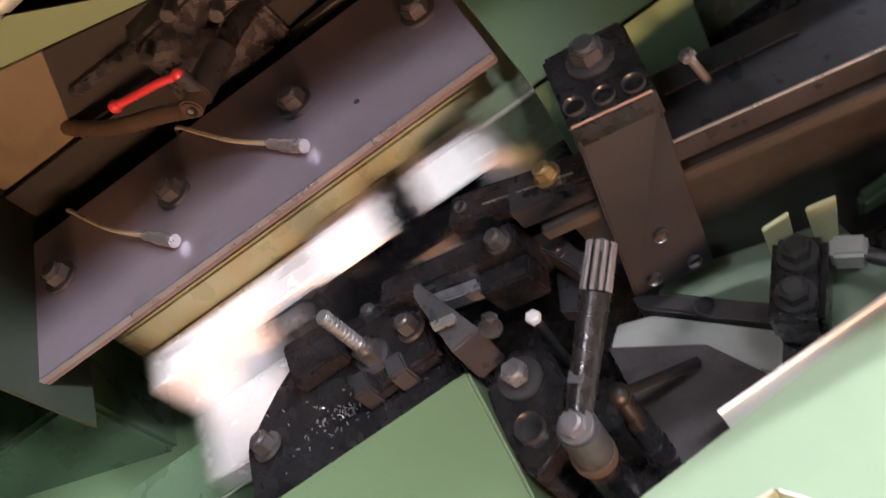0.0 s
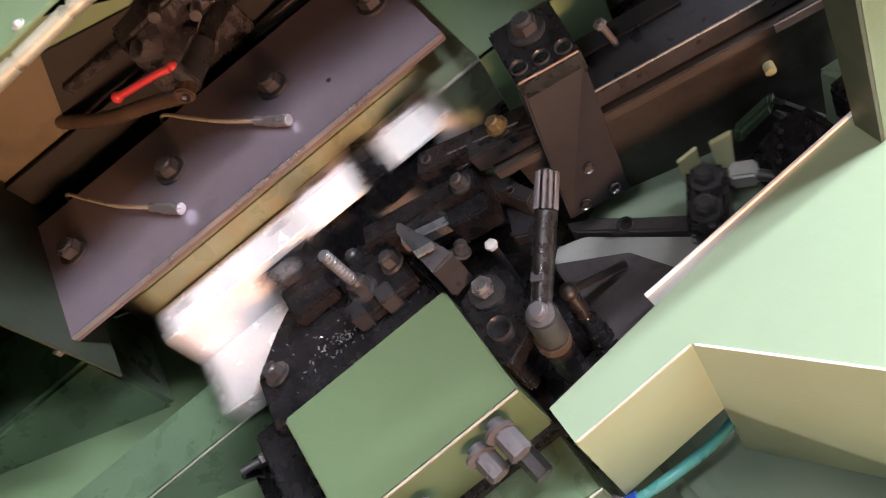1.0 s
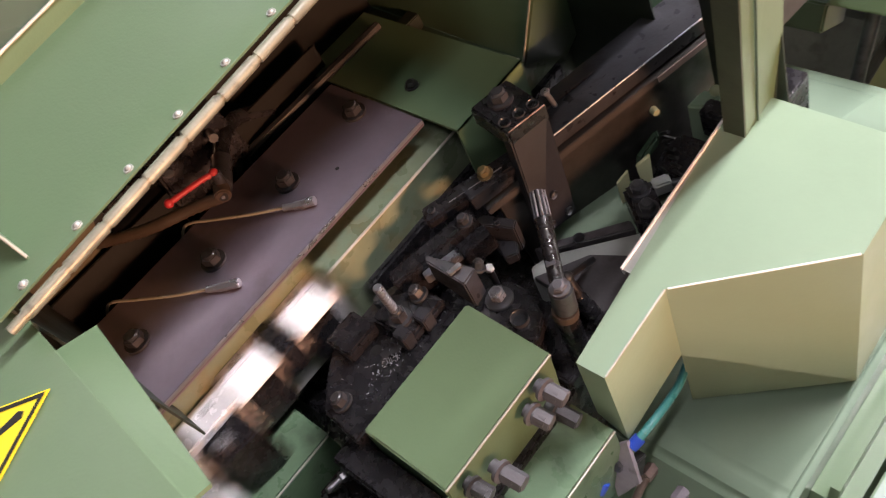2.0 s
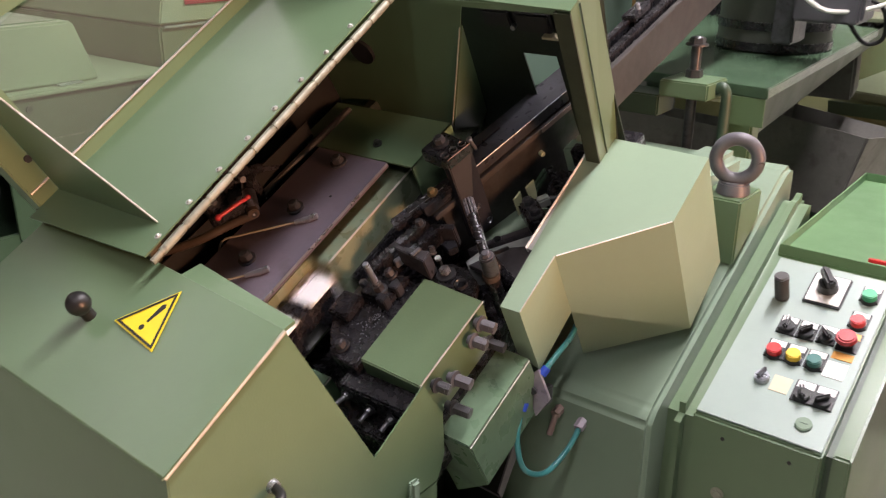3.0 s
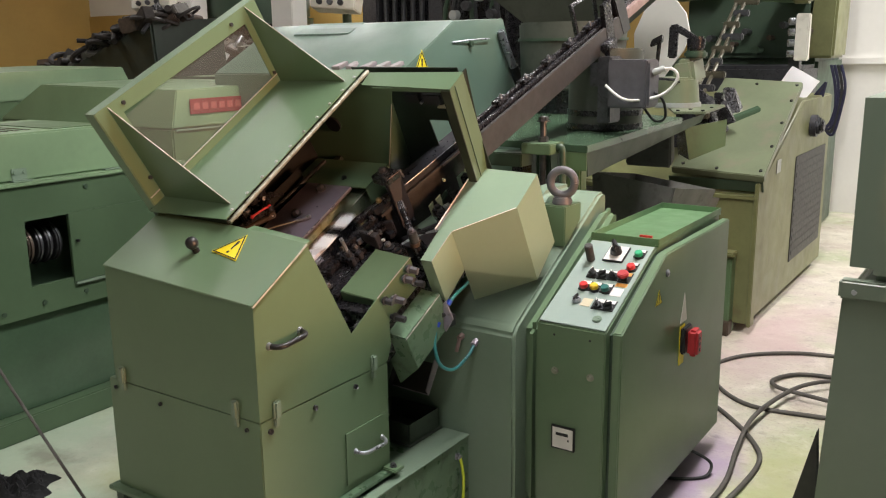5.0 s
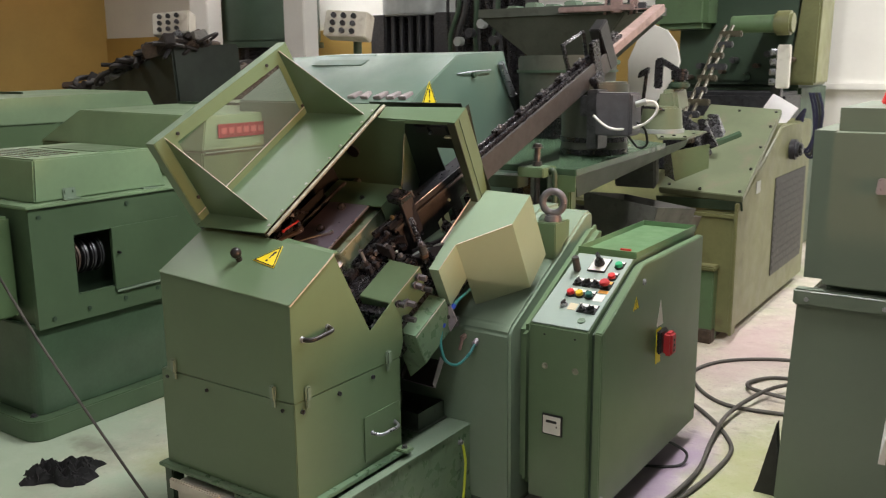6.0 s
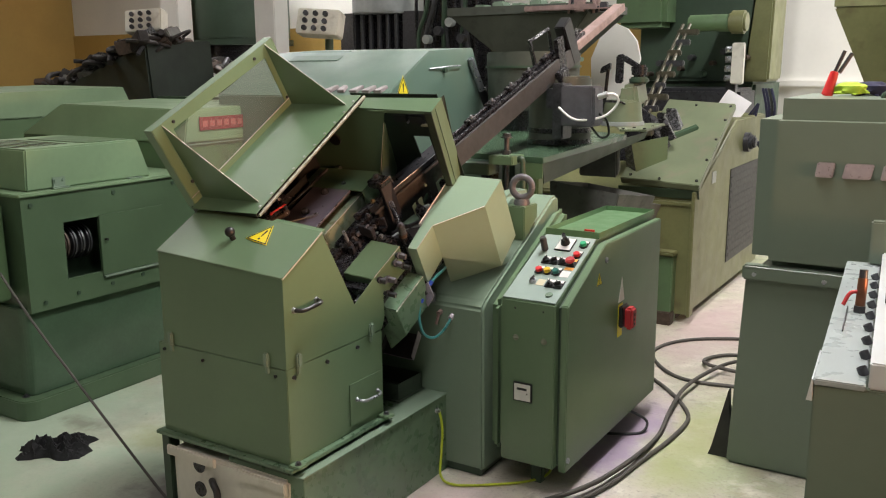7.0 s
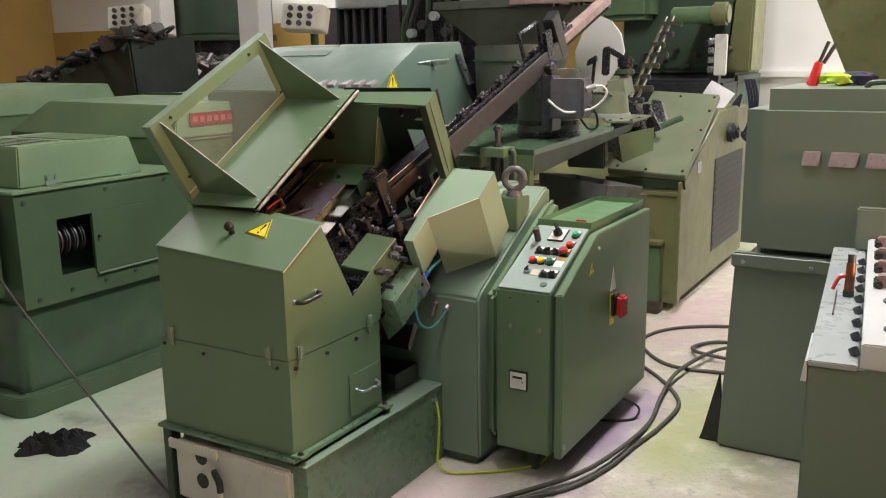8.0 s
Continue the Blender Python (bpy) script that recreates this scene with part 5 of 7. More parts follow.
part("switch_plate", bx(B(), 0.600, 0.603, 1.495, 1.545, 0.530, 0.680, 0.0008), SIGN, cdoor, "yellow switch plate")
msw = part("main_switch", bx(B(), 0.603, 0.622, 1.492, 1.575, 0.575, 0.675, 0.006), PLASTIC, cdoor, "black and red main switch")
part("switch_grip", bx(B(), 0.622, 0.660, 1.515, 1.575, 0.565, 0.665, 0.010, 3), REDBRIGHT, msw, "bright red switch grip")
for k in range(3):
    part("lock_hole", bx(B(), 0.6602, 0.6612, 1.540, 1.552, 0.582 + k * 0.022, 0.594 + k * 0.022), SIGNBLACK, msw)
tray = part("top_tray", bx(B(), 0.312, 0.562, 1.345, 2.052, 0.998, 1.004), GREEN_TRAY, cab, "shallow green tray on the cabinet top")
for a in ((0.312, 0.562, 1.345, 1.349), (0.312, 0.562, 2.048, 2.052), (0.312, 0.316, 1.349, 2.048), (0.558, 0.562, 1.349, 2.048)):
    part("tray_rim", bx(B(), a[0], a[1], a[2], a[3], 1.004, 1.026, 0.001), GREEN_TRAY, tray)
mt = part("hour_meter", bx(B(), 0.378, 0.462, 0.922, 0.930, 0.384, 0.466, 0.002), PLASTIC, cab, "square white hour meter with a black rim")
part("meter_face", bx(B(), 0.384, 0.456, 0.9205, 0.922, 0.390, 0.460), WHITE, mt)
part("meter_window", bx(B(), 0.396, 0.440, 0.9195, 0.9205, 0.434, 0.444), SIGNBLACK, mt)
part("meter_dot", bx(B(), 0.438, 0.443, 0.9195, 0.9205, 0.418, 0.424), SIGNBLACK, mt)
for xx in (0.384, 0.508):
    part("front_bolt", bolt(B(), (xx, 0.930, 0.651), (0, -1, 0), 0.0095, 0.007), HINGE, cab)
    part("front_hole", cyl(B(), (xx - 0.004, 0.9302, 0.772), (xx - 0.004, 0.9294, 0.772), 0.004, n=12), SIGNBLACK, cab)
for yy in (0.99, 1.98):
    part("cabinet_foot", bx(B(), 0.42, 0.47, yy + 0.02, yy + 0.06, 0.0, 0.118, 0.004), GREEN_DARK, cab)
panel = part("control_panel", bx(B(), 0.322, 0.553, 0.006, 0.448, 0.0, 0.003, 0.001), PALEGREY, cab, "pale green sloping control panel", PANEL)


def button(x, s, mat, r=0.0145, h=0.016, label="", base=PLASTIC):
    p = part("push_button", cyl(B(), (x, s, 0.009), (x, s, 0.009 + h), r, r * 0.93, n=22, b=0.002), mat, panel, label, PANEL)
    part("collar", cyl(B(), (x, s, 0.003), (x, s, 0.012), r * 1.12, n=22), base, p, m=PANEL)
    return p


def legend(x, s, w=0.030, h=0.040, mat=WHITE, dy=0.010):
    p = part("legend_plate", bx(B(), x - w / 2 - 0.003, x + w / 2 + 0.003, s - h / 2, s + h / 2 + 0.006, 0.003, 0.008, 0.001), PLASTIC, panel, m=PANEL)
    part("legend", bx(B(), x - w / 2, x + w / 2, s + dy, s + h / 2 + 0.004, 0.008, 0.0088), mat, p, m=PANEL)
    return p


def selector(x, s, mat, turn):
    p = part("selector_switch", cyl(B(), (x, s, 0.003), (x, s, 0.017), 0.0145, n=22, b=0.001), PLASTIC, panel, "black rotary selector switch", PANEL)
    m = PANEL @ Matrix.Translation((x, s, 0.017)) @ pose(0, 0, 0, 0, 0, turn)
    part("selector_grip", bx(B(), -0.0045, 0.0045, -0.014, 0.014, 0.0, 0.014, 0.003), PLASTIC, p, m=m)
    part("selector_mark", bx(B(), -0.001, 0.001, 0.002, 0.0135, 0.0141, 0.0148), WHITE, p, m=m)
    return p


pole = part("lamp_pole", cyl(B(), (0.365, 0.336, 0.003), (0.365, 0.336, 0.068), 0.0145, n=22, b=0.003), GREYPLASTIC, panel, "dark grey round stub", PANEL)
swp = part("rotary_plate", bx(B(), 0.404, 0.478, 0.338, 0.424, 0.003, 0.010, 0.002), PLASTIC, panel, m=PANEL)
part("rotary_face", bx(B(), 0.408, 0.474, 0.342, 0.420, 0.010, 0.0115), WHITE, swp, m=PANEL)
rot = part("rotary_switch", cyl(B(), (0.441, 0.382, 0.0115), (0.441, 0.382, 0.032), 0.021, 0.018, n=24, b=0.002), PLASTIC, panel, "large black rotary switch", PANEL)
part("rotary_grip", bx(B(), -0.008, 0.008, -0.026, 0.026, 0.0, 0.026, 0.005), PLASTIC, rot, m=PANEL @ Matrix.Translation((0.441, 0.382, 0.031)) @ pose(0, 0, 0, 0, 0, 35))
for x, s in ((0.403, 0.262), (0.441, 0.262), (0.479, 0.264)):
    legend(x, s)
legend(0.519, 0.262, 0.034, 0.044, ORANGE)
selector(0.403, 0.258, STEEL, 0)
selector(0.441, 0.256, PLASTIC, -40)
selector(0.479, 0.258, PLASTIC, 45)
mush = part("emergency_stop", cyl(B(), (0.516, 0.256, 0.022), (0.516, 0.256, 0.036), 0.0205, 0.0175, n=26, b=0.003), REDBRIGHT, panel, "red mushroom emergency stop button", PANEL)
part("stop_stem", cyl(B(), (0.516, 0.256, 0.003), (0.516, 0.256, 0.023), 0.012, n=18), PLASTIC, mush, m=PANEL)
for x, m2, lab in ((0.403, RED, "red push button"), (0.440, YELLOW, "yellow push button"), (0.479, TEALBTN, "dark green push button")):
    legend(x, 0.196)
    button(x, 0.188, m2, label=lab)
part("orange_label", bx(B(), 0.500, 0.538, 0.218, 0.236, 0.003, 0.0045), ORANGE, panel, m=PANEL)
part("white_label", bx(B(), 0.498, 0.536, 0.170, 0.210, 0.003, 0.0045), WHITE, panel, m=PANEL)
ky = part("key_switch", cyl(B(), (0.404, 0.122, 0.003), (0.404, 0.122, 0.016), 0.0150, 0.0135, n=22, b=0.002), STEEL, panel, "steel key switch", PANEL)
part("key_grip", bx(B(), -0.003, 0.003, -0.013, 0.013, 0.016, 0.028, 0.002), DARKSTEEL, ky, m=PANEL @ Matrix.Translation((0.404, 0.122, 0)) @ pose(0, 0, 0, 0, 0, -15))
part("beige_label", bx(B(), 0.423, 0.457, 0.102, 0.140, 0.003, 0.0045), TANLABEL, panel, m=PANEL)
for x, tr in ((0.484, 20), (0.521, -50)):
    legend(x, 0.116, 0.032, 0.044)
    selector(x, 0.108, PLASTIC, tr)
legend(0.520, 0.395, 0.030, 0.036)
button(0.520, 0.386, GREENBTN, label="green push button")
legend(0.520, 0.322, 0.030, 0.036)
button(0.520, 0.313, RED, label="red push button with a white ring")
dsc = part("cap_disc", cyl(B(), (0.507, 0.050, 0.003), (0.507, 0.050, 0.009), 0.0155, 0.0145, n=24, b=0.0015), GREEN_CAST, panel, "pale green blind plug", PANEL)
part("disc_slot", bx(B(), 0.500, 0.514, 0.0494, 0.0506, 0.009, 0.0096), GREEN_DARK, dsc, m=PANEL)
part("red_tag", bx(B(), 0.49, 0.535, 1.35, 1.36, 1.0265, 1.034, 0.001), RED, cab)

# ---------------------------------------------------------------- unit under the lower guard
cu = thing("coolant_unit", (-0.3, 0.04, 0.0), "off-white plastic unit under the green guard", "plastic unit")
part("unit_shell", bx(B(), -0.575, -0.005, -0.02, 0.08, 0.09, 0.325, 0.012, 3), CREAMPLASTIC, cu)
part("unit_lip", bx(B(), -0.59, -0.34, -0.035, -0.02, 0.296, 0.335, 0.004), CREAMPLASTIC, cu)
part("unit_lip", bx(B(), -0.24, -0.003, -0.035, -0.02, 0.285, 0.325, 0.004), CREAMPLASTIC, cu)
for zz in (0.285, 0.190):
    part("unit_port", cyl(B(), (-0.432, -0.0205, zz), (-0.432, -0.0225, zz), 0.030, n=28), BLACK, cu, "round dark port")
eb = part("pipe_elbow", tube(B(), [(-0.36, -0.03, 0.245), (-0.33, -0.05, 0.243), (-0.312, -0.055, 0.225), (-0.310, -0.055, 0.19)], 0.013, 12), PLASTIC, cu, "black pipe elbow")
part("elbow_pipe", cyl(B(), (-0.310, -0.055, 0.195), (-0.310, -0.055, 0.0), 0.011, n=14), CREAMPLASTIC, eb)
part("unit_foot", bx(B(), -0.56, -0.03, 0.0, 0.07, 0.0, 0.09, 0.004), BLACK, cu)

# ---------------------------------------------------------------- feed track
TR = Matrix.Translation((-0.115, 1.22, 1.275)) @ pose(0, 0, 0, 20.3, 0, -1.0)
trk = thing("feed_track", (-0.1, 1.9, 1.4), "inclined steel feed track between feeder and machine", "conveyor")
part("track_side", bx(B(), 0.045, 0.060, 0.0, 1.34, 0.0, 0.100, 0.002), TRACK, trk, "dull steel side plate", TR)
part("track_tail", bx(B(), -0.010, 0.058, 1.34, 2.05, 0.052, 0.096, 0.002), PINKSTEEL, trk, "dusty upper end of the track", TR)
part("track_side", bx(B(), -0.030, -0.015, 0.0, 1.34, 0.0, 0.100, 0.002), BROWN, trk, m=TR)
part("track_bed", bx(B(), -0.015, 0.045, 0.0, 1.34, 0.055, 0.075), BLACK, trk, m=TR)
part("track_rail", bx(B(), -0.012, 0.004, 0.02, 1.5, 0.075, 0.118, 0.001), BLACK, trk, "black top rail", TR)
part("track_rail", bx(B(), 0.022, 0.038, 0.02, 1.5, 0.075, 0.112, 0.001), BLACK, trk, "black top rail", TR)
for k in range(7):
    part("rail_clamp", bx(B(), -0.016, 0.020, 0.22 + 0.2 * k, 0.30 + 0.2 * k, 0.112, 0.128, 0.003), BLACK, trk, m=TR)
    part("clamp_screw", bolt(B(), (0.006, 0.26 + 0.2 * k, 0.128), (0, 0, 1), 0.006, 0.012), STEEL, trk, m=TR)
gt = part("track_gate", tube(B(), [(-0.02, 0.98, 0.10), (-0.02, 0.96, 0.245), (-0.02, 1.18, 0.235), (-0.02, 1.18, 0.10)], 0.012, 4, 1), BLACK, trk, "black frame over the track", TR)
part("gate_plate", bx(B(), 0.040, 0.062, 1.10, 1.18, 0.02, 0.20, 0.003), BLACK, trk, m=TR)
part("gate_tower", hull(B(), [(0.0, 1.27, 0.0), (0.062, 1.27, 0.0), (0.062, 1.36, 0.0), (0.0, 1.36, 0.0), (0.0, 1.20, 0.235), (0.062, 1.20, 0.235), (0.062, 1.30, 0.26), (0.0, 1.30, 0.26)], 0.006), PLASTIC, trk, "black upright sensor tower", TR)
part("gate_box", bx(B(), 0.062, 0.10, 1.02, 1.12, -0.03, 0.05, 0.005), BLACK, trk, m=TR)

# ---------------------------------------------------------------- feeder behind: inclined machine, table, bowl
fd = thing("vibratory_feeder", (0.0, 4.4, 0.0), "worn cream and green feeder machine with a round bowl", "feeder machine")
part("feeder_base", prism(B(), [(3.64, 0.06), (3.64, 0.84), (4.66, 1.31), (5.60, 1.31), (5.60, 0.06)], "x", -0.95, 0.300, 0.012, 3), CREAM, fd, "worn cream-green base cabinet")
part("feeder_plinth", bx(B(), -0.90, 0.20, 3.70, 5.38, 0.0, 0.06), RUST, fd)
part("base_step", bx(B(), -0.15, 0.225, 3.50, 3.64, 0.47, 0.50, 0.008), CREAM, fd)
part("step_front", bx(B(), -0.15, 0.215, 3.52, 3.64, 0.0, 0.47, 0.006), GREEN_OLD, fd)
FT = Matrix.Translation((0.315, 3.58, 0.945)) @ pose(0, 0, 0, 25)
part("feeder_top", prism(B(), [(-0.52, 0.04), (0.03, 0.0), (-0.02, 1.14), (-0.54, 1.20)], "z", -0.045, 0.0, 0.005), FEEDTOP, fd, "flat worn olive machine top with screws", FT)
part("top_apron", bx(B(), -0.53, 0.022, 0.008, 0.014, -0.115, -0.046, 0.002), GREEN_DARK, fd, "dark folded front edge", FT)
part("base_lip", bx(B(), -0.10, 0.302, 3.59, 3.638, 0.80, 0.822, 0.003), CREAM, fd)
part("base_front", bx(B(), -0.10, 0.298, 3.60, 3.638, 0.06, 0.80, 0.004), CREAM, fd, "yellowish front panel")
part("corner_post", bx(B(), 0.3015, 0.325, 3.575, 3.66, 0.05, 0.90, 0.005), CREAM, fd)
for x, s in ((0.0, 0.05), (-0.008, 0.32), (-0.02, 0.60), (-0.03, 0.88), (-0.045, 1.09), (-0.25, 0.05), (-0.46, 0.08), (-0.30, 1.10)):
    part("top_screw", cyl(B(), (x, s, 0.0), (x, s, 0.008), 0.010, n=12), BLACK, fd, m=FT)
vent = part("side_vent", bx(B(), 0.3005, 0.306, 4.55, 5.47, 0.24, 0.95, 0.002), DARKGRILLE, fd, "dark louvred side vent")
for k in range(12):
    part("vent_slat", bx(B(), 0.306, 0.309, 4.58, 5.44, 0.28 + 0.053 * k, 0.31 + 0.053 * k, 0.001), DARKGRILLE, vent)
part("type_plate", bx(B(), 0.3005, 0.304, 4.05, 4.15, 0.90, 0.98), GALV, fd)
part("foot_block", bx(B(), 0.05, 0.222, 3.50, 3.58, 0.0, 0.09, 0.006), RUST, fd)
part("deflector_plate", hull(B(), [(-0.115, 3.695, 0.962), (0.040, 3.857, 1.040), (0.036, 3.861, 1.040), (-0.119, 3.699, 0.962), (-0.150, 3.666, 1.190), (0.038, 3.863, 1.232), (0.034, 3.867, 1.232), (-0.154, 3.670, 1.190)]), GREEN_OLD, fd, "slanting dark green deflector plate")
part("deflector_cheek", hull(B(), [(-0.120, 3.700, 0.962), (-0.123, 3.704, 0.962), (-0.21, 3.76, 1.01), (-0.213, 3.756, 1.01), (-0.155, 3.671, 1.188), (-0.158, 3.675, 1.188), (-0.22, 3.73, 1.18), (-0.223, 3.726, 1.18)]), BLACK, fd, "dark cheek of the deflector")
part("top_rib", hull(B(), [(-0.08, 4.07, 1.15), (-0.05, 4.05, 1.14), (0.135, 4.25, 1.24), (0.105, 4.29, 1.26), (-0.08, 4.07, 1.205), (-0.05, 4.05, 1.195), (0.135, 4.25, 1.28), (0.105, 4.29, 1.295)], 0.006), TABLEGREEN, fd)
tb = part("feeder_table", hull(B(), [(-0.40, 1.74, 1.262), (0.135, 1.68, 1.262), (0.095, 2.90, 1.285), (-0.95, 3.44, 1.295), (-0.40, 1.74, 1.290), (0.135, 1.68, 1.290), (0.095, 2.90, 1.313), (-0.95, 3.44, 1.323)], 0.003), TABLEGREEN, fd, "long level green sheet feeder table")
part("table_skirt", hull(B(), [(0.08, 1.80, 1.15), (0.085, 1.80, 1.15), (0.03, 3.40, 1.25), (0.025, 3.40, 1.25), (0.11, 1.72, 1.262), (0.115, 1.72, 1.262), (0.045, 3.42, 1.295), (0.04, 3.42, 1.295)]), GREEN_DARK, fd)
part("table_fold", bx(B(), 0.02, 0.13, 1.684, 1.690, 1.19, 1.262), GREEN_OLD, fd)
part("table_leg", bx(B(), 0.035, 0.10, 1.70, 1.76, 0.0, 1.262, 0.006), GREEN_OLD, fd, "green front table leg")
part("table_leg", bx(B(), -0.95, -0.85, 3.30, 3.40, 0.0, 1.295, 0.006), GREEN_DARK, fd)
part("screw_plate", hull(B(), [(0.02, 2.98, 1.322), (0.165, 3.04, 1.322), (0.13, 3.50, 1.330), (-0.22, 3.50, 1.330), (0.02, 2.98, 1.336), (0.165, 3.04, 1.336), (0.13, 3.50, 1.344), (-0.22, 3.50, 1.344)], 0.003), FEEDTOP, fd, "worn olive plate with screws")
for x, y in ((0.03, 3.01), (0.145, 3.06), (0.125, 3.27), (0.06, 3.12)):
    part("plate_screw", cyl(B(), (x, y, 1.336), (x, y, 1.344), 0.010, n=12), BLACK, fd)
part("bowl_drive", cyl(B(), (-0.08, 2.33, 1.30), (-0.08, 2.33, 1.66), 0.168, n=36, b=0.01), SOOTY, fd, "dark round bowl drive")
part("table_bracket", hull(B(), [(-0.17, 2.82, 1.06), (0.05, 2.88, 1.05), (0.06, 2.92, 1.10), (-0.19, 2.90, 1.12), (-0.15, 2.82, 1.27), (0.04, 2.88, 1.272), (0.05, 2.92, 1.272), (-0.17, 2.90, 1.272)], 0.008), BINSTEEL, fd, "dull grey block under the table")
for z in (1.305, 1.365):
    part("drive_band", cyl(B(), (-0.08, 2.33, z), (-0.08, 2.33, z + 0.024), 0.174, n=36), BLACK, fd)
part("drive_foot", bx(B(), -0.22, 0.06, 2.23, 2.43, 1.29, 1.304), BLACK, fd)
part("bowl_column", cyl(B(), (-0.62, 3.10, 1.30), (-0.62, 3.10, 1.45), 0.21, n=30), BLACK, fd)
part("bowl", cyl(B(), (-0.62, 3.10, 1.44), (-0.62, 3.10, 1.80), 0.285, 0.30, n=40, b=0.01), SOOTY, fd, "steel feeder bowl")
part("bowl_rim", cyl(B(), (-0.62, 3.10, 1.70), (-0.62, 3.10, 1.715), 0.306, n=40), GREEN_DARK, fd)
jb = part("junction_box", bx(B(), 0.055, 0.228, 2.04, 2.17, 1.415, 1.615, 0.006), EYESTEEL, fd, "grey junction box with cables")
part("box_back", bx(B(), -0.005, 0.055, 2.07, 2.19, 1.345, 1.628, 0.006), DARKSTEEL, jb)
part("box_bracket", bx(B(), -0.050, -0.005, 2.09, 2.15, 1.50, 1.60, 0.004), DARKSTEEL, jb)
part("box_lid", bx(B(), 0.228, 0.236, 2.05, 2.16, 1.425, 1.605, 0.003), EYESTEEL, jb)
part("cable", tube(B(), [(0.228, 2.09, 1.56), (0.305, 2.11, 1.577), (0.33, 2.12, 1.535), (0.27, 2.09, 1.467), (0.15, 2.02, 1.45), (0.055, 2.02, 1.509)], 0.0065, 8), WHITE, jb, "white cable loop")
part("cable", tube(B(), [(0.17, 2.16, 1.416), (0.22, 2.17, 1.356), (0.27, 2.16, 1.373), (0.27, 2.12, 1.45), (0.22, 2.11, 1.484)], 0.006, 8), RUBBER, jb)
part("plug", cyl(B(), (0.235, 2.09, 1.56), (0.28, 2.105, 1.577), 0.015, n=14), GALV, jb)
po = part("turning_post", cyl(B(), (-0.085, 3.30, 1.34), (-0.085, 3.30, 1.50), 0.130, 0.112, n=36, b=0.012), FEEDTOP, fd, "round green turning post")
part("post_ring", cyl(B(), (-0.085, 3.30, 1.338), (-0.085, 3.30, 1.366), 0.137, n=36, b=0.004), GALV, fd)
part("post_arm", hull(B(), [(-0.11, 3.26, 1.46), (0.03, 3.26, 1.46), (0.05, 3.42, 1.48), (-0.06, 3.42, 1.48), (-0.10, 3.27, 1.585), (0.0, 3.27, 1.60), (0.02, 3.42, 1.62), (-0.06, 3.42, 1.61)], 0.02), FEEDTOP, fd, "cast green post arm")
part("post_cap", cyl(B(), (0.0, 3.34, 1.60), (0.0, 3.34, 1.64), 0.062, n=28, b=0.01), GREEN_DARK, fd)
part("post_ring", cyl(B(), (0.0, 3.34, 1.64), (0.0, 3.34, 1.715), 0.046, 0.052, n=24, b=0.012), BLACK, fd)
part("lever_arm", hull(B(), [(-0.15, 3.31, 1.60), (-0.10, 3.31, 1.60), (-0.10, 3.34, 1.60), (-0.15, 3.34, 1.60), (-0.145, 3.31, 1.775), (-0.095, 3.31, 1.785), (-0.095, 3.34, 1.785), (-0.145, 3.34, 1.775)], 0.008), BLACK, fd, "dark upright lever arm")
part("lever_arm", hull(B(), [(-0.10, 3.305, 1.74), (-0.09, 3.305, 1.775), (-0.09, 3.335, 1.775), (-0.10, 3.335, 1.74), (0.0, 3.31, 1.685), (0.01, 3.31, 1.715), (0.01, 3.34, 1.715), (0.0, 3.34, 1.685)], 0.006), BLACK, fd)
part("side_stem", cyl(B(), (-0.215, 3.30, 1.42), (-0.19, 3.30, 1.70), 0.011, n=12), BLACK, fd)
part("stem_head", hull(B(), [(-0.245, 3.285, 1.66), (-0.175, 3.285, 1.685), (-0.175, 3.32, 1.685), (-0.245, 3.32, 1.66), (-0.235, 3.285, 1.70), (-0.175, 3.285, 1.73), (-0.175, 3.32, 1.73), (-0.235, 3.32, 1.70)], 0.006), BLACK, fd)
part("cap_handle", tube(B(), [(-0.19, 3.20, 1.46), (-0.17, 3.17, 1.49), (-0.06, 3.17, 1.49), (-0.03, 3.22, 1.47)], 0.007, 8), BLACK, fd)
part("back_post", bx(B(), -0.62, -0.57, 3.68, 3.73, 1.25, 1.58, 0.006), BLACK, fd)
part("post_knob", ball(B(), (-0.64, 3.70, 1.57), 0.04, 12), DARKSTEEL, fd)
for q in (0.0, 0.055):
    part("long_rod", cyl(B(), (-0.24 + q, 3.92, 1.24), (-0.26 + q, 5.05, 2.02), 0.013, n=12), RODSTEEL, fd, "long oily operating rod")
for k in range(9):
    part("rod_clamp", bx(B(), -0.275 + 0.03 * (k % 2), -0.165 + 0.03 * (k % 3), 4.02 + 0.115 * k, 4.06 + 0.115 * k, 1.30 + 0.0795 * k, 1.345 + 0.0795 * k, 0.008), DARKSTEEL if k % 2 else RODSTEEL, fd)
part("rod_foot", hull(B(), [(-0.30, 3.80, 1.05), (-0.02, 3.84, 1.05), (0.02, 4.05, 1.13), (-0.30, 4.05, 1.13), (-0.25, 3.88, 1.42), (-0.12, 3.90, 1.40), (-0.06, 4.02, 1.32), (-0.24, 4.02, 1.44)], 0.012), BLACK, fd, "black oily rod foot")
rnd3 = random.Random(21)
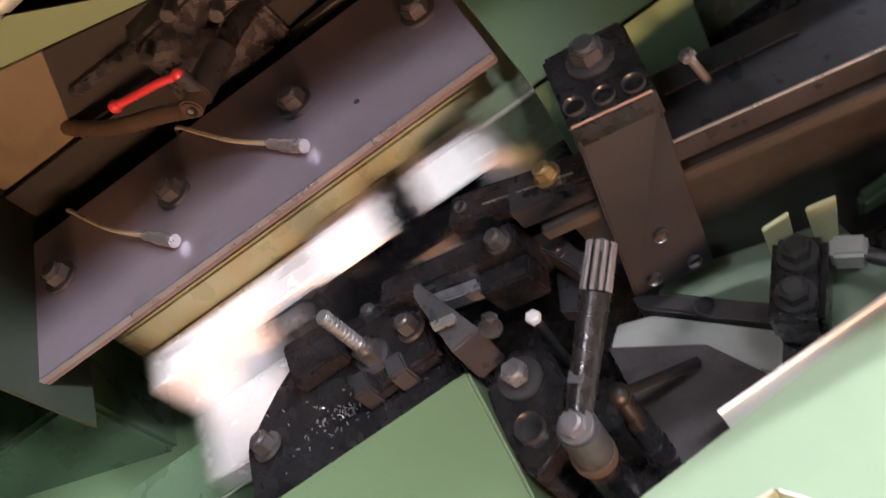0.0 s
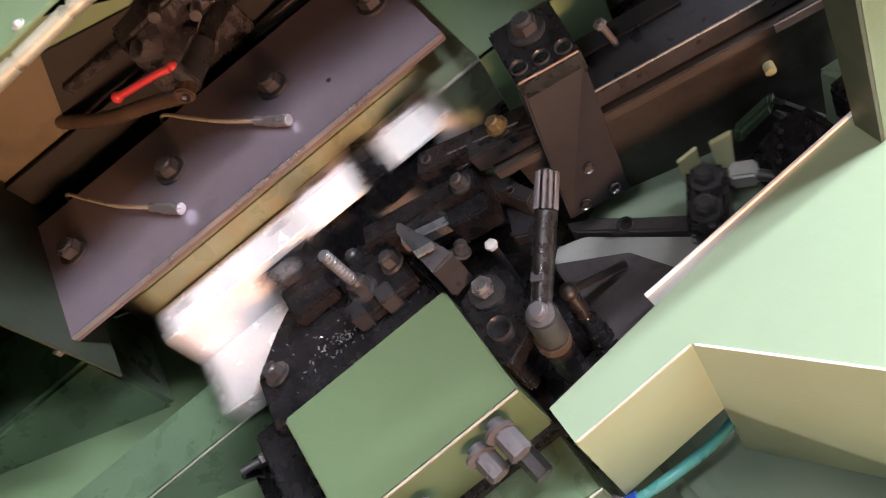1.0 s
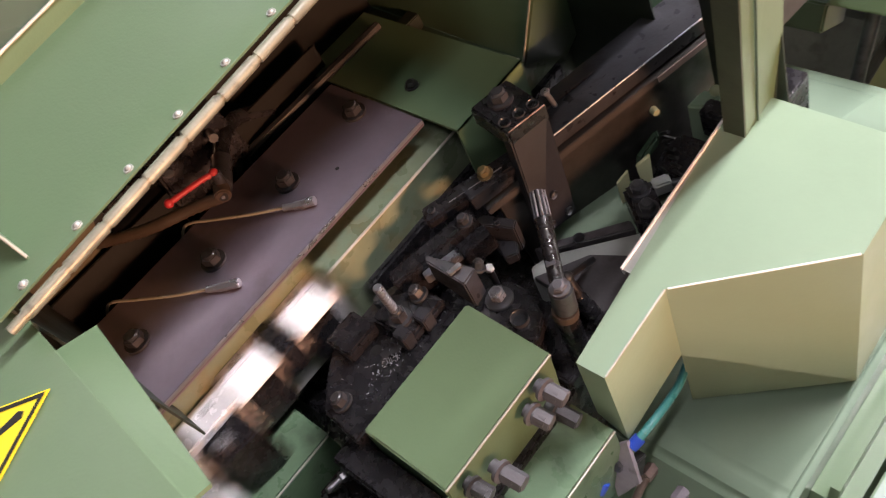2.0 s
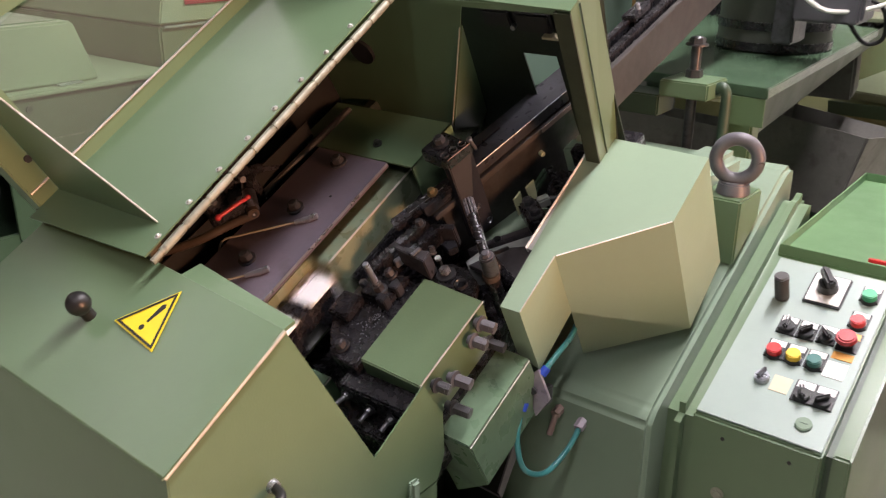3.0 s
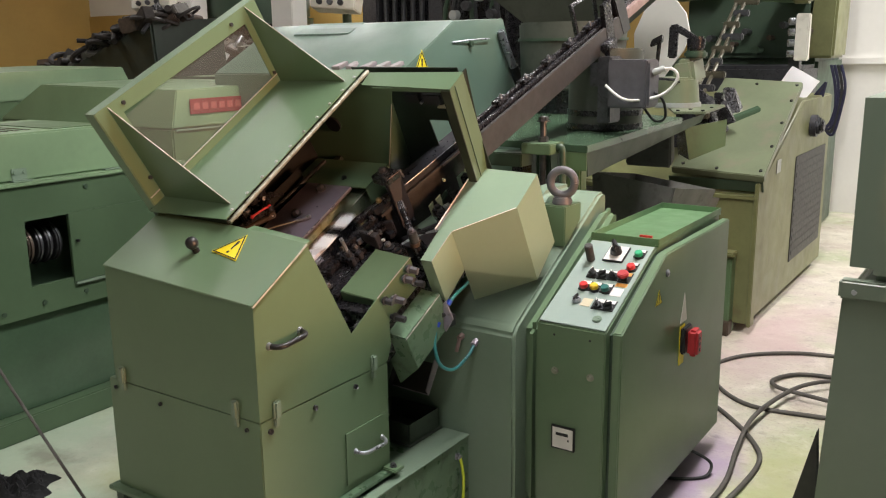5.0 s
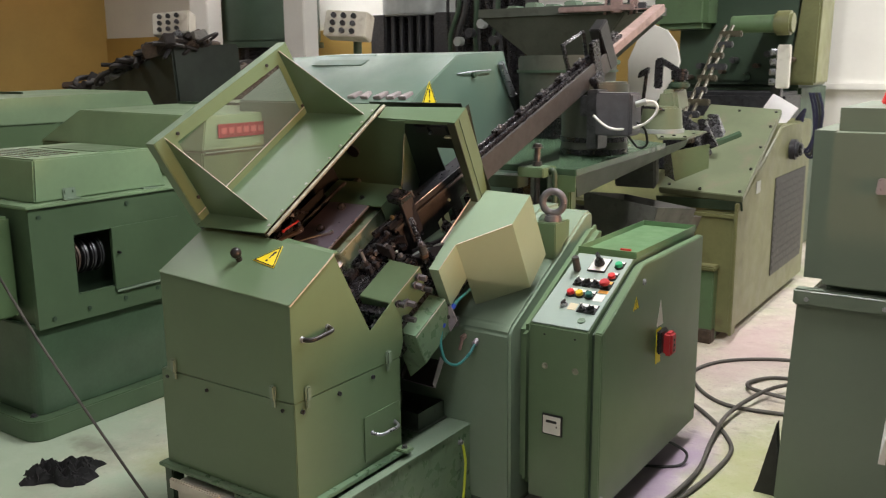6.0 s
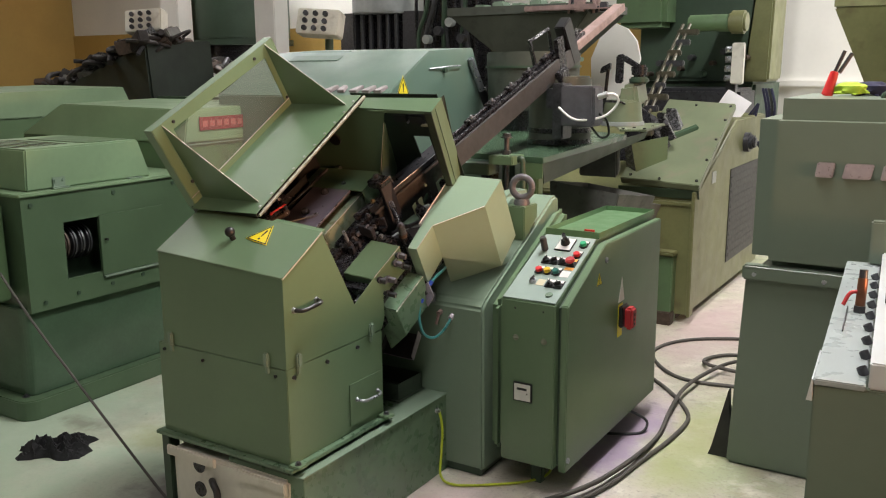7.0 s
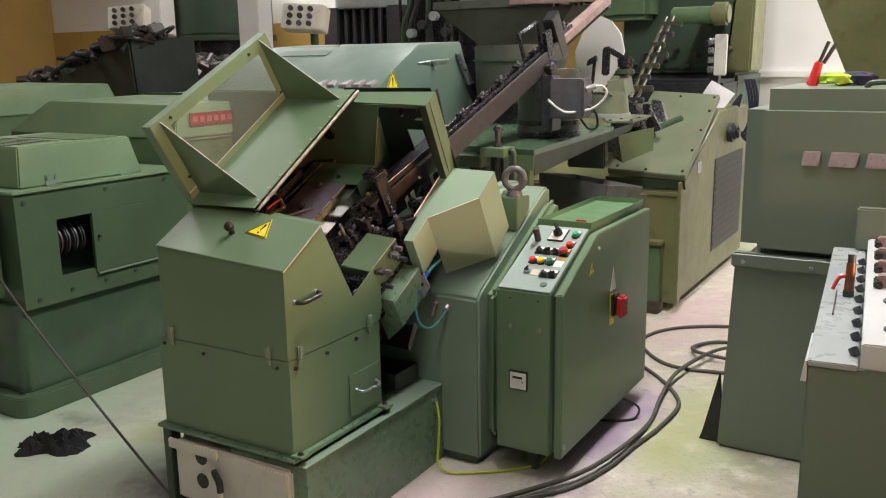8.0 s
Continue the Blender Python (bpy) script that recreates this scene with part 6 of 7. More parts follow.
for k in range(14):
    x, z = rnd3.uniform(-0.24, 0.03), rnd3.uniform(1.24, 1.46)
    y = 3.84 + 0.10 * (z - 1.2)
    if k % 2:
        part("foot_fitting", cyl(B(), (x, y, z), (x + 0.02, y - 0.05, z + 0.01), 0.014 + 0.004 * (k % 3), n=12, b=0.003), (DARKSTEEL, BLACK)[k % 3 == 0], fd)
    else:
        part("foot_block", bx(B(), x - 0.025, x + 0.025, y - 0.06, y, z - 0.018, z + 0.018, 0.005), (RODSTEEL, BLACK, BROWN)[k % 3], fd)
part("foot_lever", hull(B(), [(-0.02, 3.90, 1.19), (0.07, 3.92, 1.21), (0.07, 3.97, 1.21), (-0.02, 3.95, 1.19), (-0.06, 3.90, 1.36), (-0.02, 3.92, 1.37), (-0.02, 3.97, 1.37), (-0.06, 3.95, 1.36)], 0.008), BLACK, fd)
part("side_lever", hull(B(), [(-0.10, 4.20, 1.22), (0.02, 4.22, 1.22), (0.02, 4.30, 1.26), (-0.10, 4.28, 1.26), (-0.12, 4.28, 1.40), (-0.05, 4.28, 1.40), (-0.05, 4.31, 1.40), (-0.12, 4.31, 1.40)], 0.006), BLACK, fd)

# front lifting bracket of the feeder next to the machine
lb = thing("adjusting_stand", (-0.04, 1.68, 0.90), "green adjusting stand with a long upright bolt", "stand")
part("stand_head", bx(B(), -0.115, 0.015, 1.595, 1.725, 1.255, 1.298, 0.004), GREEN, lb, "green clamp block")
bm = cyl(B(), (-0.057, 1.675, 1.04), (-0.057, 1.675, 1.378), 0.0135, n=16)
bolt(bm, (-0.057, 1.675, 1.378), (0, 0, 1), 0.021, 0.018)
cyl(bm, (-0.057, 1.675, 1.298), (-0.057, 1.675, 1.318), 0.022, n=6)
part("long_bolt", bm, DARKSTEEL, lb, "long steel bolt")
part("stand_tube", tube(B(), [(0.010, 1.66, 1.275), (0.028, 1.655, 1.285), (0.040, 1.655, 1.27), (0.042, 1.655, 1.22), (0.042, 1.655, 0.95)], 0.014, 10), GREEN_DARK, lb)
part("stand_column", bx(B(), -0.12, 0.05, 1.645, 1.74, 0.90, 1.05, 0.006), GREEN_DARK, lb)
part("stand_base", bx(B(), -0.14, 0.09, 1.643, 1.80, 0.901, 0.93, 0.004), GREEN_DARK, lb)
part("stand_arm", bx(B(), -0.30, -0.115, 1.60, 1.70, 1.20, 1.255, 0.004), GREEN_DARK, lb)

# scrap bins between
for i, (x, y, z, w, d, h, r) in enumerate(((-0.02, 2.72, 0.72, 0.46, 0.42, 0.29, -10), (-0.12, 3.22, 0.62, 0.46, 0.36, 0.26, -6), (-0.52, 2.60, 0.72, 0.40, 0.34, 0.26, 8))):
    bn = thing("sheet_bin", (x, y, z), "bent grey sheet-metal bin with dark oily inside", "bin", "sheet bins")
    m = Matrix.Translation((x, y, z)) @ pose(0, 0, 0, -8, 5, r)
    for s in (-1, 1):
        part("bin_wall", hull(B(), [(s * w * 0.40, -d * 0.4, 0), (s * w * 0.405 + s * 0.004, -d * 0.4, 0), (s * w * 0.405 + s * 0.004, d * 0.4, 0), (s * w * 0.40, d * 0.4, 0),
                  (s * w * 0.5, -d * 0.5, h), (s * w * 0.5 + s * 0.006, -d * 0.5, h), (s * w * 0.5 + s * 0.006, d * 0.5, h), (s * w * 0.5, d * 0.5, h)]), BINSTEEL, bn, m=m)
        part("bin_wall", hull(B(), [(-w * 0.40, s * d * 0.4, 0), (w * 0.40, s * d * 0.4, 0), (w * 0.40, s * (d * 0.4 + 0.004), 0), (-w * 0.40, s * (d * 0.4 + 0.004), 0),
                  (-w * 0.5, s * d * 0.5, h), (w * 0.5, s * d * 0.5, h), (w * 0.5, s * (d * 0.5 + 0.006), h), (-w * 0.5, s * (d * 0.5 + 0.006), h)]), BINSTEEL, bn, m=m)
    part("bin_floor", bx(B(), -w * 0.40, w * 0.40, -d * 0.4, d * 0.4, -0.004, 0.0), BINSTEEL, bn, m=m)
    part("bin_contents", bx(B(), -w * 0.42, w * 0.42, -d * 0.42, d * 0.42, h * 0.25, h * 0.55, 0.02), BLACK, bn, "dark oily scrap", m)
    part("bin_stand", bx(B(), x - w * 0.3, x + w * 0.3, y - d * 0.3, y + d * 0.3, 0.0, z + 0.01, 0.005), GREEN_DARK, bn)

# ---------------------------------------------------------------- second rolling machine behind
rm = thing("rear_machine", (-1.6, 3.2, 0.0), "blue-green rolling machine with closed guard hood", "machine")
part("rear_hood", prism(B(), [(1.98, 1.05), (1.98, 1.545), (2.46, 1.805), (2.98, 1.83), (3.20, 1.40), (3.20, 1.05)], "x", -2.30, -1.0, 0.006), TEAL, rm, "blue-green sheet hood with sloping front")
part("hood_lid", hull(B(), [(-2.02, 2.35, 1.750), (-1.62, 2.35, 1.750), (-1.62, 2.50, 1.812), (-2.02, 2.50, 1.812), (-2.02, 2.35, 1.755), (-1.62, 2.35, 1.755), (-1.62, 2.50, 1.817), (-2.02, 2.50, 1.817)]), TEAL, rm)
part("rear_body", bx(B(), -2.25, -1.02, 2.05, 3.15, 0.0, 1.05, 0.02, 3), GREEN_DARK, rm)
RH = Matrix.Translation((0, 1.98, 1.545)) @ pose(0, 0, 0, 28.4)
for k, (x0, sk) in enumerate(((-1.46, 0.02), (-1.365, -0.01), (-1.275, 0.02), (-1.185, 0.02), (-1.10, 0.015))):
    bm = hull(B(), [(x0, 0.045, 0.0), (x0 + 0.055, 0.045, 0.0), (x0 + 0.055 + sk, 0.105, 0.0), (x0 + 0.03 + sk, 0.105, 0.0), (x0, 0.045, 0.02), (x0 + 0.055, 0.045, 0.02), (x0 + 0.055 + sk, 0.105, 0.02), (x0 + 0.03 + sk, 0.105, 0.02)], 0.003)
    part("badge_shape", bm, LETTER, rm, "plain raised chrome badge shape", RH)
warning_sign(rm, Matrix.Translation((-0.999, 2.17, 1.575)) @ pose(0, 0, 0, 90, 0, 90), 0.155)
part("hood_strut", cyl(B(), (-0.985, 2.92, 1.76), (-0.95, 3.12, 1.42), 0.022, n=14), STEEL, rm, "gas strut")
part("strut_end", cyl(B(), (-0.965, 3.04, 1.56), (-0.945, 3.16, 1.36), 0.03, n=14), PLASTIC, rm)
part("hood_stay", tube(B(), [(-0.995, 2.45, 1.70), (-0.985, 2.62, 1.712), (-0.985, 2.80, 1.718)], 0.004, 6), STEEL, rm)
part("hood_button", cyl(B(), (-1.0, 2.62, 1.69), (-0.98, 2.62, 1.69), 0.016, n=14), GREEN_DARK, rm)

# ---------------------------------------------------------------- neighbour machine with louvres
nb = thing("neighbour_machine", (-2.6, 1.0, 0.0), "green machine with louvred top box and open belt window", "machine")
def rounded(x0, x1, y0, y1, r):
    """A plan outline with a round near corner at (x1, y0)."""
    arc = [(x1 - r + r * math.sin(a), y0 + r - r * math.cos(a)) for a in [k * math.pi / 12 for k in range(7)]]
    return [(x0, y0), *arc, (x1, y1), (x0, y1)]


part("nb_base", prism(B(), rounded(-3.25, -1.965, 0.265, 1.48, 0.09), "z", 0.0, 0.105, 0.006), NBGREEN, nb, "rounded foot plate")
part("nb_lower", prism(B(), rounded(-3.2, -2.03, 0.335, 1.47, 0.05), "z", 0.105, 0.56, 0.004), TABLEGREEN, nb, "dark rounded lower body")
part("base_bolt", bolt(B(), (-2.06, 0.33, 0.105), (0, 0, 1), 0.014, 0.010), DARKSTEEL, nb)
bm = B()
Y0, Y1, Z0, Z1 = 0.37, 1.46, 0.535, 1.115
for a in ((Y0, 0.59, Z0, Z1), (0.805, Y1, Z0, Z1), (0.59, 0.805, Z0, 0.665), (0.59, 0.805, 0.96, Z1)):
    bx(bm, -2.025, -2.0, *a)
part("front_panel", bm, NBGREEN, nb, "green front panel with a window opening")
part("nb_core", bx(B(), -3.2, -2.16, 0.376, 1.455, 0.54, 1.112, 0.004), GREEN_DARK, nb)
part("nb_side", bx(B(), -3.2, -2.026, 0.37, 0.374, 0.54, 1.112), NBGREEN, nb)
part("nb_top", bx(B(), -3.22, -1.985, 0.355, 1.475, 1.112, 1.128, 0.004), VENTGREEN, nb)
for k in range(4):
    part("belt_pulley", cyl(B(), (-2.12, 0.62 + 0.045 * k, 0.83), (-2.12, 0.645 + 0.045 * k, 0.83), 0.09, n=28, b=0.008), DARKSTEEL if k else RUST, nb, "dark belt pulley")
sd = part("sliding_door", bx(B(), -2.0, -1.992, 0.795, 1.215, 0.645, 0.966, 0.002), NBGREEN, nb, "sliding window door")
part("door_rail", bx(B(), -2.0, -1.985, 0.80, 1.23, 0.632, 0.644, 0.001), GREEN_CAST, sd)
part("door_knob", cyl(B(), (-1.992, 0.825, 0.835), (-1.975, 0.825, 0.835), 0.007, n=12), PLASTIC, sd)
for y, z in ((0.42, 1.07), (0.90, 1.075), (1.30, 1.08), (0.45, 0.575), (0.64, 0.585), (0.85, 0.59), (1.05, 0.60)):
    part("panel_screw", cyl(B(), (-2.0, y, z), (-1.994, y, z), 0.011, n=12), GREEN_DARK, nb)
vb = part("vent_box", prism(B(), [(0.440, 1.128), (0.452, 1.335), (1.125, 1.335), (1.20, 1.128)], "x", -2.75, -2.05, 0.008), VENTGREEN, nb, "pale green louvred top box")
for k in range(6):
    part("louvre", bx(B(), -2.66, -2.16, 0.485 + 0.052 * k, 0.503 + 0.052 * k, 1.3352, 1.3372), BLACK, vb)
bm = bx(B(), -2.05, -2.044, 0.585, 0.655, 1.128, 1.185, 0.002)
bx(bm, -2.05, -2.022, 0.575, 0.665, 1.129, 1.135, 0.001)
for yy in (0.598, 0.642):
    cyl(bm, (-2.046, yy, 1.168), (-2.038, yy, 1.168), 0.008, n=10)
part("box_clip", bm, GREEN_CAST, vb, "small hinge bracket")
bm = bx(B(), -2.05, -2.022, 1.03, 1.12, 1.129, 1.135, 0.001)
part("box_clip", bm, GREEN_CAST, vb)
part("box_lid", bx(B(), -2.60, -2.10, 0.83, 1.10, 1.335, 1.3385, 0.001), GREEN_OLD, vb)
part("side_unit", bx(B(), -2.6, -2.10, 0.10, 0.34, 0.60, 1.08, 0.01), GREEN_OLD, nb)

# two more green machines behind it
for nm, x0, x1, y0, y1, z in (("rear_neighbour_machine", -3.70, -2.1, 1.50, 3.35, 1.40), ("far_neighbour_machine", -6.2, -4.62, 1.40, 3.2, 1.45)):
    n2 = thing(nm, ((x0 + x1) / 2, (y0 + y1) / 2, 0), "green machine with a sloping sheet top", "machine")
    part("machine_top", hull(B(), [(x0, y0, z - 0.12), (x1, y0, z - 0.12), (x1, y1, z - 0.12), (x0, y1, z - 0.12), (x0 + 0.42, y0 + 0.03, z + 0.09), (x1 - 0.01, y0 + 0.05, z + 0.075), (x1 - 0.01, y1 - 0.1, z + 0.10), (x0 + 0.42, y1 - 0.1, z + 0.11)], 0.006), VENTGREEN, n2)
    part("machine_body", bx(B(), x0 + 0.01, x1 - 0.01, y0 + 0.005, y1 - 0.005, 0.0, z - 0.121, 0.008), GREEN_OLD, n2)
    part("top_handle", bx(B(), x0 + 0.5, x1 - 0.35, y0 + 0.75, y0 + 0.77, z + 0.10, z + 0.117, 0.003), GREEN_DARK, n2)
    if z < 1.43:
        part("front_seam", bx(B(), x1 - 0.009, x1 + 0.004, y0 + 0.02, y1 - 0.02, 1.265, 1.275, 0.002), GREEN_CAST, n2)
        bd = part("red_badge", bx(B(), x1, x1 + 0.006, 1.62, 2.12, 1.347, 1.427, 0.002), BADGERED, n2, "red name badge with plain bars")
        for k in range(8):
            part("badge_bar", bx(B(), x1 + 0.006, x1 + 0.0075, 1.645 + 0.058 * k, 1.682 + 0.058 * k, 1.370, 1.405), BADGEBAR, bd)

# ---------------------------------------------------------------- big grey-green machine at the aisle
bg = thing("grey_machine", (1.6, 1.9, 0.0), "large grey-green machine with rounded top and raised badge", "machine")
part("upper_housing", bx(B(), 1.113, 2.6, 1.60, 2.45, 0.845, 1.583, 0.085, 10), GREY_GREEN, bg, "rounded upper housing")
part("lower_housing", prism(B(), [(1.075, 0.0), (1.108, 0.84), (1.15, 0.88), (2.6, 0.88), (2.6, 0.0)], "y", 1.615, 2.68, 0.012), GREY_GREEN, bg, "flared lower housing")
part("seam_strip", bx(B(), 1.100, 2.6, 1.584, 1.640, 0.840, 0.905, 0.008, 3), GREY_GREEN, bg)
for x in (1.15, 1.42):
    part("strip_screw", cyl(B(), (x, 1.585, 0.868), (x, 1.577, 0.868), 0.009, n=12), STEEL, bg)
for x0, w in ((1.352, 0.072), (1.450, 0.112), (1.585, 0.085), (1.69, 0.08)):
    part("badge_shape", prism(B(), [(x0, 1.284), (x0 + w * 0.9, 1.284), (x0 + w, 1.342), (x0 + w * 0.1, 1.342)], "y", 1.582, 1.60, 0.004), LETTER, bg, "plain raised chrome badge block")
part("top_handle", tube(B(), [(1.55, 1.85, 1.573), (1.57, 1.85, 1.603), (1.80, 1.85, 1.603), (1.82, 1.85, 1.573)], 0.012, 8), GREEN_DARK, bg)
part("floor_skirt", prism(B(), [(1.06, 0.32), (1.085, 0.0), (0.985, 0.0), (1.0, 0.05)], "y", 1.66, 1.70), RUBBER, bg, "black rubber skirt")
# things lying on it
for nm, lab, cat, mat, p, s in (("work_glove", "crumpled lime green glove on the machine top", "glove", LIME, (1.395, 2.05, 1.606), (0.070, 0.05, 0.035)), ("dark_rag", "dark blue rag on the machine top", "rag", NAVY, (1.475, 2.10, 1.603), (0.085, 0.06, 0.04))):
    bm = B()
    bmesh.ops.create_icosphere(bm, subdivisions=3, radius=1.0)
    for v in bm.verts:
        k = 1 + 0.35 * noise.noise(v.co * 2.1 + Vector(p)) + 0.15 * noise.noise(v.co * 6)
        v.co = Vector((v.co.x * s[0] * k, v.co.y * s[1] * k, max(-0.4, v.co.z) * s[2] * k)) + Vector(p)
    tagged(part(nm, bm, mat), lab, cat)
gr = thing("tool_grip", (1.32, 2.0, 1.60), "red tool grip standing on the machine", "tool")
part("grip", cyl(B(), (1.305, 2.03, 1.583), (1.33, 2.03, 1.686), 0.024, 0.017, n=16, b=0.004), RED, gr)
part("shank", cyl(B(), (1.345, 2.05, 1.680), (1.385, 2.08, 1.760), 0.009, n=10), PLASTIC, gr)
part("shank", cyl(B(), (1.328, 2.03, 1.676), (1.36, 2.05, 1.771), 0.008, n=10), PLASTIC, gr)

# ---------------------------------------------------------------- bench machine at the right front
bn = thing("bench_machine", (2.0, 0.6, 0.0), "pale machine bench with steel bed and valve", "machine")
part("bench_body", bx(B(), 1.63, 2.8, 0.03, 1.44, 0.0, 0.985, 0.004), GREY_GREEN, bn, "grey-green bench body")
part("bench_top", bx(B(), 1.629, 1.74, 0.02, 1.42, 0.985, 1.0, 0.003), BENCHTOP, bn, "pale enamel top")
part("bench_bed", bx(B(), 1.745, 2.6, 0.04, 1.37, 0.985, 1.05, 0.004), SILVER, bn, "pale enamel bed tray")
part("bench_flap", hull(B(), [(1.616, 0.02, 0.945), (1.6295, 0.02, 0.945), (1.6295, 0.26, 0.945), (1.616, 0.26, 0.945), (1.625, 0.02, 0.998), (1.6285, 0.02, 0.998), (1.6285, 0.26, 0.998), (1.625, 0.26, 0.998)]), SILVER, bn, "pale folded edge flap")
part("bench_ledge", bx(B(), 1.665, 1.668, 0.45, 0.72, 1.0, 1.006), DARKSTEEL, bn)
for k in range(9):
    part("bed_screw", socket_screw(B(), (1.735, 0.10 + 0.13 * k, 1.0), (-0.5, 0, 1), 0.012, 0.02), DARKSTEEL, bn)
for k in range(4):
    part("bed_bolt", bolt(B(), (1.82, 0.18 + 0.28 * k, 1.05), (0, 0, 1), 0.022, 0.02), DARKSTEEL, bn)
    part("bed_block", bx(B(), 1.775, 1.93, 0.62 + 0.2 * k, 0.66 + 0.2 * k, 1.05, 1.085, 0.004), PINKSTEEL, bn)
    part("bed_foot", bx(B(), 1.765, 1.79, 0.60 + 0.2 * k, 0.68 + 0.2 * k, 1.05, 1.07, 0.004), BLACK, bn)
vv = part("valve_body", cyl(B(), (1.700, 0.68, 1.0), (1.702, 0.70, 1.10), 0.014, n=16, b=0.002), COPPER, bn, "bronze valve")
part("valve_cap", cyl(B(), (1.702, 0.70, 1.10), (1.702, 0.703, 1.125), 0.012, n=14), DARKSTEEL, vv)
part("valve_base", cyl(B(), (1.700, 0.68, 0.998), (1.700, 0.681, 1.02), 0.018, n=6), DARKSTEEL, vv)
part("valve_lever", tube(B(), [(1.70, 0.69, 1.06), (1.672, 0.685, 1.055), (1.655, 0.67, 1.02)], 0.006, 8), RED, vv, "red lever")
part("end_frame", bx(B(), 1.70, 2.6, 1.38, 1.43, 1.002, 1.16, 0.006), GREY_GREEN, bn)
bn.matrix_basis = Matrix.Translation((1.637, 0.057, 0)) @ pose(0, 0, 0, 0, 0, 4.75) @ Matrix.Translation((-1.637, -0.057, 0)) @ bn.matrix_basis
lt = thing("low_cabinet", (1.75, -0.6, 0.0), "low green cabinet with a pale top edge", "cabinet")
part("cabinet_shell", bx(B(), 1.50, 2.6, -0.55, -0.05, 0.0, 0.52, 0.006), GREEN, lt)
part("cabinet_top", bx(B(), 1.48, 2.62, -0.57, -0.03, 0.52, 0.535, 0.003), GREEN_CAST, lt)

# ---------------------------------------------------------------- floor: cables, rag, wires
cb = thing("floor_cable", (0.7, 2.0, 0.0), "thick grey cable coiled loosely on the floor", "cable", "floor cables")
part("cable", tube(B(), [(1.25, 3.42, 0.0105), (0.95, 3.45, 0.0105), (0.66, 3.40, 0.0105), (0.40, 3.20, 0.0105), (0.31, 2.93, 0.0105), (0.42, 2.68, 0.0105), (0.62, 2.52, 0.0105), (0.90, 2.55, 0.0105), (1.15, 2.60, 0.0105)], 0.0105, 10), CABLE, cb)
cb2 = thing("floor_cable", (0.7, 1.6, 0.0), "thick grey cable running along the floor", "cable", "floor cables")
part("cable", tube(B(), [(0.40, 2.50, 0.0105), (0.55, 2.36, 0.0105), (0.70, 2.18, 0.0105), (0.80, 1.98, 0.0105), (0.80, 1.70, 0.0105), (0.76, 1.40, 0.0105), (0.73, 1.15, 0.0105), (0.66, 0.92, 0.0105), (0.54, 0.75, 0.0105), (0.35, 0.55, 0.0105)], 0.0105, 10), CABLE, cb2)
cb3 = thing("floor_cable", (0.8, 2.8, 0.0), "thick grey cable loop lying over another", "cable", "floor cables")
part("cable", tube(B(), [(1.2, 3.05, 0.012), (0.92, 3.10, 0.012), (0.72, 3.06, 0.012), (0.63, 2.90, 0.018), (0.68, 2.76, 0.036), (0.84, 2.72, 0.036), (1.1, 2.72, 0.02)], 0.0105, 10), CABLE, cb3)
cb4 = thing("floor_cable", (0.75, 2.2, 0.0), "thick grey cable running along the floor", "cable", "floor cables")
part("cable", tube(B(), [(1.2, 2.95, 0.03), (0.95, 2.98, 0.044), (0.80, 2.85, 0.044), (0.72, 2.60, 0.044), (0.68, 2.3, 0.040), (0.70, 2.0, 0.02), (0.74, 1.70, 0.012), (0.73, 1.34, 0.03), (0.66, 1.02, 0.03), (0.48, 0.72, 0.02), (0.3, 0.5, 0.012)], 0.0105, 10), CABLE, cb4)
gw = thing("earth_wire", (0.2, 0.85, 0.0), "yellow and green earth wire hanging to the floor", "wire")
part("wire", tube(B(), [(0.068, 0.85, 0.296), (0.085, 0.845, 0.22), (0.088, 0.83, 0.11), (0.105, 0.80, 0.03), (0.17, 0.80, 0.008), (0.30, 0.88, 0.008), (0.42, 0.99, 0.008), (0.48, 1.06, 0.03), (0.50, 1.10, 0.11)], 0.0055, 8), EARTH, gw)
hl = thing("hose_loop", (0.60, 1.75, 0.0), "short black hose loop at the cabinet foot", "hose")
part("hose", tube(B(), [(0.55, 1.72, 0.10), (0.60, 1.74, 0.09), (0.665, 1.76, 0.05), (0.66, 1.72, 0.010), (0.60, 1.66, 0.008), (0.52, 1.62, 0.008)], 0.0065, 8), RUBBER, hl)
ln = thing("slanting_cable", (-1.4, 0.2, 0.0), "thin grey cable hanging slantwise to the floor", "cable")
part("cable", tube(B(), [(-2.13, 0.25, 0.86), (-1.75, 0.20, 0.60), (-1.25, 0.14, 0.30), (-0.80, 0.10, 0.02), (-0.70, 0.08, 0.008)], 0.006, 8), CABLE, ln)
bm = bmesh.new()
bmesh.ops.create_grid(bm, x_segments=46, y_segments=30, size=1.0)
for v in bm.verts:
    x, y = v.co.x, v.co.y
    edge = 0.86 + 0.55 * noise.noise(Vector((math.atan2(y, x) * 1.4, 2.0, 0)))
    q = Vector((x * 5, y * 4, 0))
    z = 0.022 + 0.070 * abs(noise.noise(q * 0.8)) + 0.040 * abs(noise.noise(q * 1.9)) * (1 - 0.5 * x * x)
    rr = max(abs(x), abs(y))
    v.co = Vector((-1.58 + x * 0.168 * edge + 0.03 * noise.noise(q * 0.7), 0.155 + y * 0.118 * edge, 0.001 + z * max(0.0, 1 - rr ** 4)))
solid = bmesh.ops.solidify(bm, geom=bm.faces[:] + bm.edges[:] + bm.verts[:], thickness=0.003)
for v in bm.verts:
    v.co.z = max(v.co.z, 0.001)
    v.co.xy = Vector((-1.58, 0.155)) + Matrix.Rotation(radians(35), 2) @ (v.co.xy - Vector((-1.58, 0.155)))
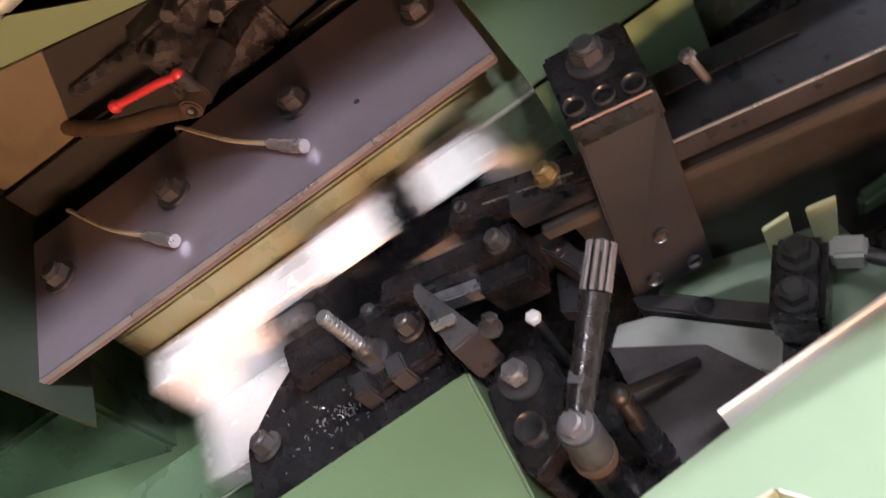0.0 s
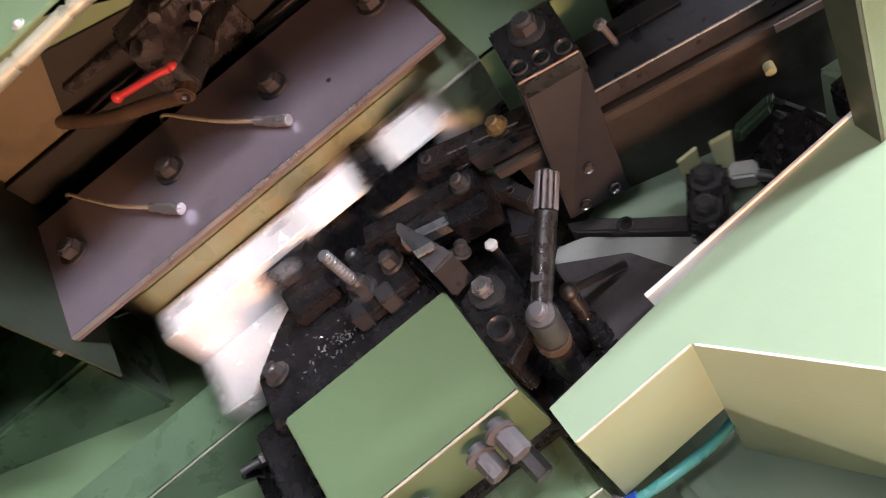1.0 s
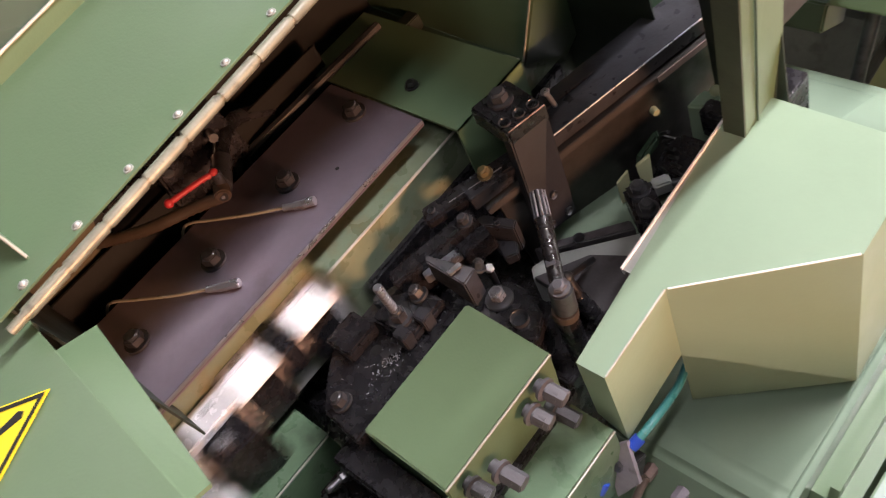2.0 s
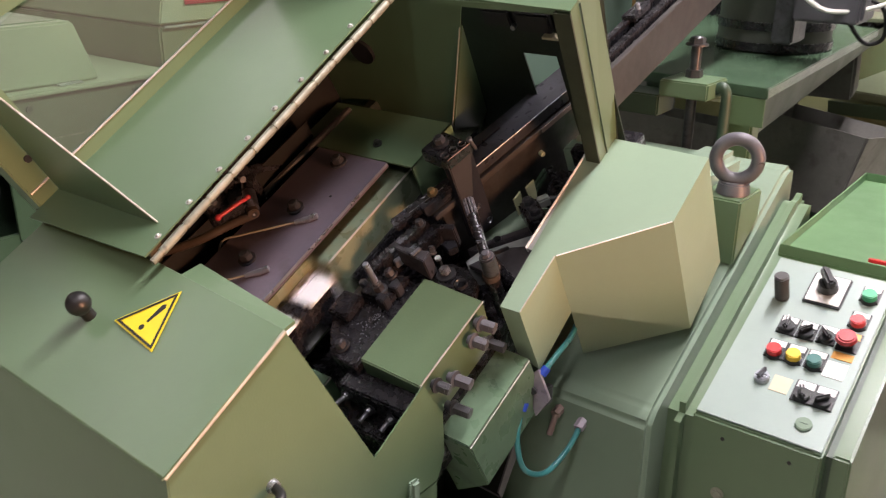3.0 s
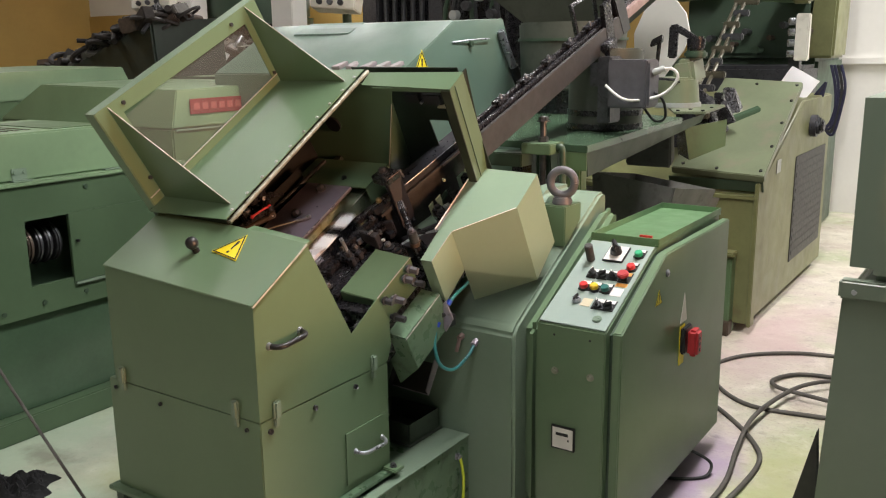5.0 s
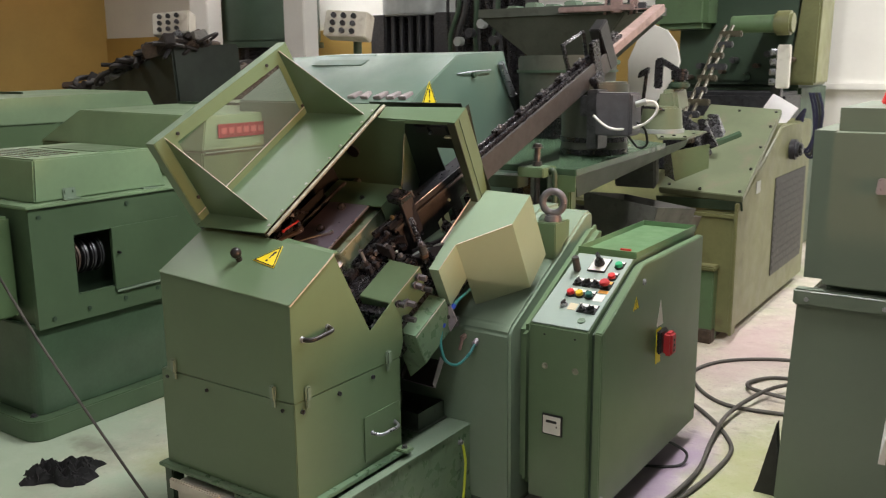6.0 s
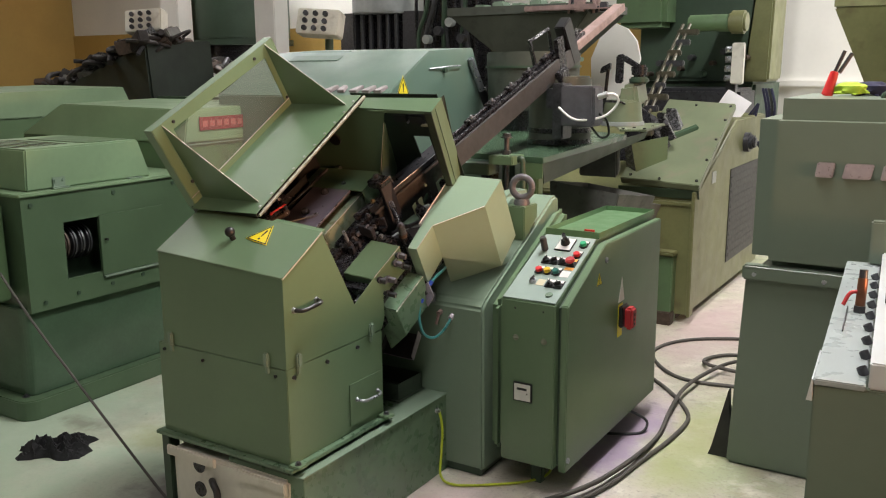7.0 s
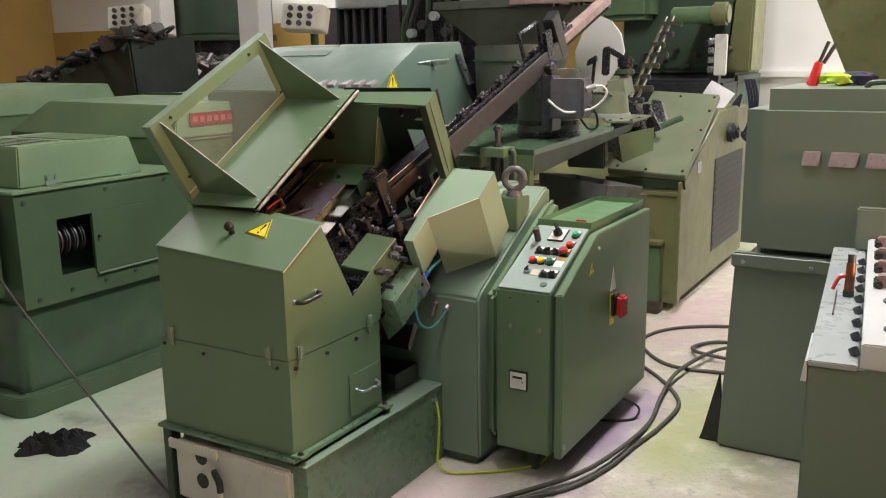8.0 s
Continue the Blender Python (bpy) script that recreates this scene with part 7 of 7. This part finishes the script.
tagged(part("black_rag", bm, CLOTH), "crumpled black cloth lying on the floor", "rag")

# ---------------------------------------------------------------- far background
def control_box(x, y, z, turn, tilt):
    c = thing("control_box", (x, y, z - 0.9), "cream control box with black buttons on a stand", "control box", "control boxes")
    m = Matrix.Translation((x, y, z)) @ pose(0, 0, 0, -14, tilt, turn)
    part("box_shell", bx(B(), -0.21, 0.21, -0.09, 0.09, -0.12, 0.12, 0.010), CREAMPLASTIC, c, m=m)
    for r in range(3):
        for k in range(3):
            part("box_button", cyl(B(), (-0.12 + 0.10 * k, -0.09, 0.07 - 0.07 * r), (-0.12 + 0.10 * k, -0.115, 0.07 - 0.07 * r), 0.025, n=14), PLASTIC if (r + k) % 3 else DARKSTEEL, c, m=m)
    part("box_post", cyl(B(), (x, y + 0.12, 0.0), (x, y + 0.12, z - 0.05), 0.04, n=14), GREEN_DARK, c)
    return c


control_box(-3.62, 4.62, 2.11, 16, 4)
control_box(-6.12, 4.66, 2.20, 24, -4)


def hopper(x, y, z, w, d, h, mat, lab, leg):
    t = thing("hopper", (x, y, z - 0.5), lab, "hopper", "hoppers")
    m = Matrix.Translation((x, y, z))
    part("hopper_funnel", hull(B(), [(-w * 0.32, -d * 0.3, 0), (w * 0.32, -d * 0.3, 0), (w * 0.32, d * 0.3, 0), (-w * 0.32, d * 0.3, 0), (-w / 2, -d / 2, h * 0.6), (w / 2, -d / 2, h * 0.6), (w / 2, d / 2, h * 0.6), (-w / 2, d / 2, h * 0.6)], 0.01), mat, t, m=m)
    bm = B()
    for a in ((-w / 2, w / 2, -d / 2, -d / 2 + 0.01), (-w / 2, w / 2, d / 2 - 0.01, d / 2), (-w / 2, -w / 2 + 0.01, -d / 2 + 0.01, d / 2 - 0.01), (w / 2 - 0.01, w / 2, -d / 2 + 0.01, d / 2 - 0.01)):
        bx(bm, *a, h * 0.6 + 0.002, h)
    part("hopper_rim", bm, mat, t, m=m)
    part("hopper_lip", tube(B(), [(-w / 2, -d / 2, h), (w / 2, -d / 2, h), (w / 2, d / 2, h), (-w / 2, d / 2, h), (-w / 2, -d / 2, h)], 0.014, 8, 1), mat, t, m=m)
    part("hopper_leg", bx(B(), -w * leg, w * leg, -d * 0.22, d * 0.22, -z, -0.002, 0.01), GREEN_DARK, t, m=m)
    return t


hp = thing("hopper", (-1.40, 4.70, 1.2), "sooty grey-green sheet hopper on a column", "hopper", "hoppers")
part("hopper_funnel", hull(B(), [(-1.63, 4.52, 1.78), (-1.10, 4.52, 1.78), (-1.10, 4.95, 1.78), (-1.63, 4.95, 1.78), (-2.02, 4.35, 2.115), (-0.78, 4.35, 2.115), (-0.78, 5.15, 2.115), (-2.02, 5.15, 2.115)], 0.01), SOOTY, hp)
bm = B()
for a in ((-2.03, -0.77, 4.34, 4.35), (-2.03, -0.77, 5.15, 5.16), (-2.03, -2.02, 4.35, 5.15), (-0.78, -0.77, 4.35, 5.15)):
    bx(bm, *a, 2.117, 2.18)
part("hopper_rim", bm, SOOTY, hp)
part("hopper_band", bx(B(), -1.66, -1.07, 4.49, 4.98, 1.74, 1.778, 0.006), GREEN_CAST, hp, "pale band under the funnel")
part("hopper_leg", bx(B(), -1.64, -1.09, 4.51, 4.96, 0.0, 1.738, 0.02), SOOTY, hp)
for k in range(5):
    tagged(part("machined_block", bx(B(), -1.84 + 0.17 * k, -1.74 + 0.17 * k, 4.45, 4.60, 2.116, 2.205 + 0.02 * (k % 2), 0.012), GREEN_CAST), "small pale green block lying in the hopper", "block", "blocks in the hopper")
hm = thing("hopper_mechanism", (-0.75, 4.5, 2.1), "dusty pinkish feed mechanism on the hopper rim", "mechanism")
part("mechanism_bar", bx(B(), -1.30, -0.70, 4.30, 4.338, 2.125, 2.165, 0.006), PINKSTEEL, hm, "flat dusty rim bar")
rnd2 = random.Random(12)
for k in range(16):
    x, z, y = rnd2.uniform(-0.98, -0.60), rnd2.uniform(2.12, 2.27), rnd2.uniform(4.32, 4.50)
    if k % 2:
        part("mechanism_block", bx(B(), x - 0.03, x + 0.03, y - 0.02, y + 0.02, 2.11, z, 0.006), (PINKSTEEL, DARKSTEEL)[k % 4 == 1], hm)
    else:
        part("mechanism_pin", cyl(B(), (x, y, 2.10), (x + 0.01, y, z + 0.02), 0.012, n=10), (PINKSTEEL, BROWN)[k % 4 == 0], hm)
part("mechanism_plate", bx(B(), -1.0, -0.58, 4.30, 4.52, 2.126, 2.134), PINKSTEEL, hm)
hopper(1.68, 4.3, 1.48, 1.30, 0.9, 0.95, CREAM, "cream sheet hopper of a machine beyond the aisle", 0.2)
part("hopper_window", cyl(B(), (1.62, 3.86, 2.12), (1.62, 3.84, 2.12), 0.14, n=24), GREEN_DARK, [o for o in scene.objects if o.name.startswith("hopper") and o.type == "EMPTY"][-1])
fm = thing("far_machine", (-0.6, 6.9, 0.0), "dark green far machine with cylinder and cream housing", "machine")
part("far_body", bx(B(), -1.35, 0.0, 6.5, 7.6, 0.0, 1.55, 0.03), GREEN_DARK, fm)
part("far_head", bx(B(), -1.10, 0.05, 6.4, 7.4, 1.555, 2.9, 0.04), GREEN_DARK, fm)
part("far_brow", bx(B(), -1.25, -0.75, 6.1, 6.6, 2.05, 2.8, 0.05), GREEN_OLD, fm)
part("far_cylinder", cyl(B(), (-0.36, 5.55, 2.05), (-0.02, 5.55, 2.05), 0.068, n=28, b=0.01), GREEN_OLD, fm)
part("cylinder_arm", bx(B(), -0.30, -0.10, 5.58, 6.5, 2.0, 2.09, 0.01), GREEN_OLD, fm)
part("far_flange", cyl(B(), (-0.02, 5.55, 2.05), (0.12, 5.55, 2.05), 0.095, n=28, b=0.02), CREAM, fm)
part("far_panel", bx(B(), 0.07, 0.165, 5.30, 5.36, 1.55, 1.88, 0.008), CREAMPLASTIC, fm, "cream upright button panel")
part("panel_post", bx(B(), 0.02, 0.10, 5.36, 5.44, 0.0, 1.60, 0.004), DARKSTEEL, fm)
for k in range(4):
    part("far_button", cyl(B(), (0.065, 5.30, 1.60 + 0.075 * k), (0.03, 5.28, 1.60 + 0.075 * k), 0.026, n=12), STEEL, fm)
part("far_plate", hull(B(), [(-0.10, 6.38, 1.55), (0.14, 6.38, 1.55), (0.14, 6.9, 1.55), (-0.10, 6.9, 1.55), (0.02, 6.38, 2.9), (0.16, 6.38, 2.9), (0.16, 6.9, 2.9), (0.02, 6.9, 2.9)], 0.02), CREAM, fm)
part("far_rust", bx(B(), -0.85, 0.02, 5.85, 6.45, 1.15, 1.50, 0.03), BROWN, fm)
for k in range(10):
    part("far_fitting", cyl(B(), (-0.95 + 0.1 * k, 6.38, 1.62 + 0.05 * ((k * 7) % 5)), (-0.95 + 0.1 * k, 6.25, 1.62 + 0.05 * ((k * 7) % 5)), 0.022 + 0.006 * (k % 3), n=10), (RUST, DARKSTEEL, GREEN_DARK)[k % 3], fm)
tn = thing("far_tank", (-6.9, 6.9, 0.0), "dark green round tank with a flat band", "tank")
part("tank_drum", cyl(B(), (-6.93, 6.9, 2.06), (-6.93, 6.9, 3.2), 0.68, n=44, b=0.02), GREEN_DARK, tn)
part("tank_base", cyl(B(), (-6.93, 6.9, 0.0), (-6.93, 6.9, 1.99), 0.5, n=36), BLACK, tn)
part("tank_band", cyl(B(), (-6.93, 6.9, 1.99), (-6.93, 6.9, 2.06), 0.72, n=44), GREEN_DARK, tn)
for x in (-7.22, -5.58):
    cl = thing("white_column", (x, 6.0, 0.0), "white painted square column", "column", "columns")
    part("column_shaft", bx(B(), x - 0.16, x + 0.16, 5.95, 6.2, 0.0, 4.99, 0.01), WALLWHITE, cl)
    part("column_foot", bx(B(), x - 0.2, x + 0.2, 5.9, 6.25, 0.0, 0.06, 0.008), GREEN_DARK, cl)
t2 = thing("far_press", (-4.7, 7.4, 0.0), "dark press with steel drum and dark columns", "machine")
part("press_drum", cyl(B(), (-4.70, 7.4, 2.34), (-4.70, 7.4, 3.2), 0.54, n=40, b=0.02), GALV, t2)
part("press_body", bx(B(), -5.02, -4.36, 7.1, 7.8, 0.0, 2.34, 0.02), BLACK, t2)
for k in range(5):
    part("press_rod", cyl(B(), (-4.95 + 0.13 * k, 7.05, 1.6), (-4.95 + 0.13 * k, 7.05, 2.34), 0.03, n=12), DARKSTEEL, t2)
for x in (-5.16, -4.20):
    part("press_column", bx(B(), x - 0.12, x + 0.12, 7.0, 7.3, 0.0, 2.36, 0.02), DARKSTEEL, t2)
pp = thing("pipe_bundle", (-3.45, 6.6, 0.0), "dark bundle of pipes and fittings on a frame", "pipes")
part("pipe_frame", bx(B(), -3.85, -2.95, 6.75, 7.1, 0.0, 3.0, 0.02), BLACK, pp)
rnd = random.Random(9)
for k in range(10):
    x = -3.80 + 0.085 * k
    part("pipe", tube(B(), [(x, 6.6, 3.0), (x + rnd.uniform(-0.08, 0.08), 6.55, 2.4), (x + rnd.uniform(-0.1, 0.1), 6.6, 2.0), (x, 6.62, 1.4), (x, 6.65, 0.0)], rnd.uniform(0.018, 0.035), 8), (BLACK, GREEN_DARK, DARKSTEEL)[k % 3], pp)
for k in range(4):
    part("pipe_flange", cyl(B(), (-3.60 + 0.15 * k, 6.5, 2.0 + 0.09 * (k % 3)), (-3.60 + 0.15 * k, 6.42, 2.0 + 0.09 * (k % 3)), 0.05, n=16), (GALV, DARKSTEEL)[k % 2], pp)
wp = thing("white_panel", (-1.1, 5.75, 0.0), "white rounded sheet guard standing upright", "panel")
part("panel_sheet", prism(B(), [(-1.31, 1.30), (-1.33, 1.77), (-1.24, 1.97), (-1.10, 2.08), (-0.98, 2.03), (-0.89, 1.92), (-0.85, 1.76), (-0.90, 1.62), (-1.05, 1.42), (-1.10, 1.30)], "y", 5.75, 5.78, 0.004), WALLWHITE, wp)
part("panel_foot", bx(B(), -1.30, -1.12, 5.74, 5.79, 0.0, 1.30, 0.004), GREEN_DARK, wp)
wb = thing("scrap_table", (-6.2, 4.5, 0.0), "dark green bench heaped with rusty machine parts", "bench")
part("table_body", hull(B(), [(-7.2, 4.1, 0), (-5.32, 4.1, 0), (-5.32, 5.0, 0), (-7.2, 5.0, 0), (-7.2, 4.1, 1.42), (-5.50, 4.1, 1.95), (-5.50, 5.0, 2.0), (-7.2, 5.0, 1.48)], 0.02), DARKIN, wb)
rnd = random.Random(4)


def scrap(parent, count, x0, x1, y0, y1, z_of, size):
    for k in range(count):
        sx, sy, sz = rnd.uniform(0.05, 0.16) * size, rnd.uniform(0.04, 0.11) * size, rnd.uniform(0.03, 0.08) * size
        px = rnd.uniform(x0, x1)
        m = Matrix.Translation((px, rnd.uniform(y0, y1), z_of(px) + rnd.uniform(0.0, 0.14))) @ pose(0, 0, 0, rnd.uniform(-30, 30), rnd.uniform(-30, 30), rnd.uniform(0, 180))
        if k % 3 == 0:
            part("scrap_bar", cyl(B(), (-sx * 1.3, 0, 0), (sx * 1.3, 0, 0), sz * 0.6, n=12, b=0.004), (SCRAP, DARKSTEEL, RUST, SCRAP)[k % 4], parent, m=m)
        elif k % 3 == 1:
            part("scrap_ring", tube(B(), [(sx * math.cos(a), sx * math.sin(a), 0) for a in [j * math.pi / 7 for j in range(15)]], sz * 0.4, 8, 1), SCRAP, parent, m=m)
        else:
            part("scrap_block", bx(B(), -sx, sx, -sy, sy, -sz, sz, 0.01), (SCRAP, BLACK, BINSTEEL, RUST)[k % 4], parent, m=m)


scrap(wb, 170, -7.3, -5.50, 4.06, 4.75, lambda x: 1.42 + (x + 7.2) * 0.30, 0.95)
sb = thing("scrap_heap", (-5.6, 5.6, 0.0), "grey heap of metal parts on a dark bench", "scrap heap")
part("heap_bench", bx(B(), -6.9, -4.9, 5.2, 5.9, 0.0, 1.40, 0.02), BLACK, sb)
scrap(sb, 90, -6.8, -5.0, 5.2, 5.5, lambda x: 1.45 + 0.18 * math.sin((x + 6.8) * 1.7), 0.9)
for x, y, z, tx, big in ((-5.72, 4.9, 1.56, 20, 0.20), (-5.95, 4.95, 1.60, 50, 0.17), (0.16, 5.0, 1.37, -20, 0.12)):
    bm = bmesh.new()
    bmesh.ops.create_grid(bm, x_segments=8, y_segments=8, size=big)
    for v in bm.verts:
        v.co.z = 0.04 * noise.noise(v.co * 6 + Vector((x, y, 0)))
    bmesh.ops.solidify(bm, geom=bm.faces[:] + bm.edges[:] + bm.verts[:], thickness=0.002)
    bm.transform(Matrix.Translation((x, y, z)) @ pose(0, 0, 0, 62, 25, tx))
    tagged(part("paper_sheet", bm, PAPER), "creased white paper sheet hanging on a machine", "paper", "paper sheets")
for k, mat in ((0, NAVY), (1, NAVY), (2, RUBBER), (3, NAVY)):
    q = 0.022 * k
    part("cable", tube(B(), [(0.33 + q, 5.30, 1.52), (0.37 + q, 5.28, 1.38), (0.385 + q * 0.6, 5.27, 1.22), (0.35 + q * 0.5, 5.26, 1.10 - q), (0.30, 5.27, 1.12), (0.285 - q, 5.29, 1.25), (0.305, 5.30, 1.40)], 0.011, 6), mat, fd)
part("side_motor", cyl(B(), (0.232, 4.95, 1.12), (0.36, 4.95, 1.12), 0.075, n=24, b=0.02), BROWN, fd, "dark rusty motor")
part("motor_cap", cyl(B(), (0.36, 4.95, 1.12), (0.385, 4.95, 1.12), 0.045, n=20, b=0.008), BLACK, fd)


# ---------------------------------------------------------------- what moves
STROKE, RATE, TOP = 0.29, 4.75, 0.395


def motions():
    along = Vector((0, math.cos(radians(28)), math.sin(radians(28))))
    home = ram.location.copy()
    rows = []
    for k in range(241):
        t = k / 30
        d = -STROKE / 2 * (1 - math.cos(2 * math.pi * RATE * (t - TOP)))
        p = home + along * d
        rows.append((t, pose(p.x, p.y, p.z)))
    walk(ram, rows)
    home2 = pusher.location.copy()
    way = (BED.to_3x3() @ Vector((0.94, 0.34, 0))).normalized()
    rows = []
    for k in range(241):
        t = k / 30
        p = home2 + way * (0.012 * math.cos(2 * math.pi * RATE * (t - TOP) + 2.2))
        rows.append((t, pose(p.x, p.y, p.z)))
    walk(pusher, rows)


motions()
